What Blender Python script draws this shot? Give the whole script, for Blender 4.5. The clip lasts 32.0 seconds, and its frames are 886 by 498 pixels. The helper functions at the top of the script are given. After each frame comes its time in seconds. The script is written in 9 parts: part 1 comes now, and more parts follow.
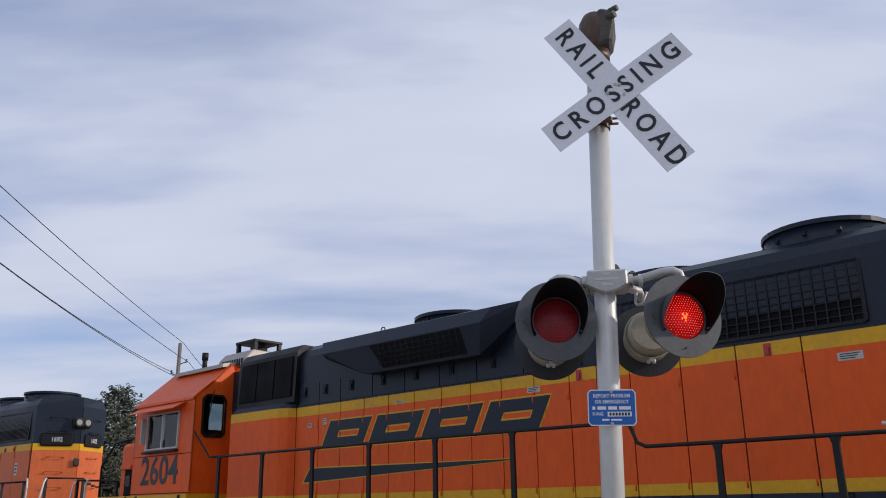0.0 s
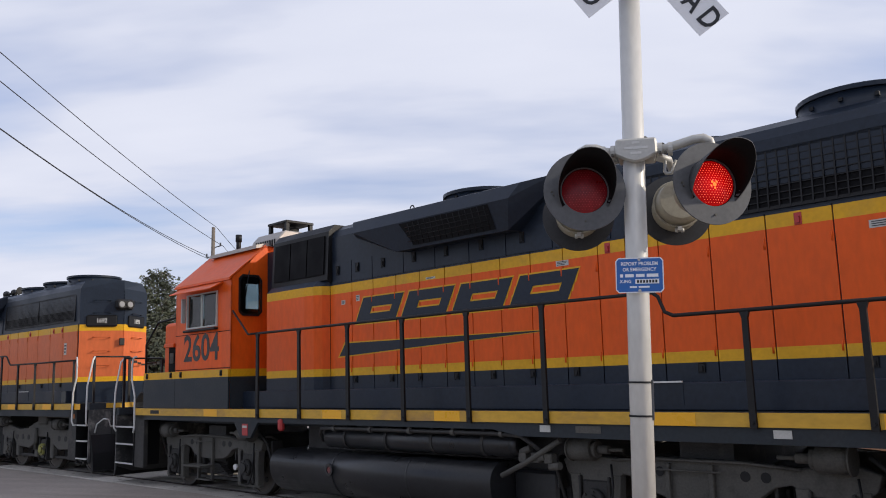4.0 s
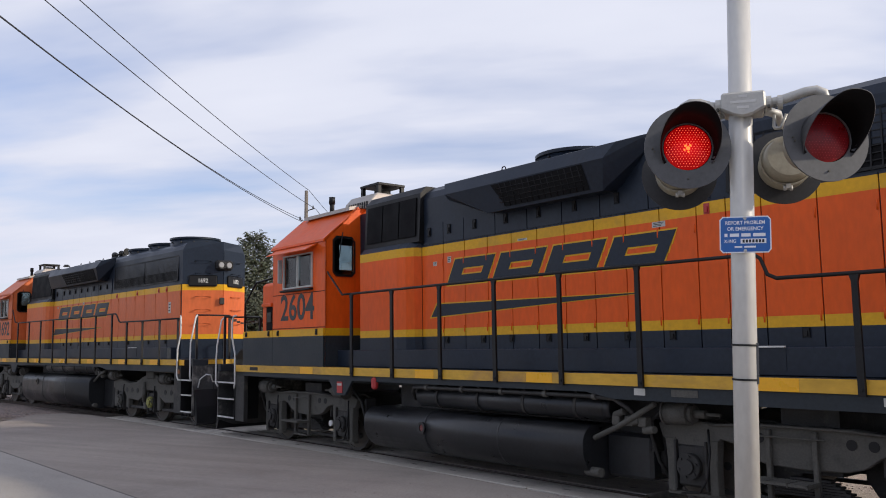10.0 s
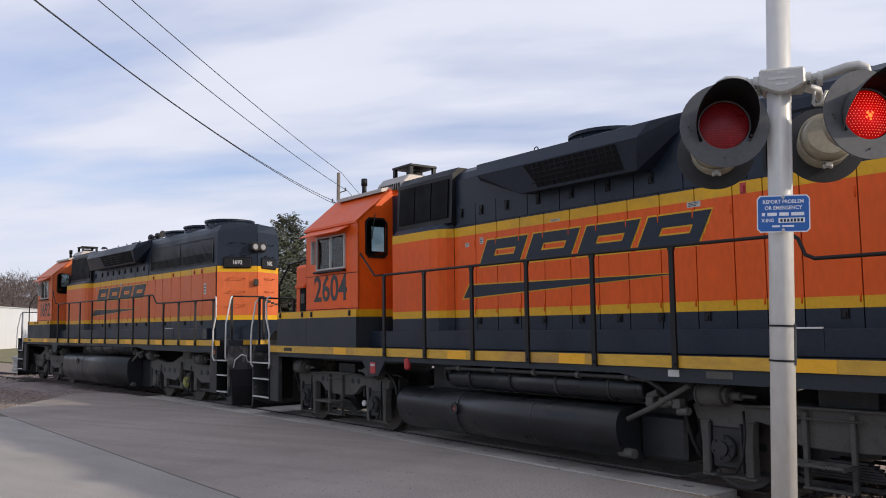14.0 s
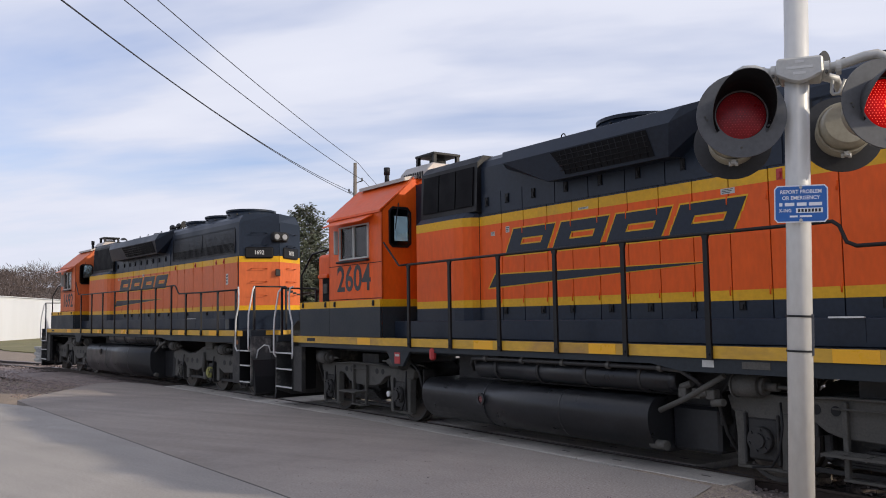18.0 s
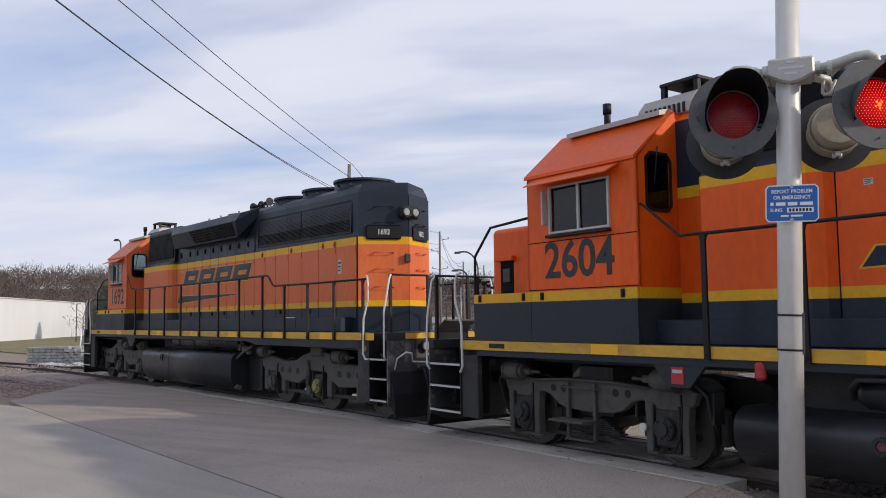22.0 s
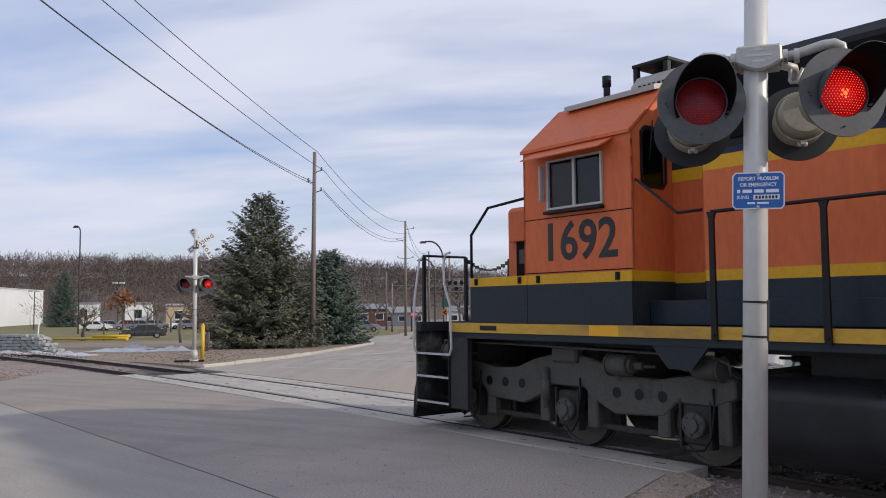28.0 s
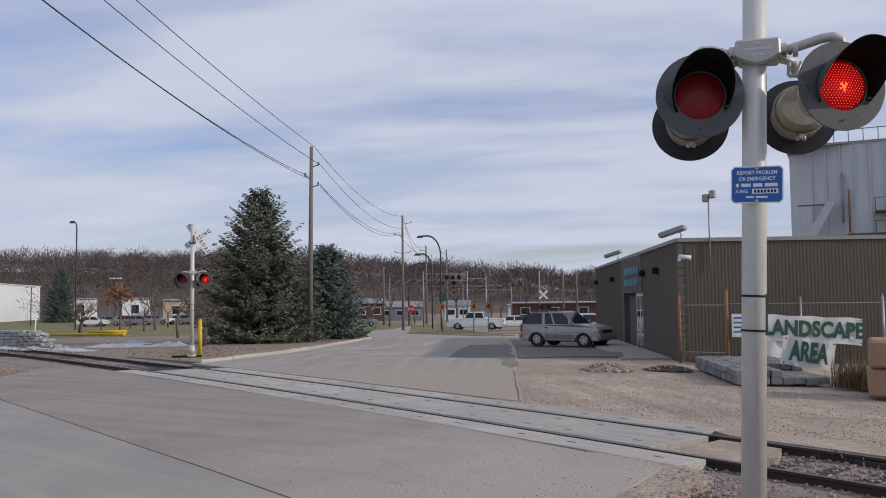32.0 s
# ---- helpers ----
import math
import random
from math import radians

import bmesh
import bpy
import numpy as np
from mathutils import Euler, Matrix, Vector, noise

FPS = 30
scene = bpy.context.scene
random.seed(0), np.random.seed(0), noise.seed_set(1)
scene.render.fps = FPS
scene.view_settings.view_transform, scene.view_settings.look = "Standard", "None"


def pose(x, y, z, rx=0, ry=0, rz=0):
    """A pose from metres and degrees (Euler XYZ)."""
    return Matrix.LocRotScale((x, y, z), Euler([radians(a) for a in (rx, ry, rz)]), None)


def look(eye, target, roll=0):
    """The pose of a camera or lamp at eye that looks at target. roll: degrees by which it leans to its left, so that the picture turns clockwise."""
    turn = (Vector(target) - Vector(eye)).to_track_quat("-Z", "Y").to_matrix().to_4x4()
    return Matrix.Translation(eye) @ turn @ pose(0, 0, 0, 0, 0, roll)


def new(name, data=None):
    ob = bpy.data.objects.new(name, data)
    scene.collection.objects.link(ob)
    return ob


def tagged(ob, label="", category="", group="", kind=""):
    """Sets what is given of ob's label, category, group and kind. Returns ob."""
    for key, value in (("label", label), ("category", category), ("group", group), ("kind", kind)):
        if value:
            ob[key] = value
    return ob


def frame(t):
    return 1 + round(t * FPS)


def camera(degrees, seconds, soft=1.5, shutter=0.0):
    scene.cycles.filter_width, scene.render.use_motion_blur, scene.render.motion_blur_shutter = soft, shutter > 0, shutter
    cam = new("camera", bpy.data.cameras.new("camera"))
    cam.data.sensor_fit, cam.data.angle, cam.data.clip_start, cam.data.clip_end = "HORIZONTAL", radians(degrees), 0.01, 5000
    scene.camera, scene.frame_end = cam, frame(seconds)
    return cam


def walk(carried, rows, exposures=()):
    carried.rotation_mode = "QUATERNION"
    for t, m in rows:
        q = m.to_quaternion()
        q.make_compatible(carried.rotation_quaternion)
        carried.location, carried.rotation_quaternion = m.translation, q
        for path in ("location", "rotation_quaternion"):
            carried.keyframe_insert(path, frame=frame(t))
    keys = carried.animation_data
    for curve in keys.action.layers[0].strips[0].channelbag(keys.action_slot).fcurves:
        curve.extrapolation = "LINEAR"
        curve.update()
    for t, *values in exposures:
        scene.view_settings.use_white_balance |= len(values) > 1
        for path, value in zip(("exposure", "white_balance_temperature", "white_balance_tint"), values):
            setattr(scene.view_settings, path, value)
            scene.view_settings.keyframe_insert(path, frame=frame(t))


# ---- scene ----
cam = camera(55.75, 32.0, soft=1.0)


def aim(x, y, z, yaw, pitch, lean):
    """A camera pose: yaw to the left of +y, pitch up, lean to its left."""
    return pose(x, y, z) @ pose(0, 0, 0, 0, 0, yaw) @ pose(0, 0, 0, 90 + pitch) @ pose(0, 0, 0, 0, 0, lean)


PATH = [
    (0.0, aim(0.038, 0.031, 2.027, 43.52, 17.02, -0.93)),
    (0.5, aim(0.039, 0.029, 2.017, 44.24, 15.84, -1.05)),
    (1.0, aim(0.028, 0.026, 1.993, 46.17, 11.57, -1.32)),
    (1.5, aim(0.021, 0.030, 1.985, 46.30, 11.32, -1.24)),
    (2.0, aim(0.022, 0.025, 1.987, 46.68, 10.97, -1.24)),
    (3.0, aim(0.059, 0.018, 1.976, 45.89, 9.36, -1.63)),
    (3.5, aim(0.056, 0.017, 1.971, 45.53, 8.98, -1.66)),
    (5.5, aim(0.028, 0.015, 1.972, 46.65, 8.69, -1.33)),
    (6.0, aim(0.022, 0.012, 1.972, 46.82, 8.64, -1.26)),
    (7.0, aim(0.027, 0.002, 1.966, 48.32, 8.08, -1.13)),
    (8.0, aim(0.027, -0.005, 1.963, 50.49, 7.29, -0.87)),
    (9.0, aim(0.008, -0.000, 1.956, 51.41, 6.84, -0.81)),
    (10.0, aim(-0.010, 0.002, 1.951, 51.83, 6.52, -0.77)),
    (11.0, aim(-0.001, -0.001, 1.950, 52.19, 6.22, -0.70)),
    (12.0, aim(-0.005, -0.006, 1.956, 53.38, 5.68, -0.75)),
    (13.0, aim(-0.012, -0.002, 1.949, 54.04, 5.44, -0.73)),
    (14.0, aim(-0.019, -0.000, 1.944, 54.03, 5.29, -0.69)),
    (14.5, aim(-0.013, -0.005, 1.945, 54.00, 5.22, -0.76)),
    (16.5, aim(0.007, -0.016, 1.952, 54.50, 4.87, -0.80)),
    (17.0, aim(0.012, -0.021, 1.956, 54.87, 4.73, -0.81)),
    (17.5, aim(0.008, -0.016, 1.958, 55.02, 4.65, -0.87)),
    (18.0, aim(0.004, -0.014, 1.956, 55.19, 4.58, -0.84)),
    (18.5, aim(0.000, -0.019, 1.948, 55.32, 4.55, -0.79)),
    (19.0, aim(0.002, -0.023, 1.948, 55.47, 4.52, -0.81)),
    (19.5, aim(0.014, -0.015, 1.949, 55.44, 4.48, -0.85)),
    (20.0, aim(0.016, -0.015, 1.946, 55.39, 4.42, -0.91)),
    (20.5, aim(0.008, -0.016, 1.945, 55.29, 4.34, -0.88)),
    (21.0, aim(-0.006, -0.016, 1.936, 55.23, 4.35, -0.84)),
    (21.5, aim(-0.007, -0.017, 1.931, 55.17, 4.34, -0.77)),
    (22.0, aim(0.016, -0.013, 1.933, 54.78, 4.71, -0.71)),
    (22.5, aim(0.012, -0.023, 1.937, 54.68, 4.57, -0.74)),
    (23.0, aim(0.012, -0.025, 1.941, 54.75, 4.47, -0.83)),
    (23.5, aim(0.006, -0.021, 1.938, 54.74, 4.42, -0.75)),
    (24.0, aim(-0.006, -0.014, 1.939, 54.75, 4.36, -0.81)),
    (24.5, aim(-0.013, -0.004, 1.924, 54.72, 4.35, -0.64)),
    (25.0, aim(-0.025, -0.017, 1.916, 54.65, 4.31, -0.55)),
    (25.5, aim(-0.031, -0.017, 1.891, 54.61, 4.34, -0.20)),
    (26.0, aim(-0.028, -0.008, 1.895, 54.52, 4.32, -0.30)),
    (26.5, aim(-0.017, -0.007, 1.911, 54.27, 4.18, -0.47)),
    (28.5, aim(-0.045, 0.024, 1.903, 52.16, 4.00, -0.40)),
    (29.0, aim(-0.034, 0.030, 1.913, 52.74, 3.88, -0.54)),
    (29.5, aim(-0.034, 0.031, 1.913, 52.71, 3.81, -0.55)),
    (30.0, aim(-0.019, 0.035, 1.913, 52.64, 3.80, -0.54)),
    (30.5, aim(-0.007, 0.041, 1.911, 52.62, 3.75, -0.53)),
    (31.0, aim(-0.009, 0.041, 1.912, 52.60, 3.69, -0.54)),
    (31.5, aim(-0.017, 0.038, 1.912, 52.57, 3.63, -0.56)),
    (32.0, aim(-0.053, 0.013, 1.909, 52.22, 3.61, -0.62)),
]
walk(cam, PATH, [(0.0, -0.05, 6200, 10), (2.0, 0.1, 6400, 10), (6.0, 0.25, 6600, 10), (9.0, 0.25, 6600, 10), (19.0, 0.27, 6620, 10), (21.5, 0.2, 6600, 10), (24.5, 0.15, 6560, 10), (26.0, 0.25, 6600, 10), (29.0, 0.03, 6300, 10), (30.0, -0.05, 6280, 10), (31.0, -0.12, 6280, 10), (32.0, -0.13, 6280, 10)])

# ---- light ----
world = bpy.data.worlds.new("sky")
scene.world = world
world.use_nodes = True
SUN_FROM = Vector((0.75, 0.52, 0.41)).normalized()


def make_sky():
    nt = world.node_tree
    nt.nodes.clear()
    n, link = nt.nodes.new, nt.links.new
    out, back = n("ShaderNodeOutputWorld"), n("ShaderNodeBackground")
    sky = n("ShaderNodeTexSky")
    sky.sky_type, sky.sun_disc = "NISHITA", False
    sky.sun_elevation = math.asin(SUN_FROM.z)
    sky.sun_rotation = math.atan2(SUN_FROM.x, SUN_FROM.y)
    sky.air_density, sky.dust_density = 1.2, 0.6
    gain = n("ShaderNodeVectorMath"); gain.operation = "SCALE"; gain.inputs[3].default_value = 1.15
    link(sky.outputs[0], gain.inputs[0])
    blue = n("ShaderNodeVectorMath"); blue.operation = "MULTIPLY"; blue.inputs[1].default_value = (0.80, 0.85, 1.17)
    link(gain.outputs[0], blue.inputs[0])
    # thin cloud: the direction laid on a flat layer overhead
    tc, sep = n("ShaderNodeTexCoord"), n("ShaderNodeSeparateXYZ")
    link(tc.outputs["Generated"], sep.inputs[0])
    lift = n("ShaderNodeMath"); lift.operation = "ADD"; lift.inputs[1].default_value = 0.16
    link(sep.outputs[2], lift.inputs[0])
    low = n("ShaderNodeMath"); low.operation = "MAXIMUM"; low.inputs[1].default_value = 0.05
    link(lift.outputs[0], low.inputs[0])
    dx = n("ShaderNodeMath"); dx.operation = "DIVIDE"; link(sep.outputs[0], dx.inputs[0]); link(low.outputs[0], dx.inputs[1])
    dy = n("ShaderNodeMath"); dy.operation = "DIVIDE"; link(sep.outputs[1], dy.inputs[0]); link(low.outputs[0], dy.inputs[1])
    flat = n("ShaderNodeCombineXYZ"); link(dx.outputs[0], flat.inputs[0]); link(dy.outputs[0], flat.inputs[1])
    turn = n("ShaderNodeMapping"); turn.vector_type = "TEXTURE"; turn.inputs[2].default_value = (0, 0, radians(44)); turn.inputs[3].default_value = (2.6, 1.0, 1)
    link(flat.outputs[0], turn.inputs[0])
    big = n("ShaderNodeTexNoise"); big.inputs["Scale"].default_value = 0.9; big.inputs["Detail"].default_value = 6; big.inputs["Roughness"].default_value = 0.52; big.inputs["Distortion"].default_value = 0.25
    fine = n("ShaderNodeTexNoise"); fine.inputs["Scale"].default_value = 2.6; fine.inputs["Detail"].default_value = 5
    link(turn.outputs[0], big.inputs["Vector"]); link(turn.outputs[0], fine.inputs["Vector"])
    mixn = n("ShaderNodeMix"); mixn.inputs[0].default_value = 0.18
    link(big.outputs[0], mixn.inputs[2]); link(fine.outputs[0], mixn.inputs[3])
    cover = n("ShaderNodeValToRGB")
    cover.color_ramp.elements[0].position, cover.color_ramp.elements[0].color = 0.36, (0.12, 0.12, 0.12, 1)
    cover.color_ramp.elements[1].position, cover.color_ramp.elements[1].color = 0.53, (1, 1, 1, 1)
    link(mixn.outputs[0], cover.inputs[0])
    tone = n("ShaderNodeValToRGB")
    tone.color_ramp.elements[0].position, tone.color_ramp.elements[0].color = 0.38, (5.2, 5.6, 7.0, 1)
    tone.color_ramp.elements[1].position, tone.color_ramp.elements[1].color = 0.62, (6.9, 7.15, 8.2, 1)
    link(mixn.outputs[0], tone.inputs[0])
    mix = n("ShaderNodeMix"); mix.data_type = "RGBA"
    link(cover.outputs[0], mix.inputs[0]); link(blue.outputs[0], mix.inputs[6]); link(tone.outputs[0], mix.inputs[7])
    link(mix.outputs[2], back.inputs[0])
    back.inputs[1].default_value = 0.1
    link(back.outputs[0], out.inputs[0])


make_sky()
sun = new("sun", bpy.data.lights.new("sun", "SUN"))
sun.data.energy, sun.data.angle, sun.data.color = 2.5, radians(1.5), (1.0, 0.895, 0.745)
sun.matrix_world = look(SUN_FROM * 50, (0, 0, 0))

# ---- materials ----


def material(name, colour, rough=0.6, metal=0.0, vary=0.12, scale=3.0, fine=40.0, bump=0.0, bump_scale=60.0, coat=0.0, second=None, second_at=0.55, second_soft=0.1, stretch=(1, 1, 1), spec=0.5, each=0.0, streak=None, speck=0.0):
    """A painted, metal, stone or earth surface: base colour varied at two scales, an optional second tone in patches, fine relief."""
    m = bpy.data.materials.new(name)
    m.use_nodes = True
    nt = m.node_tree
    n, link = nt.nodes.new, nt.links.new
    b = nt.nodes["Principled BSDF"]
    tc, mp = n("ShaderNodeTexCoord"), n("ShaderNodeMapping")
    link(tc.outputs["Object"], mp.inputs[0])
    mp.inputs[3].default_value = stretch
    one, two = n("ShaderNodeTexNoise"), n("ShaderNodeTexNoise")
    for t, s in ((one, scale), (two, fine)):
        t.inputs["Scale"].default_value, t.inputs["Detail"].default_value = s, 5
        link(mp.outputs[0], t.inputs["Vector"])
    add = n("ShaderNodeMath"); add.operation = "ADD"
    link(one.outputs[0], add.inputs[0]); link(two.outputs[0], add.inputs[1])
    span = n("ShaderNodeMapRange")
    span.inputs[1].default_value, span.inputs[2].default_value = 0.6, 1.4
    span.inputs[3].default_value, span.inputs[4].default_value = 1 - vary, 1 + vary
    link(add.outputs[0], span.inputs[0])
    base = n("ShaderNodeRGB"); base.outputs[0].default_value = (*colour, 1)
    tint = base.outputs[0]
    if second:
        patch = n("ShaderNodeTexNoise"); patch.inputs["Scale"].default_value, patch.inputs["Detail"].default_value = scale * 0.6, 8
        patch.inputs["Roughness"].default_value = 0.65
        link(mp.outputs[0], patch.inputs["Vector"])
        edge = n("ShaderNodeMapRange"); edge.inputs[1].default_value, edge.inputs[2].default_value = second_at, second_at + second_soft
        link(patch.outputs[0], edge.inputs[0])
        mx = n("ShaderNodeMix"); mx.data_type = "RGBA"; mx.inputs[7].default_value = (*second, 1)
        link(edge.outputs[0], mx.inputs[0]); link(tint, mx.inputs[6])
        tint = mx.outputs[2]
    gain = n("ShaderNodeVectorMath"); gain.operation = "SCALE"
    link(tint, gain.inputs[0]); link(span.outputs[0], gain.inputs[3])
    tint = gain.outputs[0]
    if streak:
        # long scuffs along one direction: angle, strength, length, width
        sm, sn, sr = n("ShaderNodeMapping"), n("ShaderNodeTexNoise"), n("ShaderNodeMapRange")
        sm.vector_type = "TEXTURE"
        sm.inputs[2].default_value, sm.inputs[3].default_value = (0, 0, radians(streak[0])), (streak[2], streak[3], 1)
        sn.inputs["Scale"].default_value, sn.inputs["Detail"].default_value, sn.inputs["Roughness"].default_value = 1.0, 6, 0.6
        link(tc.outputs["Object"], sm.inputs[0]); link(sm.outputs[0], sn.inputs["Vector"])
        sr.inputs[1].default_value, sr.inputs[2].default_value = 0.32, 0.68
        sr.inputs[3].default_value, sr.inputs[4].default_value = 1 - streak[1], 1 + streak[1]
        g3 = n("ShaderNodeVectorMath"); g3.operation = "SCALE"
        link(sn.outputs[0], sr.inputs[0]); link(tint, g3.inputs[0]); link(sr.outputs[0], g3.inputs[3])
        tint = g3.outputs[0]
    if speck:
        kn, kr = n("ShaderNodeTexNoise"), n("ShaderNodeMapRange")
        kn.inputs["Scale"].default_value, kn.inputs["Detail"].default_value, kn.inputs["Roughness"].default_value = 55, 4, 0.7
        link(tc.outputs["Object"], kn.inputs["Vector"])
        kr.inputs[1].default_value, kr.inputs[2].default_value = 0.36, 0.64
        kr.inputs[3].default_value, kr.inputs[4].default_value = 1 - speck, 1 + speck
        g4 = n("ShaderNodeVectorMath"); g4.operation = "SCALE"
        link(kn.outputs[0], kr.inputs[0]); link(tint, g4.inputs[0]); link(kr.outputs[0], g4.inputs[3])
        tint = g4.outputs[0]
    if each:
        info = n("ShaderNodeObjectInfo"); er = n("ShaderNodeMapRange")
        er.inputs[3].default_value, er.inputs[4].default_value = 1 - each, 1 + each
        link(info.outputs["Random"], er.inputs[0])
        g2 = n("ShaderNodeVectorMath"); g2.operation = "SCALE"; link(tint, g2.inputs[0]); link(er.outputs[0], g2.inputs[3])
        tint = g2.outputs[0]
    link(tint, b.inputs["Base Color"])
    rr = n("ShaderNodeMapRange"); rr.inputs[1].default_value, rr.inputs[2].default_value = 0.3, 0.7
    rr.inputs[3].default_value, rr.inputs[4].default_value = max(rough - 0.1, 0.03), min(rough + 0.1, 1)
    link(one.outputs[0], rr.inputs[0]); link(rr.outputs[0], b.inputs["Roughness"])
    b.inputs["Metallic"].default_value, b.inputs["Coat Weight"].default_value = metal, coat
    b.inputs["Specular IOR Level"].default_value = spec
    if bump:
        grain = n("ShaderNodeTexNoise"); grain.inputs["Scale"].default_value, grain.inputs["Detail"].default_value = bump_scale, 6
        link(mp.outputs[0], grain.inputs["Vector"])
        bp = n("ShaderNodeBump"); bp.inputs["Strength"].default_value, bp.inputs["Distance"].default_value = min(bump, 1), 0.02
        link(grain.outputs[0], bp.inputs["Height"]); link(bp.outputs[0], b.inputs["Normal"])
    return m


def glass(name, colour=(0.02, 0.025, 0.03), rough=0.03):
    m = bpy.data.materials.new(name)
    m.use_nodes = True
    b = m.node_tree.nodes["Principled BSDF"]
    b.inputs["Base Color"].default_value = (*colour, 1)
    b.inputs["Roughness"].default_value = rough
    b.inputs["Specular IOR Level"].default_value = 0.8
    return m


def glowing(name, colour, strength, base):
    m = bpy.data.materials.new(name)
    m.use_nodes = True
    b = m.node_tree.nodes["Principled BSDF"]
    b.inputs["Base Color"].default_value = (*base, 1)
    b.inputs["Roughness"].default_value = 0.25
    b.inputs["Emission Color"].default_value = (*colour, 1)
    b.inputs["Emission Strength"].default_value = strength
    b.inputs["Specular IOR Level"].default_value = 0.15
    return m


ORANGE = material("orange_paint", (0.74, 0.100, 0.008), 0.45, spec=0.28, vary=0.16, scale=0.9, fine=14, second=(0.62, 0.086, 0.010), second_at=0.56, second_soft=0.25, bump=0.05, bump_scale=6, stretch=(1, 1, 0.35))
FADED = material("faded_orange_paint", (0.64, 0.145, 0.045), 0.5, spec=0.3, vary=0.16, scale=0.9, fine=14, second=(0.55, 0.12, 0.04), second_at=0.56, second_soft=0.25, bump=0.05, bump_scale=6, stretch=(1, 1, 0.35))
YELLOW = material("yellow_paint", (0.68, 0.36, 0.012), 0.45, spec=0.3, vary=0.14, scale=1.6, fine=20, second=(0.5, 0.29, 0.04), second_at=0.57, second_soft=0.2)
SILL = material("worn_yellow_sill_paint", (0.58, 0.33, 0.03), 0.5, vary=0.2, scale=1.2, fine=16, second=(0.36, 0.2, 0.06), second_at=0.53, second_soft=0.12, stretch=(0.5, 1, 1))
REFLECTOR = material("yellow_reflective_tape", (0.85, 0.42, 0.01), 0.3, vary=0.06)
NAVY = material("dark_navy_paint", (0.0135, 0.0205, 0.034), 0.40, spec=0.28, vary=0.3, scale=1.1, fine=18, second=(0.020, 0.027, 0.039), second_at=0.54, second_soft=0.2)
DECKPAINT = material("weathered_dark_paint", (0.022, 0.028, 0.034), 0.55, spec=0.3, vary=0.3, scale=1.5, fine=22, second=(0.04, 0.042, 0.043), second_at=0.58, second_soft=0.15)
BLACK = material("black_paint", (0.009, 0.009, 0.010), 0.5, vary=0.3, spec=0.3)
SOOT = material("greasy_truck_steel", (0.022, 0.021, 0.020), 0.62, vary=0.4, scale=5, fine=45, second=(0.062, 0.056, 0.046), second_at=0.56, second_soft=0.15, bump=0.3, bump_scale=40)
DUSTY = material("dusty_truck_steel", (0.082, 0.078, 0.068), 0.75, vary=0.3, scale=4, fine=40, second=(0.040, 0.038, 0.034), second_at=0.55, second_soft=0.15, bump=0.3, bump_scale=40)
TANK = material("oily_tank_paint", (0.017, 0.018, 0.020), 0.36, vary=0.35, scale=2.5, fine=20, second=(0.034, 0.034, 0.035), second_at=0.58, second_soft=0.2)
MESHDARK = material("dark_grille_and_recess", (0.004, 0.004, 0.005), 0.7, vary=0.3, spec=0.15)
WHEEL = material("wheel_steel", (0.10, 0.085, 0.07), 0.55, metal=0.4, vary=0.3, scale=6)
TREAD = material("worn_tread", (0.085, 0.08, 0.075), 0.45, metal=0.6, vary=0.2)
PILOT = material("scuffed_pilot_paint", (0.045, 0.045, 0.045), 0.6, vary=0.4, scale=3, fine=20, second=(0.20, 0.19, 0.175), second_at=0.54, second_soft=0.12)
AMBER = material("amber_reflector", (0.32, 0.10, 0.02), 0.3)
BOLLARDCAP = material("yellow_marked_cap", (0.26, 0.25, 0.06), 0.6, vary=0.5, scale=9, fine=30, second=(0.06, 0.06, 0.05), second_at=0.5, second_soft=0.1)
GRAB = material("white_grab_paint", (0.62, 0.62, 0.60), 0.5, vary=0.12, scale=8)
GAUGERED = material("dull_red_gauge", (0.16, 0.045, 0.045), 0.35)
RED = material("red_paint", (0.42, 0.03, 0.03), 0.5)
LABEL = material("white_decal", (0.48, 0.48, 0.45), 0.5, vary=0.15)
GALV = material("galvanised_roof", (0.40, 0.37, 0.34), 0.5, metal=0.3, vary=0.15, scale=6)
GLASS = glass("dark_glass")


def clear_glass(name, tint):
    """A thin see-through pane that mirrors more at a slant."""
    m = bpy.data.materials.new(name)
    m.use_nodes = True
    nt = m.node_tree
    n, link = nt.nodes.new, nt.links.new
    nt.nodes.remove(nt.nodes["Principled BSDF"])
    clear, gloss, mix, fres = n("ShaderNodeBsdfTransparent"), n("ShaderNodeBsdfGlossy"), n("ShaderNodeMixShader"), n("ShaderNodeFresnel")
    clear.inputs[0].default_value = (*tint, 1)
    gloss.inputs["Roughness"].default_value = 0.03
    fres.inputs[0].default_value = 1.5
    link(fres.outputs[0], mix.inputs[0]); link(clear.outputs[0], mix.inputs[1]); link(gloss.outputs[0], mix.inputs[2])
    link(mix.outputs[0], nt.nodes["Material Output"].inputs[0])
    return m


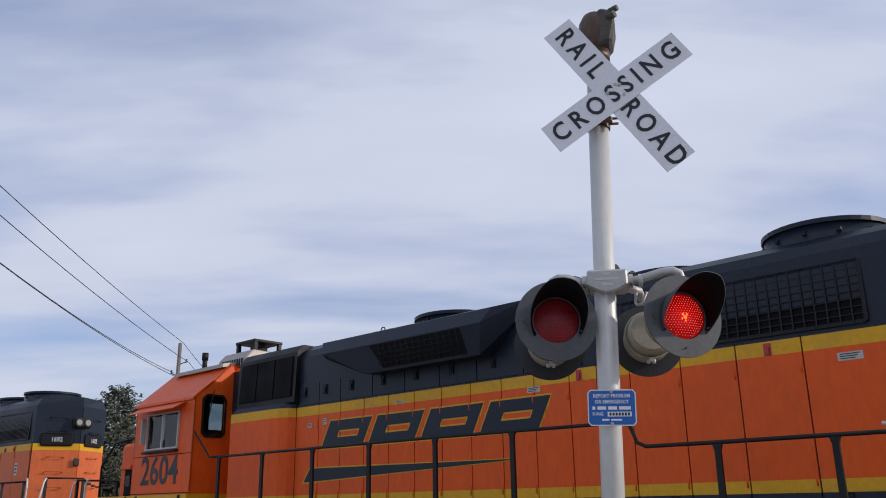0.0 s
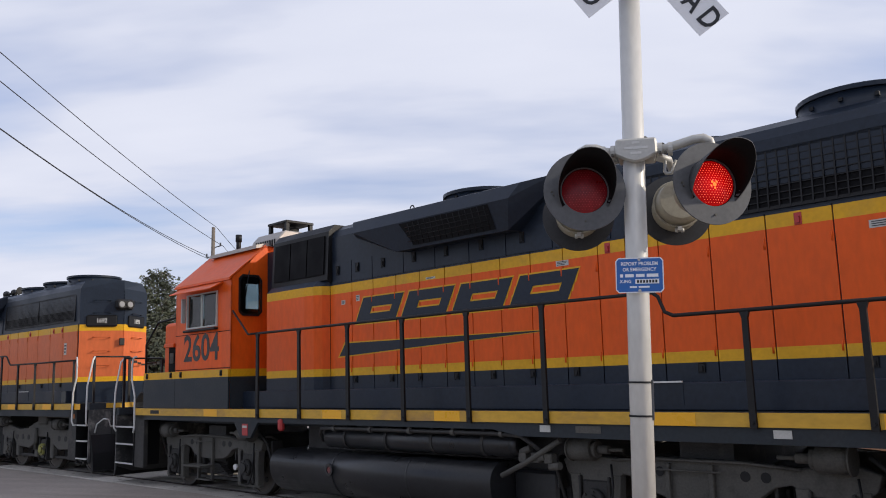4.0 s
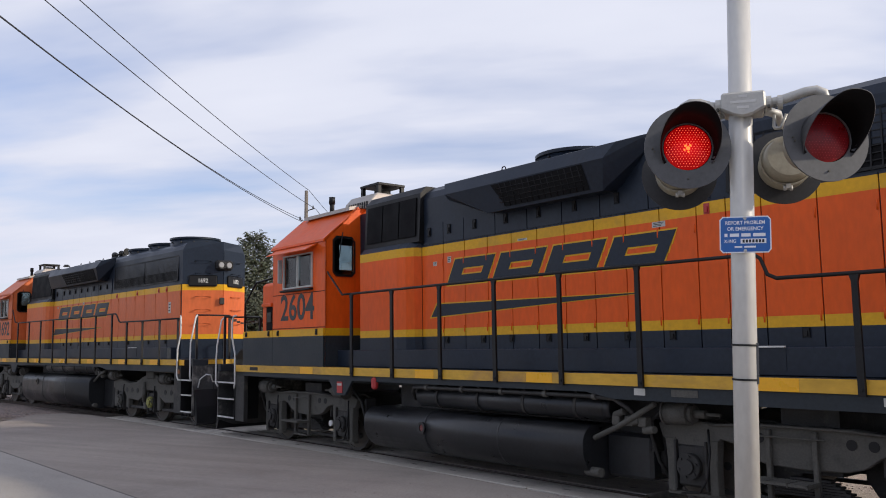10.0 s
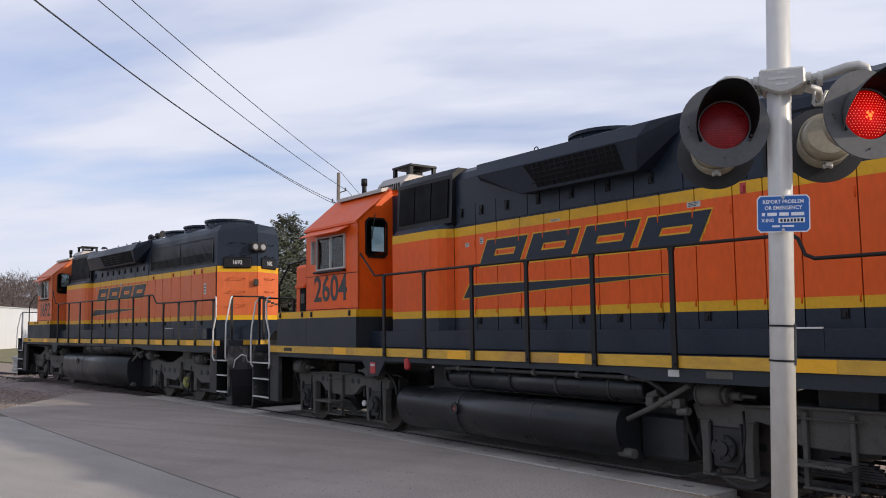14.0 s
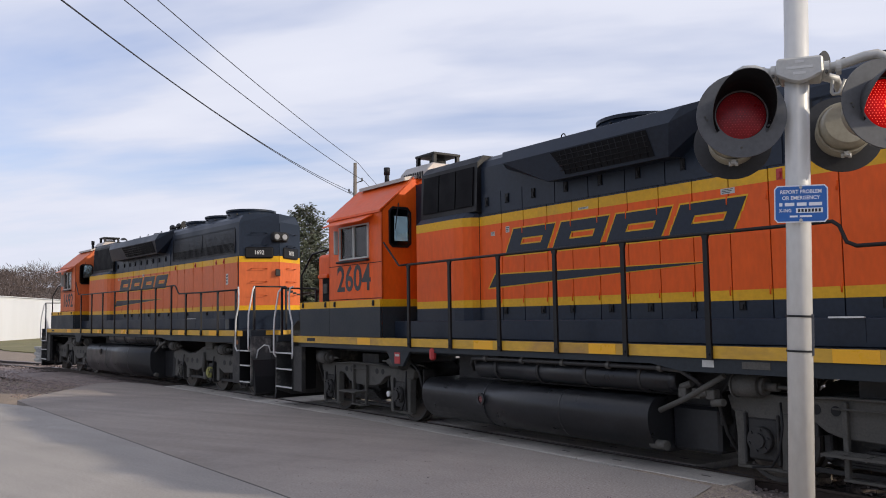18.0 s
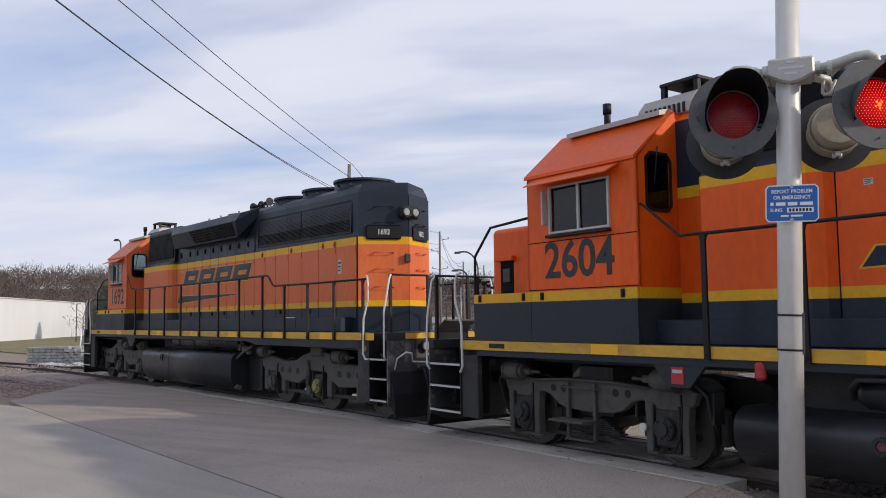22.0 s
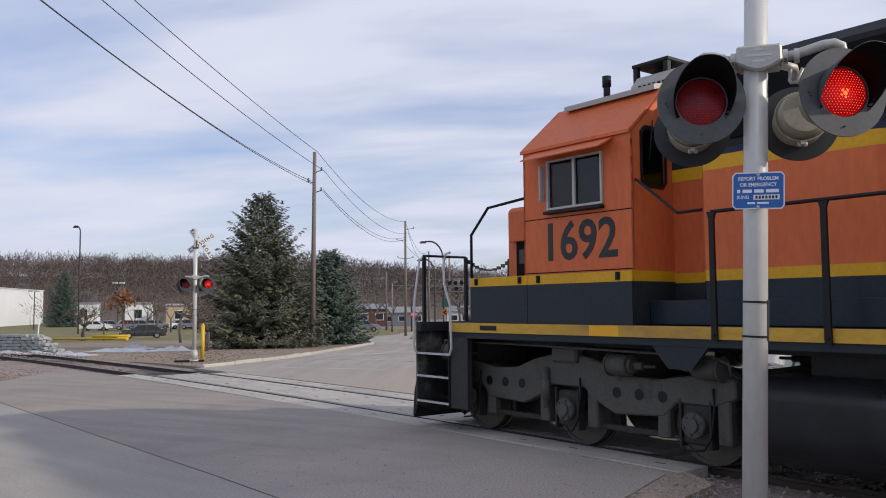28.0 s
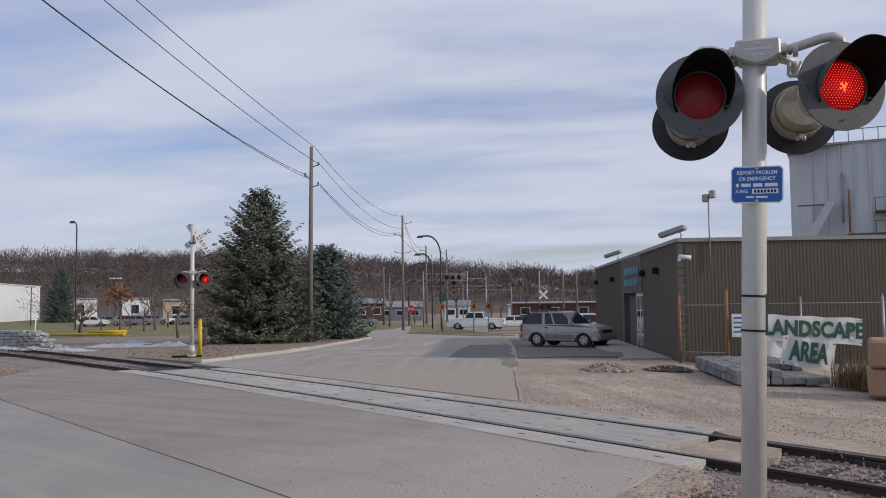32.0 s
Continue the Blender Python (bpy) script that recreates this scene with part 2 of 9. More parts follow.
PANE = clear_glass("cab_window_glass", (0.66, 0.71, 0.72))
LINING = material("grey_cab_lining", (0.10, 0.105, 0.10), 0.7, vary=0.2)
LAMPGLASS = glass("headlight_glass", (0.30, 0.30, 0.30), 0.08)
POLE = material("aluminium_mast_paint", (0.58, 0.57, 0.54), 0.38, metal=0.15, vary=0.1, scale=3, fine=30, second=(0.45, 0.43, 0.38), second_at=0.6, second_soft=0.1, bump=0.05, bump_scale=30, stretch=(1, 1, 0.4))
CAST = material("cast_aluminium", (0.47, 0.46, 0.43), 0.5, metal=0.3, vary=0.15, scale=9)
# disc paint of the rear-facing pair, darkened to hold their shade
DISCSHADE = material("shaded_disc_paint", (0.035, 0.035, 0.037), 0.55, spec=0.3, vary=0.2, scale=5)
DISC = material("grey_black_disc_paint", (0.098, 0.100, 0.106), 0.5, spec=0.3, vary=0.18, scale=5)
HOUSING = material("weathered_cream_housing", (0.31, 0.28, 0.21), 0.5, vary=0.2, scale=9, second=(0.28, 0.25, 0.2), second_at=0.6)
SIGNWHITE = material("white_sign_sheeting", (0.78, 0.79, 0.82), 0.45, vary=0.05, scale=4)
SIGNBLACK = material("black_sign_lettering", (0.012, 0.013, 0.016), 0.5, vary=0.1)
SIGNBLUE = material("blue_sign_sheeting", (0.015, 0.115, 0.40), 0.4, vary=0.06)
BRONZE = material("weathered_bronze_bell", (0.10, 0.065, 0.045), 0.45, metal=0.5, vary=0.3, scale=8)
LIT = glowing("lit_red_lens", (1.0, 0.006, 0.006), 0.46, (0.2, 0.003, 0.004))


def hot_middle(m, reach, low, high):
    """A lens burns brightest before its bulb and falls off to the rim."""
    nt = m.node_tree
    g, d, r = nt.nodes.new("ShaderNodeTexCoord"), nt.nodes.new("ShaderNodeVectorMath"), nt.nodes.new("ShaderNodeMapRange")
    d.operation = "LENGTH"
    r.inputs[1].default_value, r.inputs[2].default_value, r.inputs[3].default_value, r.inputs[4].default_value = 0.0, reach, high, low
    nt.links.new(g.outputs["Object"], d.inputs[0])
    nt.links.new(d.outputs["Value"], r.inputs[0])
    nt.links.new(r.outputs[0], nt.nodes["Principled BSDF"].inputs["Emission Strength"])


hot_middle(LIT, 0.12, 0.20, 0.62)
CORE = glowing("bright_lens_core", (1.0, 0.17, 0.03), 1.6, (0.5, 0.04, 0.02))
LITDOT = glowing("lit_lens_dot", (1.0, 0.15, 0.09), 1.2, (0.5, 0.06, 0.05))
UNLIT = material("unlit_red_lens", (0.20, 0.006, 0.010), 0.35, vary=0.3, scale=9, spec=0.3)
UNLITDOT = material("unlit_lens_facet", (0.40, 0.03, 0.035), 0.3, vary=0.2)

# ---- mesh helpers ----


def add_box(bm, x0, x1, y0, y1, z0, z1, bev=0.0, mi=0):
    b = bmesh.new()
    bmesh.ops.create_cube(b, size=1)
    for v in b.verts:
        v.co = Vector(((x0 + x1) / 2 + v.co.x * (x1 - x0), (y0 + y1) / 2 + v.co.y * (y1 - y0), (z0 + z1) / 2 + v.co.z * (z1 - z0)))
    if bev:
        bmesh.ops.bevel(b, geom=b.edges[:], offset=bev, segments=1, affect="EDGES")
    merge(bm, b, mi)


def merge(bm, b, mi=0, m=None):
    vs = {}
    for v in b.verts:
        vs[v] = bm.verts.new(m @ v.co if m else v.co)
    for f in b.faces:
        try:
            g = bm.faces.new([vs[v] for v in f.verts])
            g.material_index, g.smooth = mi, f.smooth
        except ValueError:
            pass
    b.free()


def add_prism(bm, pts, axis, a, b, bev=0.0, mi=0):
    """A polygon in the plane across the axis (x: (y, z); y: (x, z); z: (x, y)), drawn out from a to b."""
    def at(p, c):
        return {"x": (c, p[0], p[1]), "y": (p[0], c, p[1]), "z": (p[0], p[1], c)}[axis]
    t = bmesh.new()
    lo, hi = [t.verts.new(at(p, a)) for p in pts], [t.verts.new(at(p, b)) for p in pts]
    t.faces.new(lo), t.faces.new(hi)
    for i in range(len(pts)):
        j = (i + 1) % len(pts)
        t.faces.new((lo[i], lo[j], hi[j], hi[i]))
    bmesh.ops.recalc_face_normals(t, faces=t.faces[:])
    if bev:
        bmesh.ops.bevel(t, geom=t.edges[:], offset=bev, segments=1, affect="EDGES")
    merge(bm, t, mi)


def add_cyl(bm, p, q, r, r2=None, seg=16, mi=0, caps=True):
    p, q = Vector(p), Vector(q)
    r2 = r if r2 is None else r2
    d = (q - p)
    t = bmesh.new()
    bmesh.ops.create_cone(t, cap_ends=caps, segments=seg, radius1=r, radius2=r2, depth=d.length)
    for f in t.faces:
        f.smooth = len(f.verts) == 4
    merge(bm, t, mi, Matrix.Translation((p + q) / 2) @ d.to_track_quat("Z", "Y").to_matrix().to_4x4())


def add_tube(bm, pts, r, seg=8, mi=0):
    """A bent round bar through the points."""
    pts = [Vector(p) for p in pts]
    rings = []
    for i, p in enumerate(pts):
        d = ((pts[min(i + 1, len(pts) - 1)] - p).normalized() + (p - pts[max(i - 1, 0)]).normalized())
        qd = d.to_track_quat("Z", "Y").to_matrix() if i == 0 else None
        if i == 0:
            ax = qd @ Vector((1, 0, 0))
        d.normalize()
        ax = (ax - d * ax.dot(d)).normalized()
        ay = d.cross(ax)
        rings.append([bm.verts.new(p + (ax * math.cos(2 * math.pi * k / seg) + ay * math.sin(2 * math.pi * k / seg)) * r) for k in range(seg)])
    for a, b in zip(rings, rings[1:]):
        for k in range(seg):
            f = bm.faces.new((a[k], a[(k + 1) % seg], b[(k + 1) % seg], b[k]))
            f.smooth, f.material_index = True, mi
    for ring, flip in ((rings[0], True), (rings[-1], False)):
        f = bm.faces.new(ring[::-1] if flip else ring)
        f.material_index = mi


def add_disc_ring(bm, c, n, r0, r1, thick, seg=32, mi=0):
    """A flat ring (r0 the hole) of some thickness with its back at c, facing n."""
    c, n = Vector(c), Vector(n).normalized()
    q = n.to_track_quat("Z", "Y").to_matrix()
    def ring(r, h):
        return [bm.verts.new(c + q @ Vector((r * math.cos(2 * math.pi * k / seg), r * math.sin(2 * math.pi * k / seg), h))) for k in range(seg)]
    a, b, d, e = ring(r0, 0), ring(r1, 0), ring(r1, thick), ring(r0, thick)
    for p, s in ((a, b), (b, d), (d, e), (e, a)):
        for k in range(seg):
            f = bm.faces.new((p[k], p[(k + 1) % seg], s[(k + 1) % seg], s[k]))
            f.material_index = mi


def add_rock(bm, c, r, squash=0.7):
    t = bmesh.new()
    bmesh.ops.create_icosphere(t, subdivisions=1, radius=r)
    for v in t.verts:
        v.co = Vector((v.co.x * random.uniform(0.7, 1.2), v.co.y * random.uniform(0.7, 1.2), v.co.z * squash * random.uniform(0.7, 1.2)))
    merge(bm, t, 0, Matrix.Translation(c) @ Matrix.Rotation(random.uniform(0, 6.3), 4, "Z"))


def part(name, bm, mats, parent=None, label=""):
    """Links a bmesh as one mesh object, under its thing where one is given."""
    me = bpy.data.meshes.new(name)
    bmesh.ops.recalc_face_normals(bm, faces=bm.faces[:]) if len(bm.faces) < 6000 else None
    bm.to_mesh(me)
    bm.free()
    for m in (mats if isinstance(mats, (list, tuple)) else [mats]):
        me.materials.append(m)
    ob = new(name, me)
    if parent:
        ob.parent = parent
    if label:
        ob["label"] = label
    return ob


def thing(name, label, category, group="", m=None, kind=""):
    ob = tagged(new(name), label, category, group, kind)
    if m:
        ob.matrix_basis = m
    return ob


def box_part(name, parent, mat, x0, x1, y0, y1, z0, z1, bev=0.0, label=""):
    bm = bmesh.new()
    add_box(bm, x0, x1, y0, y1, z0, z1, bev)
    return part(name, bm, mat, parent, label)


def tube_part(name, parent, mat, pts, r, seg=8, label=""):
    bm = bmesh.new()
    add_tube(bm, pts, r, seg)
    return part(name, bm, mat, parent, label)


def words(name, text, size, mat, parent, m, label="", wide=1.0, bold=0.0, depth=0.002, space=1.0):
    """Lettering in the built-in font, centred on the pose m, reading along its x with its face to +z; size is the height of a capital."""
    cu = bpy.data.curves.new(name, "FONT")
    cu.body, cu.align_x, cu.align_y, cu.size, cu.offset, cu.extrude, cu.resolution_u = text, "CENTER", "CENTER", size / 0.7, bold, depth, 3
    cu.space_character = space
    tmp = bpy.data.objects.new(name, cu)
    scene.collection.objects.link(tmp)
    bpy.context.view_layer.update()
    me = bpy.data.meshes.new_from_object(tmp.evaluated_get(bpy.context.evaluated_depsgraph_get()))
    bpy.data.objects.remove(tmp)
    me.transform(m @ Matrix.Diagonal((wide, 1, 1, 1)))
    me.materials.clear()
    me.materials.append(mat)
    ob = new(name, me)
    if parent:
        ob.parent = parent
    if label:
        ob["label"] = label
    return ob

# ---- the track and the train ----
BEND, BEND_X, TRACK_Y = -0.003439, -6.70, 9.544


def track_y(u):
    return TRACK_Y + BEND * (u - BEND_X) ** 2 / 2 if u < BEND_X else TRACK_Y


def on_track(u, half):
    """The pose of a car whose trucks stand half metres before and behind u."""
    a, b = track_y(u - half), track_y(u + half)
    return pose(u, (a + b) / 2, 0, 0, 0, math.degrees(math.atan2(b - a, 2 * half)))


def banded(name, parent, p, q, thick, bands, label=""):
    """An upright panel from p to q (x, y), its outer face to the right of the way p to q, painted in bands (z0, z1, paint)."""
    p, q = Vector((*p, 0)), Vector((*q, 0))
    d = (q - p).normalized()
    out = Vector((d.y, -d.x, 0)) * thick
    zs = [bands[0][0]] + [b[1] for b in bands]
    paints = []
    bm = bmesh.new()
    cols = [[bm.verts.new(v + Vector((0, 0, z))) for z in zs] for v in (p, p + out, q + out, q)]
    for i, (_, _, m) in enumerate(bands):
        if m not in paints:
            paints.append(m)
        for a, b in ((0, 1), (1, 2), (2, 3)):
            bm.faces.new((cols[a][i], cols[b][i], cols[b][i + 1], cols[a][i + 1])).material_index = paints.index(m)
    for k in (0, -1):
        bm.faces.new([c[k] for c in cols])
    return part(name, bm, paints, parent, label)


def latch(parent, x, y, z, w=0.035, h=0.07):
    s = -1 if y < 0 else 1
    bm = bmesh.new()
    add_box(bm, x - w, x + w, y, y + s * 0.015, z - h, z + h, 0.006)
    add_box(bm, x - w * 0.4, x + w * 0.4, y + s * 0.015, y + s * 0.03, z - h * 0.7, z + h * 0.3)
    return part("latch", bm, BLACK, parent)


def hood_doors(parent, edges, y, bands):
    """The tall hood doors along both sides, each with hinges and a latch."""
    for s in (-1, 1):
        for x0, x1 in zip(edges, edges[1:]):
            a, b = (x0 + 0.008, y * s), (x1 - 0.008, y * s)
            door = banded("hood_door", parent, *((a, b) if s < 0 else (b, a)), 0.022, bands)
            for hz in (bands[1][0] + 0.06, bands[1][0] + 1.16):
                hb = bmesh.new()
                add_cyl(hb, (x1 - 0.03, (y + 0.024) * s, hz), (x1 - 0.03, (y + 0.024) * s, hz + 0.11), 0.011, seg=6)
                part("hinge", hb, ORANGE, door)


def grille(parent, x0, x1, z0, z1, y, bars_x, bars_z, mat=MESHDARK, lean=0.0, name="radiator_grille"):
    """A dark intake with a frame and a grid of flat bars; lean pushes the top inwards."""
    g = None
    for s in (-1, 1):
        bm = bmesh.new()
        add_prism(bm, [(y * s, z0), ((y - lean) * s, z1), ((y - lean + 0.012) * s, z1), ((y + 0.012) * s, z0)], "x", x0, x1)
        g = part(name, bm, mat, parent)
        for i in range(bars_x + 1):
            bm = bmesh.new()
            x = x0 + (x1 - x0) * i / bars_x
            w = 0.02 if i in (0, bars_x) else 0.008
            add_prism(bm, [((y + 0.012) * s, z0), ((y - lean + 0.012) * s, z1), ((y - lean + 0.035) * s, z1), ((y + 0.035) * s, z0)], "x", x - w, x + w)
            part("grille_bar", bm, BLACK, g)
        for i in range(bars_z + 1):
            bm = bmesh.new()
            f = i / bars_z
            z, yy = z0 + (z1 - z0) * f, y - lean * f
            w = 0.018 if i in (0, bars_z) else 0.005
            add_box(bm, x0, x1, min((yy + 0.01) * s, (yy + 0.03) * s), max((yy + 0.01) * s, (yy + 0.03) * s), z - w, z + w)
            part("grille_slat", bm, BLACK, g)
    return g


def roof_fan(parent, x, r, z, h):
    bm = bmesh.new()
    add_cyl(bm, (x, 0, z - 0.3), (x, 0, z + h), r, seg=36)
    add_disc_ring(bm, (x, 0, z + h - 0.02), (0, 0, 1), r - 0.05, r + 0.025, 0.05, 36)
    fan = part("roof_fan", bm, NAVY, parent)
    bm = bmesh.new()
    for k in range(12):
        a = k * math.pi / 6
        add_box(bm, x + math.cos(a) * r * 1.01 - 0.02, x + math.cos(a) * r * 1.01 + 0.02, math.sin(a) * r * 1.01 - 0.02, math.sin(a) * r * 1.01 + 0.02, z + h * 0.35, z + h * 0.55)
    part("clamp", bm, BLACK, fan)["kind"] = "stuff"
    bm = bmesh.new()
    for k in range(-4, 5):
        w = math.sqrt(max(r * r - (k * r / 5) ** 2, 0.01)) - 0.03
        add_box(bm, x + k * r / 5 - 0.008, x + k * r / 5 + 0.008, -w, w, z + h, z + h + 0.02)
    part("fan_guard", bm, BLACK, fan)


def emblem(parent, x0, x1, z0, z1, y):
    """The maker-neutral slanted block emblem with its long wedge below, dark with a yellow edge."""
    step = (x1 - x0 - 0.42) / 4
    lean = (z1 - z0) * 1.05
    for s in (-1, 1):
        for k in range(4):
            a = x0 + k * step
            w = step * 0.88
            for grow, mat, lift, nm in ((0.022, YELLOW, 0.0, "emblem_edge"), (0.0, NAVY, 0.004, "emblem_block")):
                bm = bmesh.new()
                g = grow
                ya = s * (y + 0.001 + lift)
                yb = s * (y + 0.004 + lift)
                h = z1 - z0
                # a solid slanted block with one slit
                for (u0, v0, u1, v1) in ((0, 0, 1.0, 0.36), (0, 0.36, 0.30, 0.62), (0.80, 0.36, 1.0, 0.62), (0, 0.62, 1.0, 1.0)):
                    q = [(a + u0 * w - g + v0 * lean * 0.5, z0 + v0 * h - g), (a + u1 * w + g + v0 * lean * 0.5, z0 + v0 * h - g),
                         (a + u1 * w + g + v1 * lean * 0.5, z0 + v1 * h + g), (a + u0 * w - g + v1 * lean * 0.5, z0 + v1 * h + g)]
                    add_prism(bm, q, "y", ya, yb)
                part(nm, bm, mat, parent)
        for grow, mat, lift, nm in ((0.022, YELLOW, 0.0, "wedge_edge"), (0.0, NAVY, 0.004, "wedge")):
            bm = bmesh.new()
            add_prism(bm, [(x0 - 0.43 - grow * 2, z0 - 0.51 - grow), (x0 - 0.27 - grow, z0 - 0.3 + grow), (x0 + (x1 - x0) * 0.80 + grow * 3, z0 - 0.34 + grow * 0.4), (x0 + (x1 - x0) * 0.80, z0 - 0.35 - grow * 0.4)], "y", s * (y + 0.001 + lift), s * (y + 0.004 + lift))
            part(nm, bm, mat, parent)


def wheelset(parent, x):
    ws = tagged(new("wheelset"))
    ws.parent = parent
    ws.location = (x, 0, 0.508)
    for s in (-1, 1):
        bm = bmesh.new()
        add_cyl(bm, (0, s * 0.66, 0), (0, s * 0.80, 0), 0.505, seg=40)
        add_cyl(bm, (0, s * 0.64, 0), (0, s * 0.665, 0), 0.535, seg=40)
        add_cyl(bm, (0, s * 0.80, 0), (0, s * 0.83, 0), 0.13, seg=20)
        w = part("wheel", bm, WHEEL, ws)
        bm = bmesh.new()
        add_disc_ring(bm, (0, s * 0.795, 0), (0, s, 0), 0.455, 0.507, 0.02, 40)
        part("tread_ring", bm, TREAD, w, "worn wheel rim")
        for k in range(6):
            bm = bmesh.new()
            a = k * math.pi / 3
            add_cyl(bm, (math.cos(a) * 0.27, s * 0.795, math.sin(a) * 0.27), (math.cos(a) * 0.27, s * 0.812, math.sin(a) * 0.27), 0.05, seg=10)
            part("plate_hole", bm, SOOT, w)
    bm = bmesh.new()
    add_cyl(bm, (0, -0.65, 0), (0, 0.65, 0), 0.09, seg=12)
    part("axle", bm, SOOT, ws)
    return ws


def side_gear(truck, x, s, mat):
    """A journal box with its cap, guides, bolts and hanging chain on one side."""
    bm = bmesh.new()
    add_box(bm, x - 0.2, x + 0.2, min(s * 0.96, s * 1.12), max(s * 0.96, s * 1.12), 0.27, 0.76, 0.03)
    add_box(bm, x - 0.225, x - 0.19, min(s * 1.0, s * 1.15), max(s * 1.0, s * 1.15), 0.24, 0.8, 0.008)
    add_box(bm, x + 0.19, x + 0.225, min(s * 1.0, s * 1.15), max(s * 1.0, s * 1.15), 0.24, 0.8, 0.008)
    j = part("journal_box", bm, SOOT, truck)
    bm = bmesh.new()
    add_cyl(bm, (x, s * 1.1, 0.51), (x, s * 1.2, 0.51), 0.15, seg=18)
    add_cyl(bm, (x, s * 1.2, 0.51), (x, s * 1.235, 0.51), 0.085, seg=14)
    for k in range(6):
        a = k * math.pi / 3 + 0.3
        add_cyl(bm, (x + math.cos(a) * 0.12, s * 1.2, 0.51 + math.sin(a) * 0.12), (x + math.cos(a) * 0.12, s * 1.22, 0.51 + math.sin(a) * 0.12), 0.016, seg=6)
    part("journal_cap", bm, mat, j)
    bm = bmesh.new()
    add_tube(bm, [(x + 0.27, s * 1.16, 0.95), (x + 0.3, s * 1.19, 0.7), (x + 0.26, s * 1.2, 0.4), (x + 0.15, s * 1.19, 0.24), (x - 0.1, s * 1.19, 0.2)], 0.014, 6)
    part("cable", bm, BLACK, j)


def brake_cylinder(truck, x, s, z, d=1):
    bm = bmesh.new()
    y = s * 1.2
    add_cyl(bm, (x - 0.19 * d, y, z), (x + 0.12 * d, y, z), 0.135, seg=20)
    add_cyl(bm, (x + 0.12 * d, y, z), (x + 0.18 * d, y, z), 0.10, seg=20)
    add_cyl(bm, (x + 0.18 * d, y, z), (x + 0.33 * d, y, z), 0.05, seg=12)
    add_cyl(bm, (x + 0.33 * d, y, z), (x + 0.52 * d, y, z), 0.022, seg=8)
    add_cyl(bm, (x - 0.21 * d, y, z), (x - 0.19 * d, y, z), 0.15, seg=20)
    part("brake_cylinder", bm, DUSTY, truck)


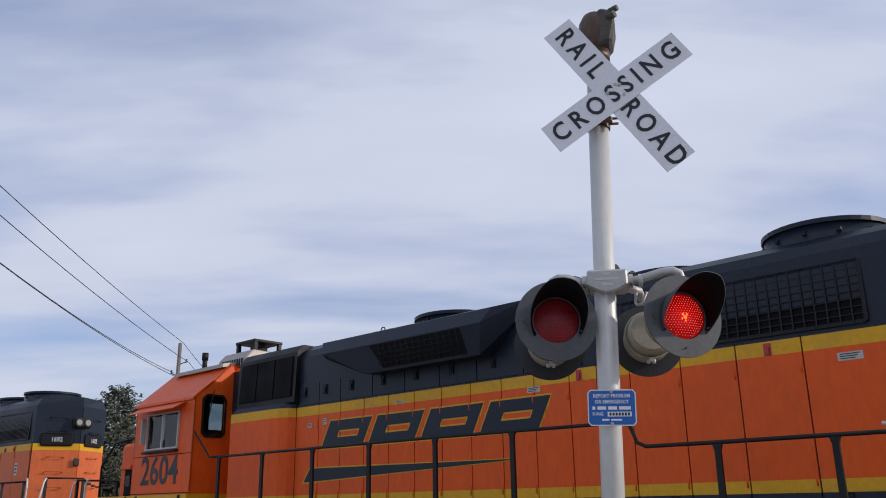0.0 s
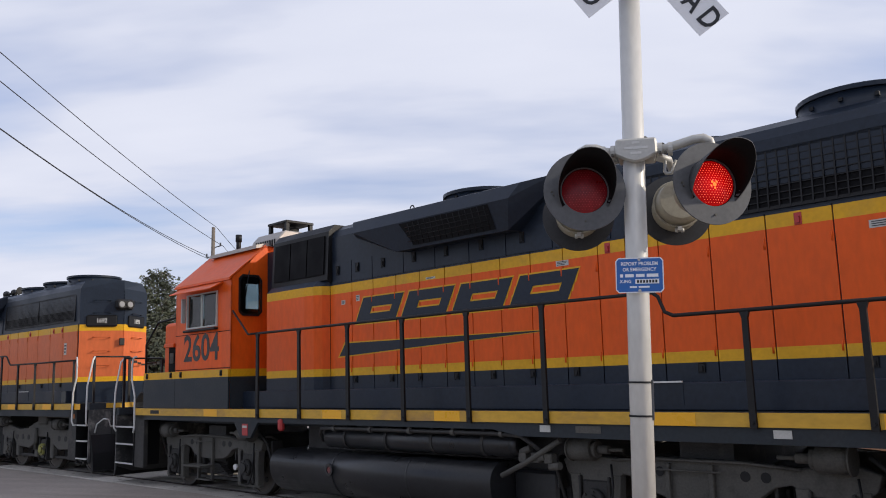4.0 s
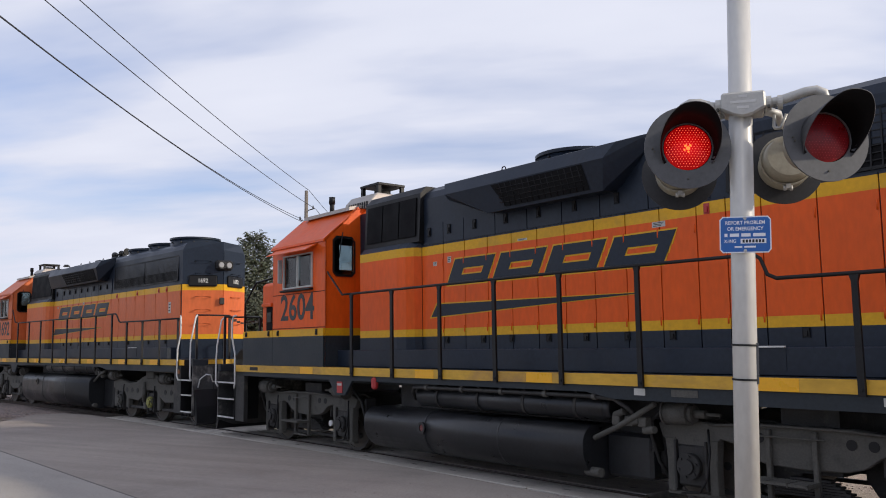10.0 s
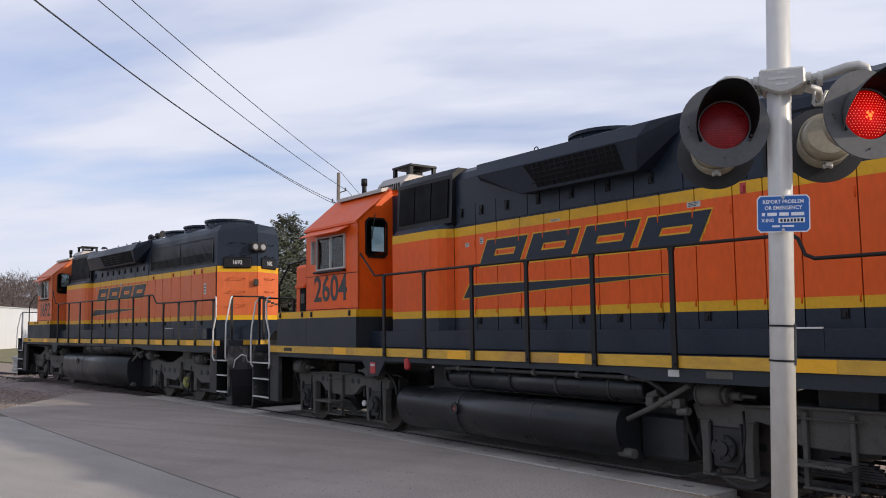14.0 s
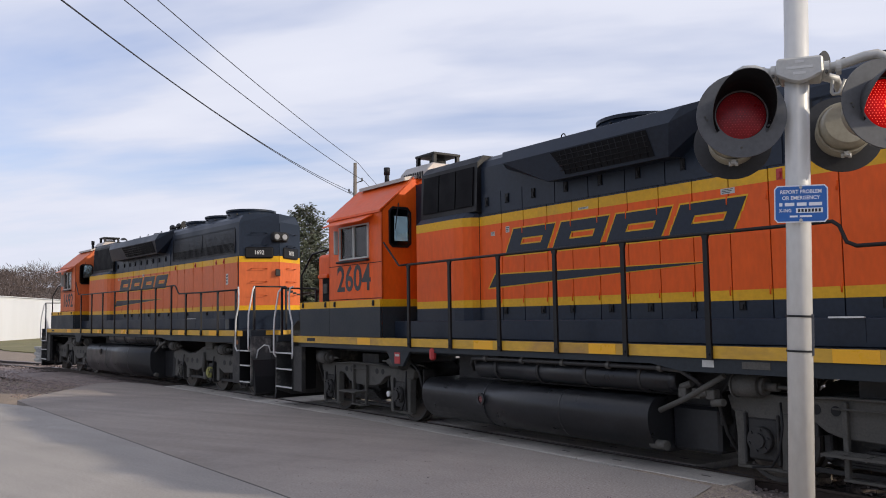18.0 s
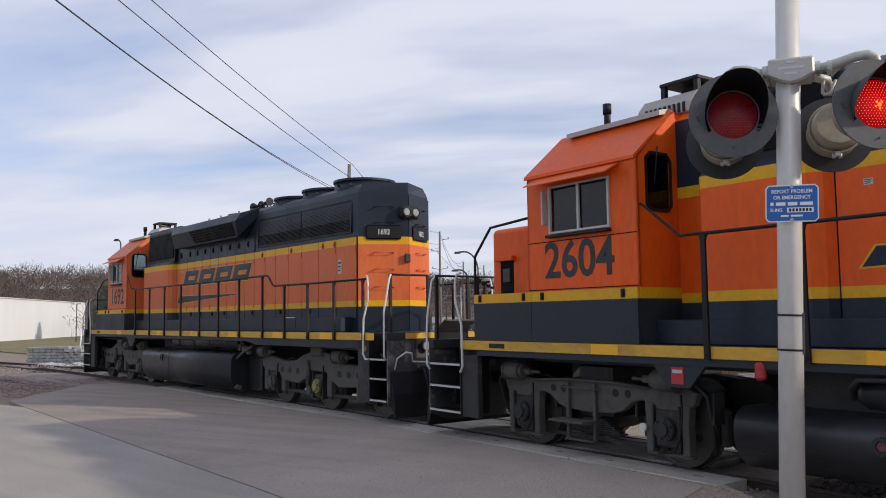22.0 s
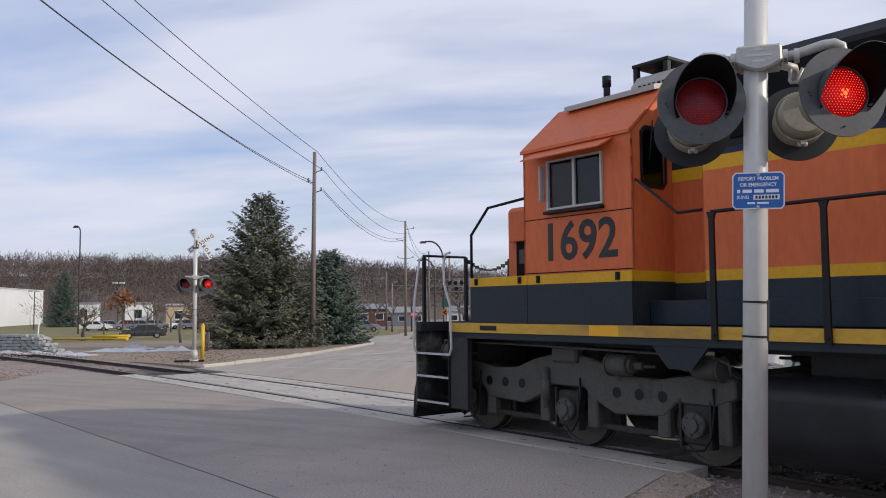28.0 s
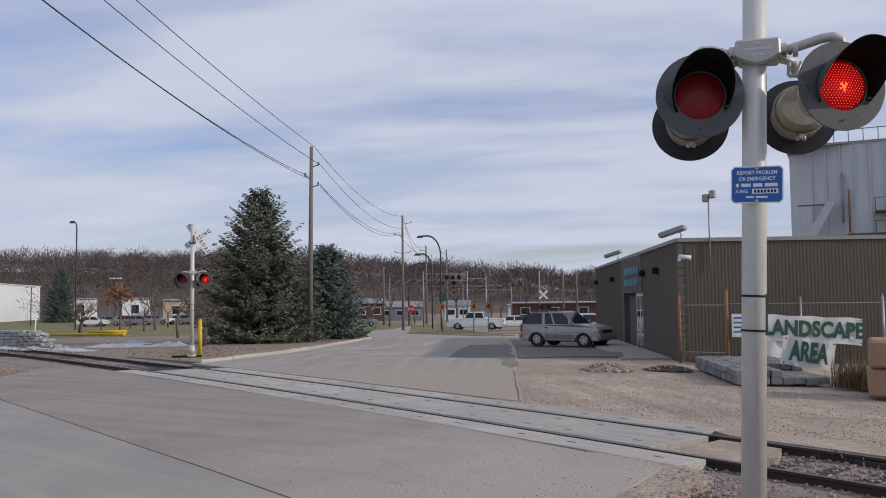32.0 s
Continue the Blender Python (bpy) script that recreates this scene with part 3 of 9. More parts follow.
def truck_four(loco, cx, mat):
    """A two-axle truck: deep side frames with drop arms, leaf spring hanger, brake gear."""
    t = tagged(new("truck"))
    t.parent = loco
    t.location = (cx, 0, 0)
    h = 1.3716
    sets = [wheelset(t, x) for x in (-h, h)]
    for s in (-1, 1):
        bm = bmesh.new()
        half = [(0.0, 0.60), (0.45, 0.62), (0.62, 0.67), (0.8, 0.80), (0.98, 0.84), (1.1, 0.74), (1.64, 0.74), (1.78, 0.82), (1.84, 0.98), (1.6, 1.06), (1.0, 1.0), (0.55, 1.05)]
        prof = half + [(-x, z) for x, z in reversed(half[1:])]
        add_prism(bm, prof, "y", s * 0.98, s * 1.1, 0.012)
        f = part("side_frame", bm, mat, t)
        for cx_ in (-h, h):
            for e in (-0.285, 0.285):
                bm = bmesh.new()
                x = cx_ + e
                add_prism(bm, [(x - 0.075, 0.82), (x + 0.075, 0.82), (x + 0.05, 0.55), (x + 0.055, 0.2), (x - 0.055, 0.2), (x - 0.05, 0.55)], "y", s * 0.985, s * 1.12, 0.01)
                part("pedestal_leg", bm, mat, t)
            box_part("pedestal_tie", t, mat, cx_ - 0.36, cx_ + 0.36, min(s * 1.0, s * 1.1), max(s * 1.0, s * 1.1), 0.165, 0.205, 0.008)
        for x in (-0.72, 0.72, -0.5, 0.5):
            bm = bmesh.new()
            add_cyl(bm, (x, s * 1.098, 0.9), (x, s * 1.106, 0.9), 0.055, seg=14)
            part("frame_hole", bm, BLACK, f)
        for x in (-h, h):
            side_gear(t, x, s, SOOT)
        bm = bmesh.new()
        add_cyl(bm, (h - 0.36, s * 1.12, 0.5), (h - 0.36, s * 1.17, 0.5), 0.055, seg=12)
        part("sensor_cap", bm, GRAB, t, "white axle sensor cap")
        brake_cylinder(t, -1.42, s, 1.12, 1)
        brake_cylinder(t, 1.42, s, 1.12, -1)
        bm = bmesh.new()
        for k in range(7):
            w = 0.52 - k * 0.05
            add_box(bm, -w, w, min(s * 0.9, s * 1.02), max(s * 0.9, s * 1.02), 0.32 + k * 0.028, 0.342 + k * 0.028)
        part("leaf_spring", bm, SOOT, t)
        for x in (-0.38, 0.14):
            box_part("step_hanger", t, mat, x - 0.028, x + 0.028, min(s * 1.1, s * 1.16), max(s * 1.1, s * 1.16), 0.2, 1.0, 0.008)
        tube_part("step_rail", t, mat, [(-0.5, s * 1.17, 0.93), (0.26, s * 1.17, 0.93)], 0.012, 6)
        box_part("lower_rung", t, mat, -0.4, 0.16, min(s * 1.08, s * 1.2), max(s * 1.08, s * 1.2), 0.2, 0.23, 0.006)
        bm = bmesh.new()
        for k in range(6):
            add_box(bm, -0.52, 0.18, min(s * (1.14 + k * 0.05), s * (1.16 + k * 0.05)), max(s * (1.14 + k * 0.05), s * (1.16 + k * 0.05)), 0.47, 0.5)
        for x in (-0.52, -0.29, -0.05, 0.16):
            add_box(bm, x, x + 0.02, min(s * 1.14, s * 1.41), max(s * 1.14, s * 1.41), 0.46, 0.5)
        part("grated_step", bm, DUSTY, t, "grated steel side step")
        for x, d in ((-h - 0.62, 1), (h + 0.62, -1), (-h + 0.6, -1), (h - 0.6, 1)):
            bm = bmesh.new()
            add_box(bm, x - 0.05, x + 0.05, min(s * 0.7, s * 0.82), max(s * 0.7, s * 0.82), 0.32, 0.78, 0.02)
            add_box(bm, x - 0.02, x + 0.02, min(s * 0.8, s * 1.02), max(s * 0.8, s * 1.02), 0.6, 1.0, 0.01)
            part("brake_shoe", bm, SOOT, t)
        tube_part("sand_pipe", t, SOOT, [(-1.75, s * 1.12, 1.15), (-1.98, s * 1.1, 0.95), (-1.95, s * 0.95, 0.5), (-1.86, s * 0.8, 0.2)], 0.025)
        tube_part("sand_pipe", t, SOOT, [(1.75, s * 1.12, 1.15), (1.98, s * 1.1, 0.95), (1.95, s * 0.95, 0.5), (1.86, s * 0.8, 0.2)], 0.025)
        tube_part("air_line", t, DUSTY, [(-1.1, s * 1.14, 1.0), (-0.5, s * 1.16, 1.04), (0.5, s * 1.16, 1.04), (1.1, s * 1.14, 1.0)], 0.016, 6)
        box_part("tie_bar", t, SOOT, -1.2, 1.2, min(s * 0.86, s * 0.9), max(s * 0.86, s * 0.9), 0.2, 0.25)
    box_part("bolster", t, SOOT, -0.32, 0.32, -0.95, 0.95, 0.55, 1.22)
    for x in (-0.75, 0.75):
        bm = bmesh.new()
        add_cyl(bm, (x, -0.5, 0.62), (x, 0.5, 0.62), 0.42, seg=16)
        part("traction_motor", bm, SOOT, t)
    return t, sets


def truck_six(loco, cx, mat):
    """A three-axle truck: two-arched side frames, holes, coil pockets, brake gear."""
    t = tagged(new("truck"))
    t.parent = loco
    t.location = (cx, 0, 0)
    xs = (-2.07, 0.0, 2.07)
    sets = [wheelset(t, x) for x in xs]
    for s in (-1, 1):
        bm = bmesh.new()
        prof = [(-2.62, 1.02), (-2.62, 0.84), (-2.35, 0.74), (-1.8, 0.74), (-1.62, 0.56), (-0.85, 0.52), (-0.52, 0.66), (-0.32, 0.82), (0.32, 0.82), (0.52, 0.66), (0.85, 0.52), (1.62, 0.56), (1.8, 0.74), (2.35, 0.74), (2.62, 0.84), (2.62, 1.06), (2.25, 1.12), (1.9, 1.06), (1.5, 1.0), (1.0, 1.03), (0.65, 1.16), (0.3, 1.24), (-0.3, 1.24), (-0.65, 1.16), (-1.0, 1.03), (-1.5, 1.0), (-1.9, 1.06), (-2.25, 1.12)]
        add_prism(bm, prof, "y", s * 0.98, s * 1.14, 0.02)
        f = part("side_frame", bm, mat, t)
        for c in (-1.25, 1.25):
            for k in (-0.36, 0.0, 0.36):
                bm = bmesh.new()
                add_cyl(bm, (c + k, s * 1.138, 0.80), (c + k, s * 1.146, 0.80), 0.07, seg=14)
                part("frame_hole", bm, BLACK, f)
        for x in xs:
            side_gear(t, x, s, BOLLARDCAP if x == 0 and cx > 0 else mat)
        for x in (-2.45, -1.6, -0.45, 0.45, 1.6, 2.45):
            box_part("pedestal_leg", t, mat, x - 0.09, x + 0.09, min(s * 0.99, s * 1.13), max(s * 0.99, s * 1.13), 0.3, 0.85, 0.02)
        brake_cylinder(t, -2.35, s, 1.2, 1)
        brake_cylinder(t, 2.3, s, 1.18, -1)
        brake_cylinder(t, 1.05, s, 1.16, 1)
        tube_part("air_line", t, DUSTY, [(-2.6, s * 1.2, 1.18), (-2.55, s * 1.26, 1.38), (-0.2, s * 1.26, 1.36), (2.4, s * 1.26, 1.32), (2.62, s * 1.26, 1.25), (2.62, s * 1.2, 1.1)], 0.018)
        for x in (-1.05, 1.05):
            box_part("brake_beam", t, SOOT, x - 0.55, x + 0.55, min(s * 0.99, s * 1.07), max(s * 0.99, s * 1.07), 0.30, 0.37, 0.01)
        for x in (-2.7, -1.42, -0.62, 0.62, 1.42, 2.7):
            box_part("brake_shoe", t, SOOT, x - 0.05, x + 0.05, min(s * 0.68, s * 0.84), max(s * 0.68, s * 0.84), 0.3, 0.78, 0.02)
        box_part("bolster_end", t, mat, -0.24, 0.24, min(s * 1.02, s * 1.2), max(s * 1.02, s * 1.2), 1.14, 1.36, 0.03)
        bm = bmesh.new()
        add_cyl(bm, (-0.36, s * 1.18, 0.5), (-0.36, s * 1.18, 1.05), 0.045, seg=10)
        add_cyl(bm, (-0.36, s * 1.18, 0.62), (-0.36, s * 1.18, 0.9), 0.065, seg=12)
        part("damper", bm, DUSTY, t)
        tube_part("sand_pipe", t, SOOT, [(-2.55, s * 1.1, 1.2), (-2.78, s * 1.05, 0.95), (-2.72, s * 0.9, 0.5), (-2.62, s * 0.8, 0.16)], 0.025)
        tube_part("sand_pipe", t, SOOT, [(2.55, s * 1.1, 1.2), (2.78, s * 1.05, 0.95), (2.72, s * 0.9, 0.5), (2.62, s * 0.8, 0.16)], 0.025)
    box_part("bolster", t, SOOT, -0.4, 0.4, -0.95, 0.95, 0.62, 1.3)
    for x in (-1.4, -0.65, 1.4):
        bm = bmesh.new()
        add_cyl(bm, (x, -0.5, 0.62), (x, 0.5, 0.62), 0.4, seg=16)
        part("traction_motor", bm, SOOT, t)
    return t, sets


def end_gear(loco, d, xe, xs, zd, lamp=True):
    """One end of the frame: pilot plate, coupler, two stepwells with treads, grab rails, hoses. d: -1 or 1; xe: the end, xs: where the steps begin."""
    bm = bmesh.new()
    x0, x1 = sorted((xe - d * 0.03, xe))
    add_prism(bm, [(-1.5, 0.35), (-1.1, 0.2), (1.1, 0.2), (1.5, 0.35), (1.5, zd - 0.15), (-1.5, zd - 0.15)], "x", x0, x1)
    part("pilot_plate", bm, PILOT, loco, "scuffed dark pilot plate")
    bm = bmesh.new()
    add_prism(bm, [(xe, 0.95), (xe + d * 0.12, 0.55), (xe + d * 0.16, 0.16), (xe + d * 0.12, 0.12), (xe, 0.4)], "y", -1.45, 1.45)
    part("snow_plough", bm, BLACK, loco)
    bm = bmesh.new()
    a, b = sorted((xe - d * 0.3, xe + d * 0.28))
    add_box(bm, a, b, -0.1, 0.1, 0.78, 0.97, 0.02)
    a, b = sorted((xe + d * 0.22, xe + d * 0.46))
    add_box(bm, a, b, -0.17, 0.1, 0.72, 1.03, 0.04)
    a, b = sorted((xe + d * 0.3, xe + d * 0.5))
    add_box(bm, a, b, 0.08, 0.18, 0.74, 1.01, 0.03)
    part("coupler", bm, SOOT, loco)
    # brake and control hoses with pale couplings, hung in a row under the deck edge
    for k, y in enumerate((-0.78, -0.70, -0.62, -0.52, 0.52, 0.62, 0.70, 0.78)):
        dip = 0.36 + 0.06 * (k % 3)
        end = Vector((xe + d * (0.34 + 0.04 * (k % 2)), y * 0.82, dip + 0.06))
        hose = tube_part("air_hose", loco, BLACK, [(xe, y, 1.02), (xe + d * 0.14, y * 1.01, 0.99), (xe + d * 0.22, y, 0.8), (xe + d * 0.28, y * 0.94, dip + 0.12), (xe + d * 0.32, y * 0.88, dip + 0.02), end], 0.024)
        bm = bmesh.new()
        add_cyl(bm, end, end + Vector((d * 0.07, -y * 0.06, 0.05)), 0.03, 0.022, seg=8)
        part("hose_coupling", bm, GRAB, hose)
        bm = bmesh.new()
        add_cyl(bm, (xe, y, 1.02), (xe + d * 0.06, y, 1.02), 0.04, seg=10)
        part("angle_cock", bm, DUSTY, hose)
    box_part("hose_manifold", loco, DUSTY, *sorted((xe, xe + d * 0.05)), -0.85, -0.45, 1.0, 1.08, 0.01)
    box_part("hose_manifold", loco, DUSTY, *sorted((xe, xe + d * 0.05)), 0.45, 0.85, 1.0, 1.08, 0.01)
    for s in (-1, 1):
        tube_part("cut_lever", loco, GRAB, [(xe + d * 0.05, s * 1.38, 1.0), (xe + d * 0.1, s * 1.36, 1.2), (xe + d * 0.3, s * 1.3, 1.32), (xe + d * 0.34, s * 1.2, 1.3), (xe + d * 0.2, s * 1.08, 1.14), (xe + d * 0.14, s * 0.8, 1.12), (xe + d * 0.2, s * 0.14, 1.1)], 0.016)
        bm = bmesh.new()
        add_cyl(bm, (xe - d * 0.05, s * 0.66, zd - 0.26), (xe + d * 0.09, s * 0.66, zd - 0.26), 0.105, seg=20)
        case = part("ditch_light", bm, BLACK, loco)
        bm = bmesh.new()
        add_cyl(bm, (xe + d * 0.085, s * 0.66, zd - 0.26), (xe + d * 0.1, s * 0.66, zd - 0.26), 0.088, 0.08, seg=20)
        part("lens", bm, LAMPGLASS, case, "clear ditch-light lens")
        box_part("deck_lip", loco, SILL, *sorted((xe + d * 0.002, xe + d * 0.012)), *sorted((s * 0.42, s * 1.1)), zd - 0.12, zd - 0.01)
        if d > 0:
            bm = bmesh.new()
            add_cyl(bm, (xs - d * 0.15, s * 1.5, zd - 0.3), (xs - d * 0.15, s * 1.512, zd - 0.3), 0.055, seg=16)
            part("side_reflector", bm, AMBER, loco, "round amber reflector")
    bm = bmesh.new()
    add_prism(bm, [(xe, zd - 0.02), (xe + d * 0.3, zd + 0.2), (xe + d * 0.3, zd + 0.23), (xe, zd + 0.01)], "y", -0.4, 0.4)
    part("drop_step", bm, PILOT, loco, "hinged end platform plate")
    for s in (-1, 1):
        ya, yb = sorted((s * 0.95, s * 1.52))
        # side sheets of the stepwell
        well = box_part("stepwell_sheet", loco, BLACK, *sorted((xs, xs + d * 0.02)), ya, yb, 0.38, zd)
        box_part("step_back", loco, BLACK, *sorted((xs, xe)), *sorted((s * 0.94, s * 0.96)), 0.45, zd)
        a, b = sorted((xs - d * 0.42, xs))
        box_part("step_post", loco, SOOT, a, b, *sorted((s * 1.40, s * 1.5)), 0.36, zd - 0.14, 0.01)
        for k, z in enumerate((0.42, 0.82, 1.18)):
            a, b = sorted((xs + d * 0.02, xe - d * 0.04))
            tread = box_part("step_tread", loco, BLACK, a, b, *sorted((s * (1.12 - 0.05 * k), s * 1.5)), z - 0.025, z, label="serrated steel step")
            bm = bmesh.new()
            n = 16
            for q in range(n):
                xq = a + (b - a) * (q + 0.5) / n
                add_box(bm, xq - (b - a) / n * 0.33, xq + (b - a) / n * 0.33, *sorted((s * 1.495, s * 1.52)), z - 0.02, z + 0.012)
            part("tread_edge", bm, GRAB, tread)
        # bent grab rails down both sides of the steps
        tube_part("grab_rail", loco, GRAB, [(xs - d * 0.06, s * 1.53, zd + 1.08), (xs + d * 0.02, s * 1.56, zd + 1.06), (xs + d * 0.06, s * 1.57, zd + 0.9), (xs + d * 0.05, s * 1.57, zd + 0.6), (xs - d * 0.1, s * 1.57, zd + 0.25), (xs - d * 0.12, s * 1.57, zd - 0.4), (xs - d * 0.06, s * 1.56, zd - 0.5), (xs, s * 1.53, zd - 0.5)], 0.019)
        tube_part("grab_rail", loco, GRAB, [(xe - d * 0.06, s * 1.38, zd + 1.08), (xe - d * 0.02, s * 1.44, zd + 1.0), (xe - d * 0.04, s * 1.55, zd + 0.4), (xe - d * 0.03, s * 1.56, zd + 0.1), (xe - d * 0.03, s * 1.56, zd - 0.42), (xe - d * 0.06, s * 1.52, zd - 0.5)], 0.019)
        for y in (0.5, 1.38):
            box_part("end_post", loco, BLACK, *sorted((xe - d * 0.1, xe - d * 0.05)), *sorted((s * (y - 0.025), s * (y + 0.025))), zd, zd + 1.08)
        tube_part("end_rail", loco, BLACK, [(xe - d * 0.075, s * 0.5, zd + 1.08), (xe - d * 0.075, s * 1.4, zd + 1.08)], 0.02)
    bm = bmesh.new()
    pts = [(xe - d * 0.075, -0.5 + k * 0.1, zd + 1.02 - 0.16 * math.sin(math.pi * k / 10)) for k in range(11)]
    for p, q in zip(pts, pts[1:]):
        add_box(bm, p[0] - 0.012, p[0] + 0.012, p[1] + 0.01, q[1] - 0.01, min(p[2], q[2]), max(p[2], q[2]) + 0.02)
    part("safety_chain", bm, BLACK, loco)
    box_part("end_sill", loco, DECKPAINT, *sorted((xe - d * 0.14, xe)), -1.5, 1.5, zd - 0.15, zd, 0.005)


def cab(loco, x0, x1, nose_x, zd, zy0, zy1, skirt_x0, eave, number, roof_extra, stack_half):
    """The cab with its pitched roof, side and door windows, number; the low short hood before it and the skirts along both."""
    yc, yr, zr = 1.45, 0.74, eave + 0.66
    w0, w1, wz0, wz1 = x0 + 0.52, x1 - 0.5, eave - 0.84, eave - 0.22
    front_holes = [(e0, e1, z0_, z1_) for a_, b_, z0_, z1_ in ((0.12, 0.6, eave - 0.35, eave + 0.2), (0.75, 1.3, eave - 0.75, eave - 0.05)) for e0, e1 in ((a_, b_), (-b_, -a_))]
    back_holes = [(e0, e1, eave - 0.66, eave + 0.04) for e0, e1 in ((0.83, 1.27), (-1.27, -0.83))]

    def shell(inner):
        """Four walls with their openings, the floor and the pitched roof; the lining lies inside the steel."""
        g = 0.035 if inner else 0.0
        bm = bmesh.new()
        y_, r_ = yc - g, yr - g * 0.6

        def roof(y):
            return zr - g - max(0.0, abs(y) - r_) * (zr - eave) / (yc - yr)
        for xa, xb, holes in ((x0 + g, x0 + g + 0.03, front_holes), (x1 - g - 0.03, x1 - g, back_holes)):
            cuts = sorted({-y_, y_, -r_, r_, *[h[0] for h in holes], *[h[1] for h in holes]})
            for a, b in zip(cuts, cuts[1:]):
                z = zd
                for h in sorted(h for h in holes if h[0] <= a + 1e-6 and h[1] >= b - 1e-6):
                    add_prism(bm, [(a, z), (b, z), (b, h[2]), (a, h[2])], "x", xa, xb)
                    z = h[3]
                add_prism(bm, [(a, z), (b, z), (b, roof(b)), (a, roof(a))], "x", xa, xb)
        for e in (-1, 1):
            ya, yb = sorted((e * y_, e * (y_ - 0.03)))
            add_box(bm, x0 + g, x1 - g, ya, yb, zd, wz0)
            add_box(bm, x0 + g, x1 - g, ya, yb, wz1, eave - g)
            add_box(bm, x0 + g, w0, ya, yb, wz0, wz1)
            add_box(bm, w1, x1 - g, ya, yb, wz0, wz1)
            add_prism(bm, [(e * y_, eave - g), (e * r_, zr - g), (e * r_, zr - g - 0.03), (e * (y_ - 0.03), eave - g - 0.01)], "x", x0 + g, x1 - g)
        add_box(bm, x0 + g, x1 - g, -r_, r_, zr - g - 0.03, zr - g)
        add_box(bm, x0 + g, x1 - g, -y_, y_, zd + g, zd + g + 0.03)
        bmesh.ops.remove_doubles(bm, verts=bm.verts[:], dist=0.002)
        return bm
    c = part("cab", shell(False), ORANGE, loco, "orange-red steel cab")
    part("cab_lining", shell(True), LINING, c, "dull grey cab lining")
    for s in (-1, 1):
        bm = bmesh.new()
        xm = (w0 + w1) / 2 + 0.1
        add_box(bm, xm - 0.22, xm + 0.22, *sorted((s * 0.75, s * 1.2)), wz0 - 0.5, wz0 - 0.38, 0.03)
        add_box(bm, xm + 0.14, xm + 0.24, *sorted((s * 0.75, s * 1.2)), wz0 - 0.4, wz0 + 0.22, 0.03)
        add_box(bm, xm - 0.06, xm + 0.06, *sorted((s * 0.9, s * 1.05)), zd + 0.06, wz0 - 0.48)
        part("cab_seat", bm, BLACK, c, "black high-backed cab seat")
    for s in (-1, 1):
        # roof sheet with a drip edge
        bm = bmesh.new()
        add_prism(bm, [(s * (yc + 0.015), eave - 0.03), (s * (yc + 0.004), eave + 0.004), (s * (yr - 0.05), zr + 0.012), (s * (yr - 0.05), zr + 0.035), (s * (yc + 0.03), eave + 0.015), (s * (yc + 0.035), eave - 0.03)], "x", x0 - 0.03, x1 - 0.02)
        part("roof_sheet", bm, ORANGE, c)
        bm = bmesh.new()
        add_prism(bm, [(s * (yr + 0.12), zr - 0.04), (s * (yr - 0.25), zr + 0.05), (s * (yr - 0.25), zr + 0.11), (s * (yr + 0.12), zr + 0.03)], "x", x0 + 0.25, x1 - 0.1)
        part("roof_hatch", bm, GALV, c, "weathered grey roof edge panel")
        # side window: frame, panes, divider, rest
        fr = bmesh.new()
        y0 = yc
        for (a, b, e, f) in ((w0 - 0.035, w0, wz0, wz1), (w1, w1 + 0.03, wz0, wz1), (w0 - 0.035, w1 + 0.03, wz1, wz1 + 0.025), (w0 - 0.035, w1 + 0.03, wz0 - 0.03, wz0)):
            add_box(fr, a, b, *sorted((s * y0, s * (y0 + 0.035))), e, f)
        wf = part("window_frame", fr, CAST, c, "dull metal sliding window frame")
        for a, b in ((w0, (w0 + w1) / 2 - 0.02), ((w0 + w1) / 2 + 0.02, w1)):
            box_part("window_pane", wf, PANE, a, b, *sorted((s * (y0 - 0.01), s * (y0 - 0.004))), wz0, wz1)
        box_part("window_divider", wf, CAST, (w0 + w1) / 2 - 0.02, (w0 + w1) / 2 + 0.02, *sorted((s * y0, s * (y0 + 0.03))), wz0, wz1)
        box_part("arm_rest", c, BLACK, w0 - 0.05, w1 + 0.05, *sorted((s * y0, s * (y0 + 0.1))), wz0 - 0.09, wz0 - 0.05, 0.01)
        bm = bmesh.new()
        add_prism(bm, [(s * y0, wz1 + 0.16), (s * (y0 + 0.27), wz1 + 0.03), (s * (y0 + 0.27), wz1 + 0.045), (s * y0, wz1 + 0.185)], "x", w0 - 0.3, w1 + 0.2)
        part("sun_visor", bm, ORANGE, c)
        box_part("mirror", c, CAST, w0 - 0.1, w0 - 0.07, *sorted((s * (y0 + 0.02), s * (y0 + 0.12))), wz0 + 0.1, wz0 + 0.58, 0.01)
        # seams, rivet line
        for zz in (zy1 + 0.02, wz0 - 0.14):
            box_part("panel_seam", c, MESHDARK, x0 + 0.02, x1 - 0.02, *sorted((s * yc, s * (yc + 0.004))), zz, zz + 0.012)
        # back door with a rounded window and a wiper
        dw = bmesh.new()
        a, b = sorted((s * 0.8, s * 1.3))
        rim = [(a, eave - 0.62), (a + 0.08, eave - 0.7), (b - 0.08, eave - 0.7), (b, eave - 0.62), (b, eave - 0.02), (b - 0.08, eave + 0.08), (a + 0.08, eave + 0.08), (a, eave)]
        hole = [(a + 0.03, eave - 0.6), (a + 0.1, eave - 0.66), (b - 0.1, eave - 0.66), (b - 0.03, eave - 0.6), (b - 0.03, eave - 0.03), (b - 0.1, eave + 0.04), (a + 0.1, eave + 0.04), (a + 0.03, eave - 0.03)]
        for k in range(8):
            j = (k + 1) % 8
            add_prism(dw, [rim[k], rim[j], hole[j], hole[k]], "x", x1 - 0.002, x1 + 0.025)
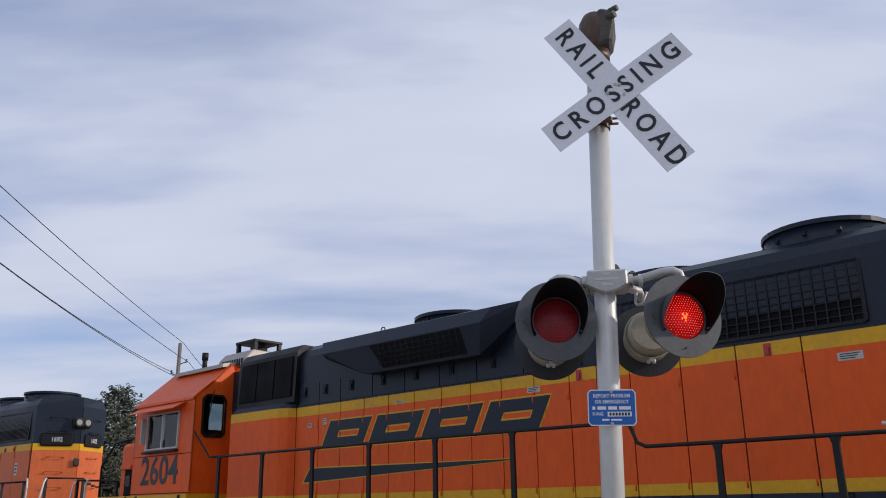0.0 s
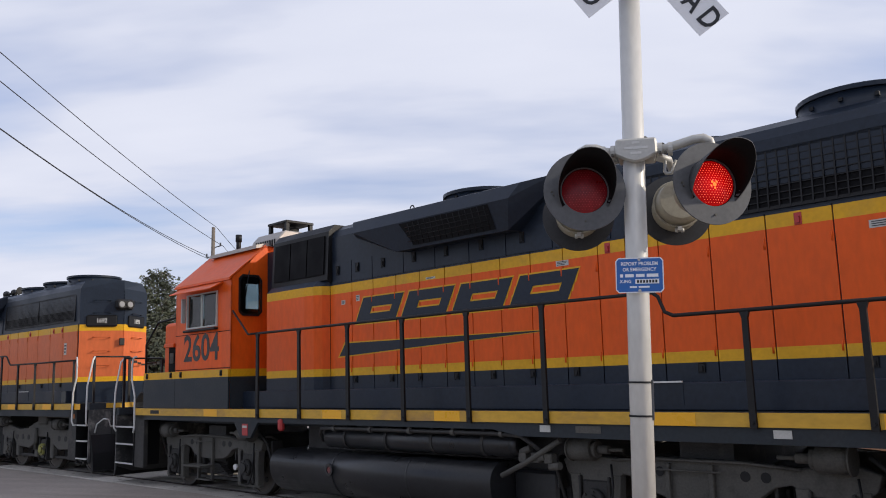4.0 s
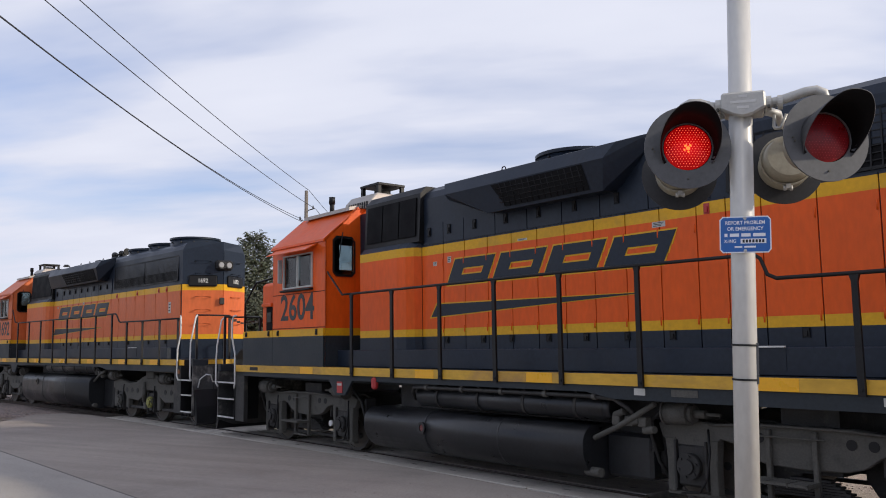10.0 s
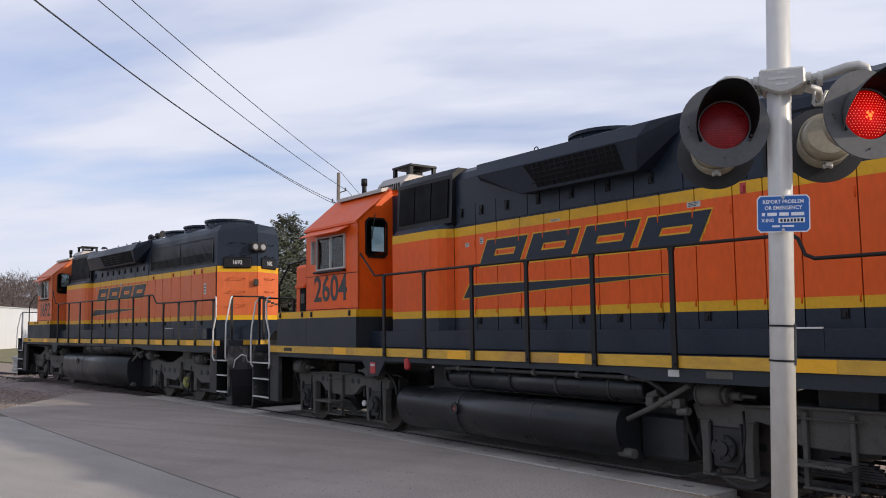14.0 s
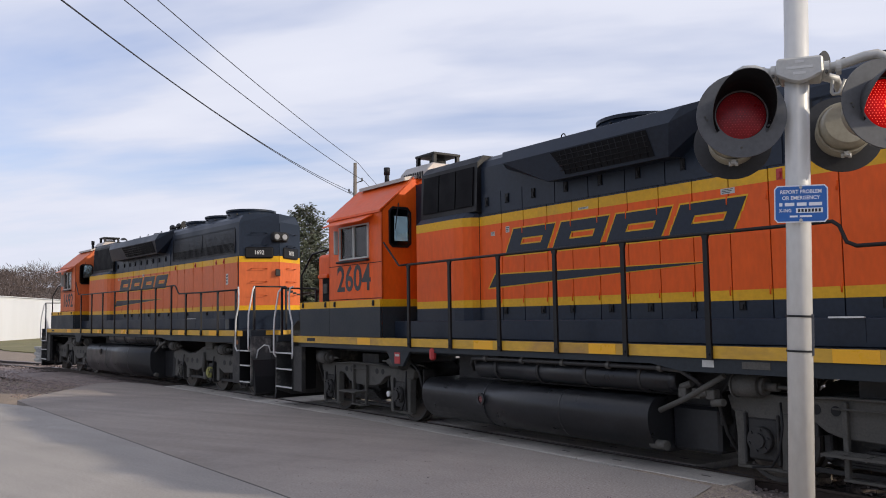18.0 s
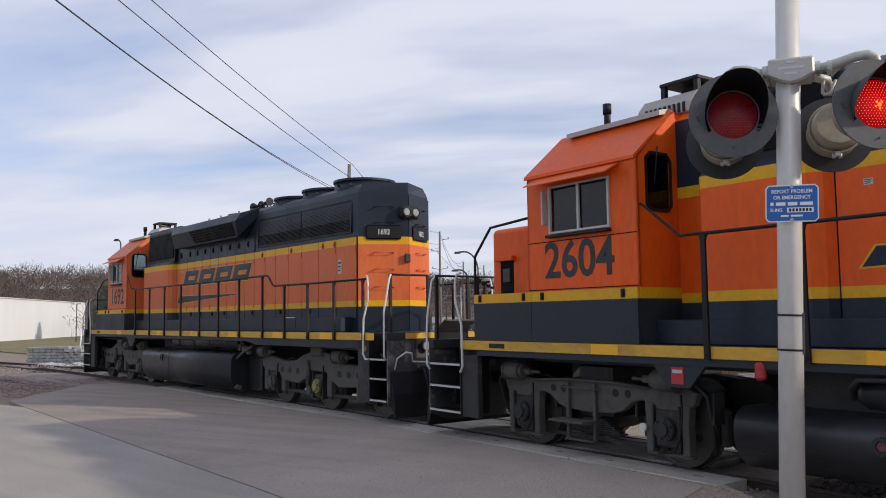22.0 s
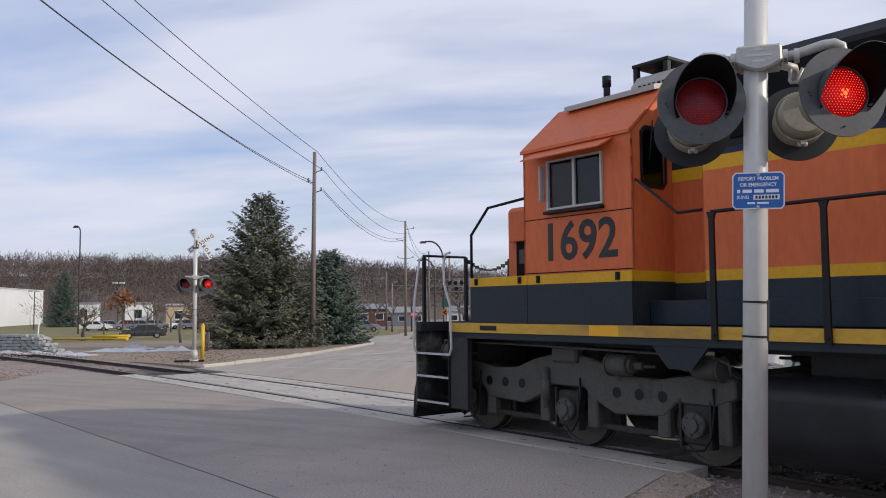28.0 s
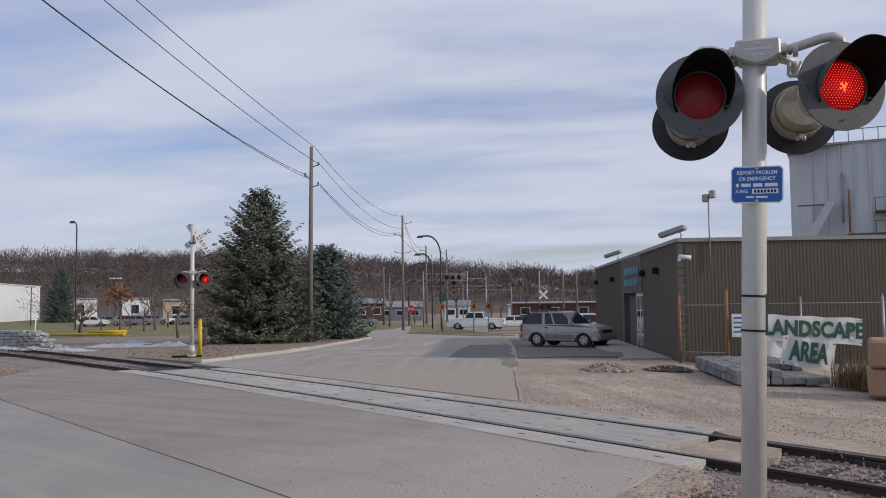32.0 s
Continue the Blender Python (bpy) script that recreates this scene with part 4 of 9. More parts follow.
        door = part("door_window_gasket", dw, BLACK, c)
        box_part("door_window_pane", door, PANE, x1 - 0.012, x1 - 0.006, a + 0.03, b - 0.03, eave - 0.66, eave + 0.04)
        for z0_, z1_, m_ in ((zd + 0.003, zy0, DECKPAINT), (zy0, zy1, YELLOW)):
            box_part("wall_band", c, m_, x1 - 0.01, x1 + 0.012, *sorted((s * 0.66, s * 1.452)), z0_, z1_)
        tube_part("wiper", c, BLACK, [(x1 + 0.05, s * 1.1, eave + 0.15), (x1 + 0.06, s * 1.15, eave - 0.1), (x1 + 0.05, s * 1.18, eave - 0.35)], 0.01, 6)
        tube_part("door_grab", c, BLACK, [(x1 + 0.02, s * 1.42, eave - 0.62), (x1 + 0.1, s * 1.45, eave - 0.66), (x1 + 0.7, s * 1.52, zd + 1.3), (x1 + 1.05, s * 1.55, zd + 1.3)], 0.018)
        # road number, tall condensed figures
        turn = pose(0, 0, 0, 90, 0, 0) if s < 0 else pose(0, 0, 0, 90, 0, 180)
        words("road_number", number, 0.50, SIGNBLACK, c, pose(x0 + 1.03, s * (yc + 0.004), zy1 + 0.41) @ turn, "dark road number", 0.95, 0.012)
        # skirt along nose and cab with latched covers
        xk = (skirt_x0, x0 + 0.1, x1)
        for a, b in zip(xk, xk[1:]):
            p, q = (a + 0.005, s * 1.46), (b - 0.005, s * 1.46)
            sk = banded("skirt_cover", loco, *((p, q) if s < 0 else (q, p)), 0.04, [(zd, zy0, DECKPAINT), (zy0, zy1, YELLOW)])
            for f in (0.12, 0.88):
                bm = bmesh.new()
                xx = a + (b - a) * f
                add_box(bm, xx - 0.035, xx + 0.035, *sorted((s * 1.5, s * 1.515)), zy0 + 0.02, zy1 - 0.01, 0.004)
                add_box(bm, xx - 0.015, xx + 0.015, *sorted((s * 1.515, s * 1.53)), zy0 + 0.03, zy0 + 0.1)
                part("latch", bm, BLACK, sk)
        bm = bmesh.new()
        add_box(bm, skirt_x0 + 0.02, x1 - 0.02, *sorted((s * 0.95, s * 1.455)), zd, zy1 - 0.01)
        part("equipment_box", bm, DECKPAINT, loco)
    # the low short hood
    bm = bmesh.new()
    zn = zy1 + 1.08
    add_prism(bm, [(-0.95, zd), (0.95, zd), (0.95, zn - 0.06), (0.88, zn), (-0.88, zn), (-0.95, zn - 0.06)], "x", nose_x, x0 + 0.02, 0.02)
    nose = part("short_hood", bm, ORANGE, loco, "orange low short hood")
    for s in (-1, 1):
        box_part("inspection_opening", nose, MESHDARK, nose_x + 0.2, nose_x + 0.52, *sorted((s * 0.93, s * 0.957)), zy1 + 0.02, zy1 + 0.55)
        box_part("filler_hood", nose, ORANGE, nose_x + 0.14, nose_x + 0.58, *sorted((s * 0.95, s * 1.05)), zy1 + 0.54, zy1 + 0.62, 0.01)
        box_part("sand_gauge", nose, DUSTY, nose_x + 0.28, nose_x + 0.45, *sorted((s * 0.955, s * 0.985)), zy1 + 0.2, zy1 + 0.42, 0.01)
        tube_part("nose_rail", nose, BLACK, [(skirt_x0 - 0.02, s * 1.45, zd), (skirt_x0 - 0.02, s * 1.45, zd + 1.32), (skirt_x0 + 0.2, s * 1.3, zn - 0.02), (x0 + 0.02, s * 1.2, zn + 0.08)], 0.022)
    # windscreen side of the cab, roof gear
    for s in (-1, 1):
        box_part("windscreen_pane", c, PANE, x0 + 0.01, x0 + 0.016, *sorted((s * 0.12, s * 0.6)), eave - 0.35, eave + 0.2)
        box_part("windscreen_pane", c, PANE, x0 + 0.01, x0 + 0.016, *sorted((s * 0.75, s * 1.3)), eave - 0.75, eave - 0.05)
    bm = bmesh.new()
    add_cyl(bm, (x0 + 0.7, -0.45, zr), (x0 + 0.7, -0.45, zr + 0.42), 0.05, seg=10)
    add_cyl(bm, (x0 + 0.7, -0.45, zr + 0.3), (x0 + 0.7, -0.45, zr + 0.45), 0.065, seg=10)
    part("antenna", bm, BLACK, c)
    bm = bmesh.new()
    add_prism(bm, [(-0.55, zr), (0.55, zr), (0.55, zr + 0.16), (0.4, zr + 0.32), (-0.4, zr + 0.32), (-0.55, zr + 0.16)], "x", x1 - 0.75, x1 + 0.2, 0.02)
    ac = part("air_conditioner", bm, GALV, c, "weathered rooftop air conditioner with side louvres")
    for s in (-1, 1):
        bm = bmesh.new()
        for k in range(9):
            add_box(bm, x1 - 0.6 + k * 0.08, x1 - 0.56 + k * 0.08, *sorted((s * 0.55, s * 0.56)), zr + 0.02, zr + 0.15)
        part("louvre", bm, BLACK, ac)
    # exhaust stack cage on posts behind the cab roof
    cm, hw, cz = x1 + roof_extra, stack_half, zr + 0.5
    bm = bmesh.new()
    add_box(bm, cm - hw - 0.05, cm + hw + 0.05, -hw - 0.05, hw + 0.05, cz, cz + 0.05, 0.008)
    can = part("stack_cap", bm, BLACK, loco)
    for xx in (cm - hw, cm + hw):
        for yy in (-hw, hw):
            box_part("stack_post", can, BLACK, xx - 0.035, xx + 0.035, yy - 0.035, yy + 0.035, zr - 0.2, cz)
    for zz in (zr + 0.12, zr + 0.3):
        bm = bmesh.new()
        for e in (-1, 1):
            add_box(bm, cm - hw, cm + hw, e * hw - 0.015, e * hw + 0.015, zz, zz + 0.03)
            add_box(bm, cm + e * hw - 0.015, cm + e * hw + 0.015, -hw, hw, zz, zz + 0.03)
        part("stack_band", bm, BLACK, can)
    bm = bmesh.new()
    add_cyl(bm, (cm, 0, zr - 0.2), (cm, 0, cz - 0.06), hw * 0.6, seg=14)
    part("stack_pipe", bm, SOOT, can)
    return c


def locomotive(name, label, p):
    """A road-switcher engine: frame, hood, cab, trucks, tank, rails."""
    L = thing(name, label, "locomotive", "coupled locomotives")
    zd, xe0, xe1 = p["deck"], p["ends"][0], p["ends"][1]
    xs0, xs1 = p["steps"]
    # frame and deck
    bm = bmesh.new()
    add_box(bm, xe0, xe1, -0.9, 0.9, zd - 0.32, zd - 0.02)
    add_box(bm, xs0, xs1, -1.5, 1.5, zd - 0.13, zd - 0.006)
    part("underframe", bm, DECKPAINT, L)
    for s in (-1, 1):
        bm = bmesh.new()
        d0, d1 = p["drop"]
        add_prism(bm, [(xs0, zd - 0.15), (xs0, zd - 0.235), (d0, zd - 0.235), (d1, zd - 0.31), (xs1, zd - 0.31), (xs1, zd - 0.15)], "y", s * 1.44, s * 1.50)
        part("side_sill", bm, DECKPAINT, L)
        # yellow edge in lengths between the posts, with brighter reflective patches
        stops = [xs0] + [x for x in p["posts"]] + [xs1]
        for i, (a, b) in enumerate(zip(stops, stops[1:])):
            if b - a < 0.1:
                continue
            strip = box_part("sill_stripe", L, SILL, a + 0.01, b - 0.01, *sorted((s * 1.49, s * 1.525)), zd - 0.145, zd - 0.005)
            if i % 2 == 0 or b - a > 1.5:
                c = a + (b - a) * 0.66
                box_part("reflective_patch", strip, REFLECTOR, c - 0.24, c + 0.24, *sorted((s * 1.525, s * 1.528)), zd - 0.143, zd - 0.01)
        # handrail with flat posts
        for x in p["posts"]:
            top = p["rail"](x)
            bm = bmesh.new()
            add_prism(bm, [(x - 0.035, zd - 0.16), (x + 0.035, zd - 0.16), (x + 0.03, top - 0.08), (x + 0.055, top), (x - 0.055, top), (x - 0.03, top - 0.08)], "y", s * 1.53, s * 1.565)
            add_cyl(bm, (x, s * 1.565, zd - 0.1), (x, s * 1.58, zd - 0.1), 0.018, seg=6)
            part("rail_post", bm, BLACK, L)
        tube_part("handrail", L, BLACK, [(x, s * 1.55, z) for x, z in p["rail_line"]], 0.021, 8)
    # hood core
    h0, h1, hy, zt = p["hood"][0], p["hood"][1], 0.91, p["top"]
    up = zt - 4.66
    bm = bmesh.new()
    core = [(-hy, zd), (hy, zd), (hy, zt - 0.22), (hy - 0.06, zt - 0.1), (hy - 0.22, zt), (-hy + 0.22, zt), (-hy + 0.06, zt - 0.1), (-hy, zt - 0.22)]
    add_prism(bm, core, "x", h0, h1)
    v = p["vee"]
    # the pointed end of the hood
    ring = [[bm.verts.new((h1 + (v * (1 - abs(y) / hy)), y, z)) for y, z in ((-hy, zd), (0, zd), (hy, zd))], [bm.verts.new((h1 + (v * (1 - abs(y) / hy)) * 0.98, y * 0.86 if abs(y) else 0, z)) for y, z in ((-hy, zt), (0, zt), (hy, zt))], [bm.verts.new((h1 + v * (1 - abs(y) / hy), y, zt - 0.22)) for y in (-hy, 0, hy)]]
    a, b, c = ring
    for lo, hi in ((a, c), (c, b)):
        for k in (0, 1):
            bm.faces.new((lo[k], lo[k + 1], hi[k + 1], hi[k]))
    bm.faces.new((b[0], b[1], b[2]))
    hood = part("long_hood", bm, NAVY, L, "dark navy long hood")
    bm = bmesh.new()
    add_prism(bm, [(-0.66, zd), (0.66, zd), (0.66, zt - 0.15), (0.5, zt - 0.02), (-0.5, zt - 0.02), (-0.66, zt - 0.15)], "x", p["cab"][1] - 0.1, h0)
    part("hood_neck", bm, ORANGE, L)
    box_part("neck_base", L, DECKPAINT, p["cab"][1], h0, -0.67, 0.67, zd, p["low"][0])
    box_part("neck_stripe", L, YELLOW, p["cab"][1], h0, -0.67, 0.67, p["low"][0], p["low"][1])
    box_part("neck_band", L, YELLOW, p["cab"][1], h0, -0.668, 0.668, p["stripe"][0], p["stripe"][1])
    box_part("neck_top", L, NAVY, p["cab"][1], h0, -0.668, 0.668, p["stripe"][1], zt - 0.16)
    y0, y1s, yb0, yb1 = p["stripe"][0], p["stripe"][1], p["low"][0], p["low"][1]
    side = [(yb0 - 0.24, yb0, NAVY), (yb0, yb1, YELLOW), (yb1, y0, ORANGE), (y0, y1s, YELLOW), (y1s, y1s + 0.02, NAVY)]
    hood_doors(L, p["doors"], hy, side)
    # upper row of access doors
    for s in (-1, 1):
        for x0, x1 in zip(p["upper"], p["upper"][1:]):
            q, r = (x0 + 0.008, s * hy), (x1 - 0.008, s * hy)
            d = banded("access_door", L, *((q, r) if s < 0 else (r, q)), 0.018, [(y1s + 0.03, 3.99 + up, NAVY)])
            latch(d, (x0 + x1) / 2 - 0.1, s * (hy + 0.018), y1s + 0.24)
        for x in p["low_latches"]:
            latch(L, x, s * (hy + 0.022), yb0 - 0.06, 0.04, 0.05)
        for x in p["mid_latches"]:
            bm = bmesh.new()
            add_box(bm, x - 0.04, x + 0.04, *sorted((s * (hy + 0.022), s * (hy + 0.03))), y0 + 0.0, y0 + 0.13, 0.003)
            add_box(bm, x - 0.02, x + 0.02, *sorted((s * (hy + 0.03), s * (hy + 0.05))), y0 + 0.02, y0 + 0.09)
            part("latch", bm, RED, L)
        # ledge of boxes along the foot of the hood
        box_part("walkway_duct", L, NAVY, p["cab"][1] + 0.02, h1 - 0.25, *sorted((s * 0.9, s * 1.2)), zd, zd + 0.30, 0.01)
        sl = p["slot"]
        o = box_part("duct_opening", L, NAVY, sl[0], sl[1], *sorted((s * 1.2, s * 1.206)), zd + 0.06, zd + 0.30)
        box_part("opening_lip", o, GRAB, sl[0], sl[1], *sorted((s * 1.2, s * 1.23)), zd + 0.30, zd + 0.318)
        for (x, z, w, hh) in p["decals"]:
            dec = box_part("decal", L, LABEL, x - w / 2, x + w / 2, *sorted((s * (hy + 0.022), s * (hy + 0.025))), z - hh / 2, z + hh / 2)
            bm = bmesh.new()
            for k in range(3):
                add_box(bm, x - w * 0.4, x + w * (0.4 - 0.1 * k), *sorted((s * (hy + 0.025), s * (hy + 0.0265))), z + hh * (0.28 - 0.27 * k) - hh * 0.06, z + hh * (0.28 - 0.27 * k) + hh * 0.06)
            part("decal_line", bm, SIGNBLACK, dec)["kind"] = "stuff"
    # painted sheets of the pointed end
    bands = [(zd, yb0, NAVY), (yb0, yb1, YELLOW), (yb1, y0, ORANGE), (y0, y1s, YELLOW), (y1s, 4.4 + up, NAVY)]
    for s in (-1, 1):
        q, r = (h1, s * (hy + 0.004)), (h1 + v, 0.0)
        sheet = banded("end_sheet", L, *((q, r) if s < 0 else (r, q)), 0.018, bands)
        nrm = Vector((hy, s * v, 0)).normalized()
        turn = math.degrees(math.atan2(nrm.y, nrm.x)) + 90
        face = pose((h1 + h1 + v) / 2, s * hy / 2, 0, 0, 0, turn)
        bm = bmesh.new()
        t = bmesh.new()
        add_box(t, -0.37, 0.37, -0.06, -0.018, y0 + 0.1, y0 + 0.4, 0.03)
        merge(bm, t, 0, face)
        board = part("number_board", bm, BLACK, sheet)
        words("board_number", p["number"], 0.11, GRAB, board, face @ pose(0, -0.063, y0 + 0.25) @ pose(0, 0, 0, 90), "", 0.85, 0.002)
        for k, z in enumerate((4.25, 3.92, 3.3, 2.95, 2.58)):
            bm = bmesh.new()
            add_tube(bm, [face @ Vector(c) for c in ((-0.2, -0.02, z), (-0.2, -0.09, z + 0.01), (0.2, -0.09, z + 0.01), (0.2, -0.02, z))], 0.012, 6)
            part("rung", bm, NAVY if z > 3.6 else ORANGE, sheet)
    bm = bmesh.new()
    hz = 4.02 + up
    add_box(bm, h1 + v - 0.06, h1 + v + 0.11, -0.25, 0.25, hz - 0.14, hz + 0.14, 0.06)
    hl = part("headlight_case", bm, BLACK, L)
    for y in (-0.115, 0.115):
        bm = bmesh.new()
        add_disc_ring(bm, (h1 + v + 0.1, y, hz), (1, 0, 0), 0.088, 0.108, 0.03, 20)
        part("headlight_bezel", bm, BLACK, hl)
        bm = bmesh.new()
        add_cyl(bm, (h1 + v + 0.09, y, hz), (h1 + v + 0.125, y, hz), 0.088, 0.07, seg=20)
        part("headlight", bm, LAMPGLASS, hl, "clear sealed-beam headlight")
    box_part("sensor_box", L, BLACK, h1 + v + 0.015, h1 + v + 0.05, -0.12, 0.02, 3.1, 3.28, 0.01)
    grille(L, *p["rad"], hy, *p["rad_bars"], lean=0.03)
    # dynamic brake blister
    bx0, bx1, bx2, bx3 = p["blister"]
    yo, zb = 1.33, 3.92 + up
    for s in (-1, 1):
        bm = bmesh.new()
        vs = {}
        for k, co in dict(a=(bx0, s * hy, 4.62 + up), b=(bx3, s * hy, 4.62 + up), c=(bx0, s * hy, 4.34 + up), d=(bx3 - 0.1, s * hy, 4.42 + up), e=(bx1, s * hy, zb + 0.02), f=(bx2, s * hy, zb + 0.02), g=(bx1, s * (yo - 0.12), zb), h=(bx2, s * (yo - 0.12), zb), i=(bx0 + 0.42, s * yo, 4.32 + up), j=(bx2 + 0.12, s * yo, 4.32 + up), k=(bx0 + 0.3, s * (yo - 0.1), 4.52 + up), l=(bx2 + 0.25, s * (yo - 0.1), 4.52 + up)).items():
            vs[k] = bm.verts.new(co)
        for q in ("gijh", "iklj", "kabl", "egc", "gic", "cika", "hfd", "hjd", "jlbd", "egfh"):
            bm.faces.new([vs[k] for k in (q if q != "egfh" else "eghf")])
        bl = part("brake_blister", bm, NAVY, L)
        m0, m1 = p["mesh"]
        bm = bmesh.new()
        def on_face(x, f):
            return (x, s * (yo - 0.12 + 0.12 * f + 0.006), zb + (4.32 + up - zb) * f)
        q = [on_face(m0 + 0.08, 0.1), on_face(m1 + 0.05, 0.1), on_face(m1, 0.95), on_face(m0 - 0.15, 0.95)]
        bm.faces.new([bm.verts.new(x) for x in q])
        part("blister_screen", bm, MESHDARK, bl)
        bm = bmesh.new()
        n = 14
        for k in range(n):
            x = m0 + (m1 - m0) * (k + 0.5) / n
            add_tube(bm, [on_face(x, 0.12), on_face(x - 0.02, 0.93)], 0.008, 4)
        for f in (0.27, 0.44, 0.61, 0.78):
            add_tube(bm, [on_face(m0 - 0.03, f), on_face(m1 - 0.02, f)], 0.007, 4)
        part("screen_bar", bm, BLACK, bl)["kind"] = "stuff"
    # air intake box and duct behind the cab
    ix0, ix1 = p["intake"]
    for s in (-1, 1):
        bm = bmesh.new()
        add_prism(bm, [(s * hy, y1s + 0.06), (s * 1.02, y1s + 0.1), (s * 0.98, 4.55 + up), (s * 0.85, 4.68 + up), (s * hy, 4.6 + up)][:4] + [(s * 0.6, 4.68 + up), (s * 0.6, y1s + 0.06)], "x", ix0, ix1)
        box = part("intake_box", bm, BLACK, L)
        n = p["intake_panels"]
        for k in range(n):
            a = ix0 + 0.08 + (ix1 - ix0 - 0.16) * k / n
            b = ix0 + 0.08 + (ix1 - ix0 - 0.16) * (k + 1) / n
            bm = bmesh.new()
            add_prism(bm, [(s * 1.02, y1s + 0.2), (s * 0.985, 4.48 + up), (s * 1.005, 4.48 + up), (s * 1.04, y1s + 0.2)], "x", a + 0.015, b - 0.015)
            part("filter_panel", bm, MESHDARK, box)
        # rounded blower duct below, painted with the stripes
        bm = bmesh.new()
        xr = ix1 - 0.05
        path = [(ix0, 0.9), (ix0, 1.1), (ix0 + 0.06, 1.16), (xr - 0.42, 1.16), (xr - 0.2, 1.13), (xr - 0.06, 1.05), (xr, 0.93)]
        zs = [zd + 0.3, yb0, yb1, y0, y1s, y1s + 0.1]
        rows = [[bm.verts.new((x, s * (y if z < y1s + 0.05 else max(y - 0.1, 0.93)), z)) for x, y in path] for z in zs]
        for r_i, (lo, hi) in enumerate(zip(rows, rows[1:])):
            for k in range(len(path) - 1):
                f = bm.faces.new((lo[k], lo[k + 1], hi[k + 1], hi[k]))
                f.material_index = (0, 1, 2, 1, 0)[r_i]
        caps = [bm.verts.new((x, s * 0.9, zs[-1])) for x, y in path]
        for k in range(len(path) - 1):
            bm.faces.new((rows[-1][k], rows[-1][k + 1], caps[k + 1], caps[k]))
        part("blower_duct", bm, [NAVY, YELLOW, ORANGE], L)
    emblem(L, *p["emblem"], hy + 0.022)
    for x, r, hgt in p["fans"]:
        roof_fan(L, x, r, zt, hgt)
    bm = bmesh.new()
    hx = p["horn"]
    add_box(bm, hx - 0.1, hx + 0.25, -0.5, -0.1, zt, zt + 0.06)
    horn = part("horn_bracket", bm, BLACK, L)
    for k, (dx, dy, d, ln) in enumerate(((0, -0.45, -1, 0.42), (0.05, -0.28, -1, 0.34), (0.1, -0.12, 1, 0.4), (0.12, -0.4, 1, 0.3))):
        bm = bmesh.new()
        z = zt + 0.16 + 0.05 * (k % 2)
        add_cyl(bm, (hx + dx, dy, z), (hx + dx + d * ln * 0.6, dy, z), 0.03, 0.045, seg=12)
        add_cyl(bm, (hx + dx + d * ln * 0.6, dy, z), (hx + dx + d * ln, dy, z), 0.045, 0.11, seg=16)
        add_box(bm, hx + dx - 0.02, hx + dx + 0.02, dy - 0.02, dy + 0.02, zt, z)
        part("horn_bell", bm, BLACK, horn)
    for x in p["eyes"]:
        bm = bmesh.new()
        add_tube(bm, [(x + 0.045 * math.cos(a), -0.62, zt + 0.05 + 0.045 * math.sin(a)) for a in [k * math.pi / 5 - 0.6 for k in range(8)]], 0.01, 5)
        part("lifting_eye", bm, BLACK, L)
    box_part("roof_hatch", L, NAVY, p["hatch"][0], p["hatch"][1], -0.5, 0.5, zt - 0.02, zt + 0.09, 0.02)
    cab(L, *p["cab"])
    # tank and reservoirs
    t0, t1, tz0, tz1 = p["tank"]
    half = [(1.44 - ra + ra * math.cos(a), zc + ra * math.sin(a)) for zc, ra, a0 in ((tz1 - 0.24, 0.24, 90), (tz0 + 0.42, 0.42, 0)) for a in [radians(a0 - 90 * k / 7) for k in range(8)]]
    prof = half + [(-y, z) for y, z in reversed(half)]
    bm = bmesh.new()
    add_prism(bm, prof, "x", t0, t1)
    for f in bm.faces:
        f.smooth = len(f.verts) == 4
    tank = part("fuel_tank", bm, TANK, L, "oily black fuel tank")
    box_part("tank_end_box", L, TANK, t1, t1 + 0.72, -0.98, 0.98, tz0 + 0.04, tz1 - 0.1, 0.04)
    for xw in (t0 + (t1 - t0) * 0.34, t0 + (t1 - t0) * 0.68):
        bm = bmesh.new()
        add_prism(bm, [(y * 1.004, z + (0.004 if z > (tz0 + tz1) / 2 else -0.004)) for y, z in prof], "x", xw - 0.015, xw + 0.015)
        part("weld_seam", bm, TANK, tank)
    for s in (-1, 1):
        bm = bmesh.new()
        gx = t0 + 1.66
        add_disc_ring(bm, (gx, s * 1.42, tz1 - 0.25), (0, s, 0), 0.055, 0.095, 0.045, 22)
        gauge = part("tank_gauge", bm, TANK, tank)
        bm = bmesh.new()
        add_cyl(bm, (gx, s * 1.40, tz1 - 0.25), (gx, s * 1.452, tz1 - 0.25), 0.055, 0.05, seg=18)
        part("gauge_glass", bm, GAUGERED if p["gauge"] else TANK, gauge, "dull red sight glass")
        bm = bmesh.new()
        a0, a1, az, ar = p["air"]
        add_cyl(bm, (a0, s * 1.22, az), (a1, s * 1.22, az), ar, seg=24)
        add_cyl(bm, (a1, s * 1.22, az), (a1 + 0.08, s * 1.22, az), ar, ar * 0.7, seg=24)
        add_cyl(bm, (a0 - 0.08, s * 1.22, az), (a0, s * 1.22, az), ar * 0.7, ar, seg=24)
        tank2 = part("air_reservoir", bm, TANK, L, "long black air reservoir")
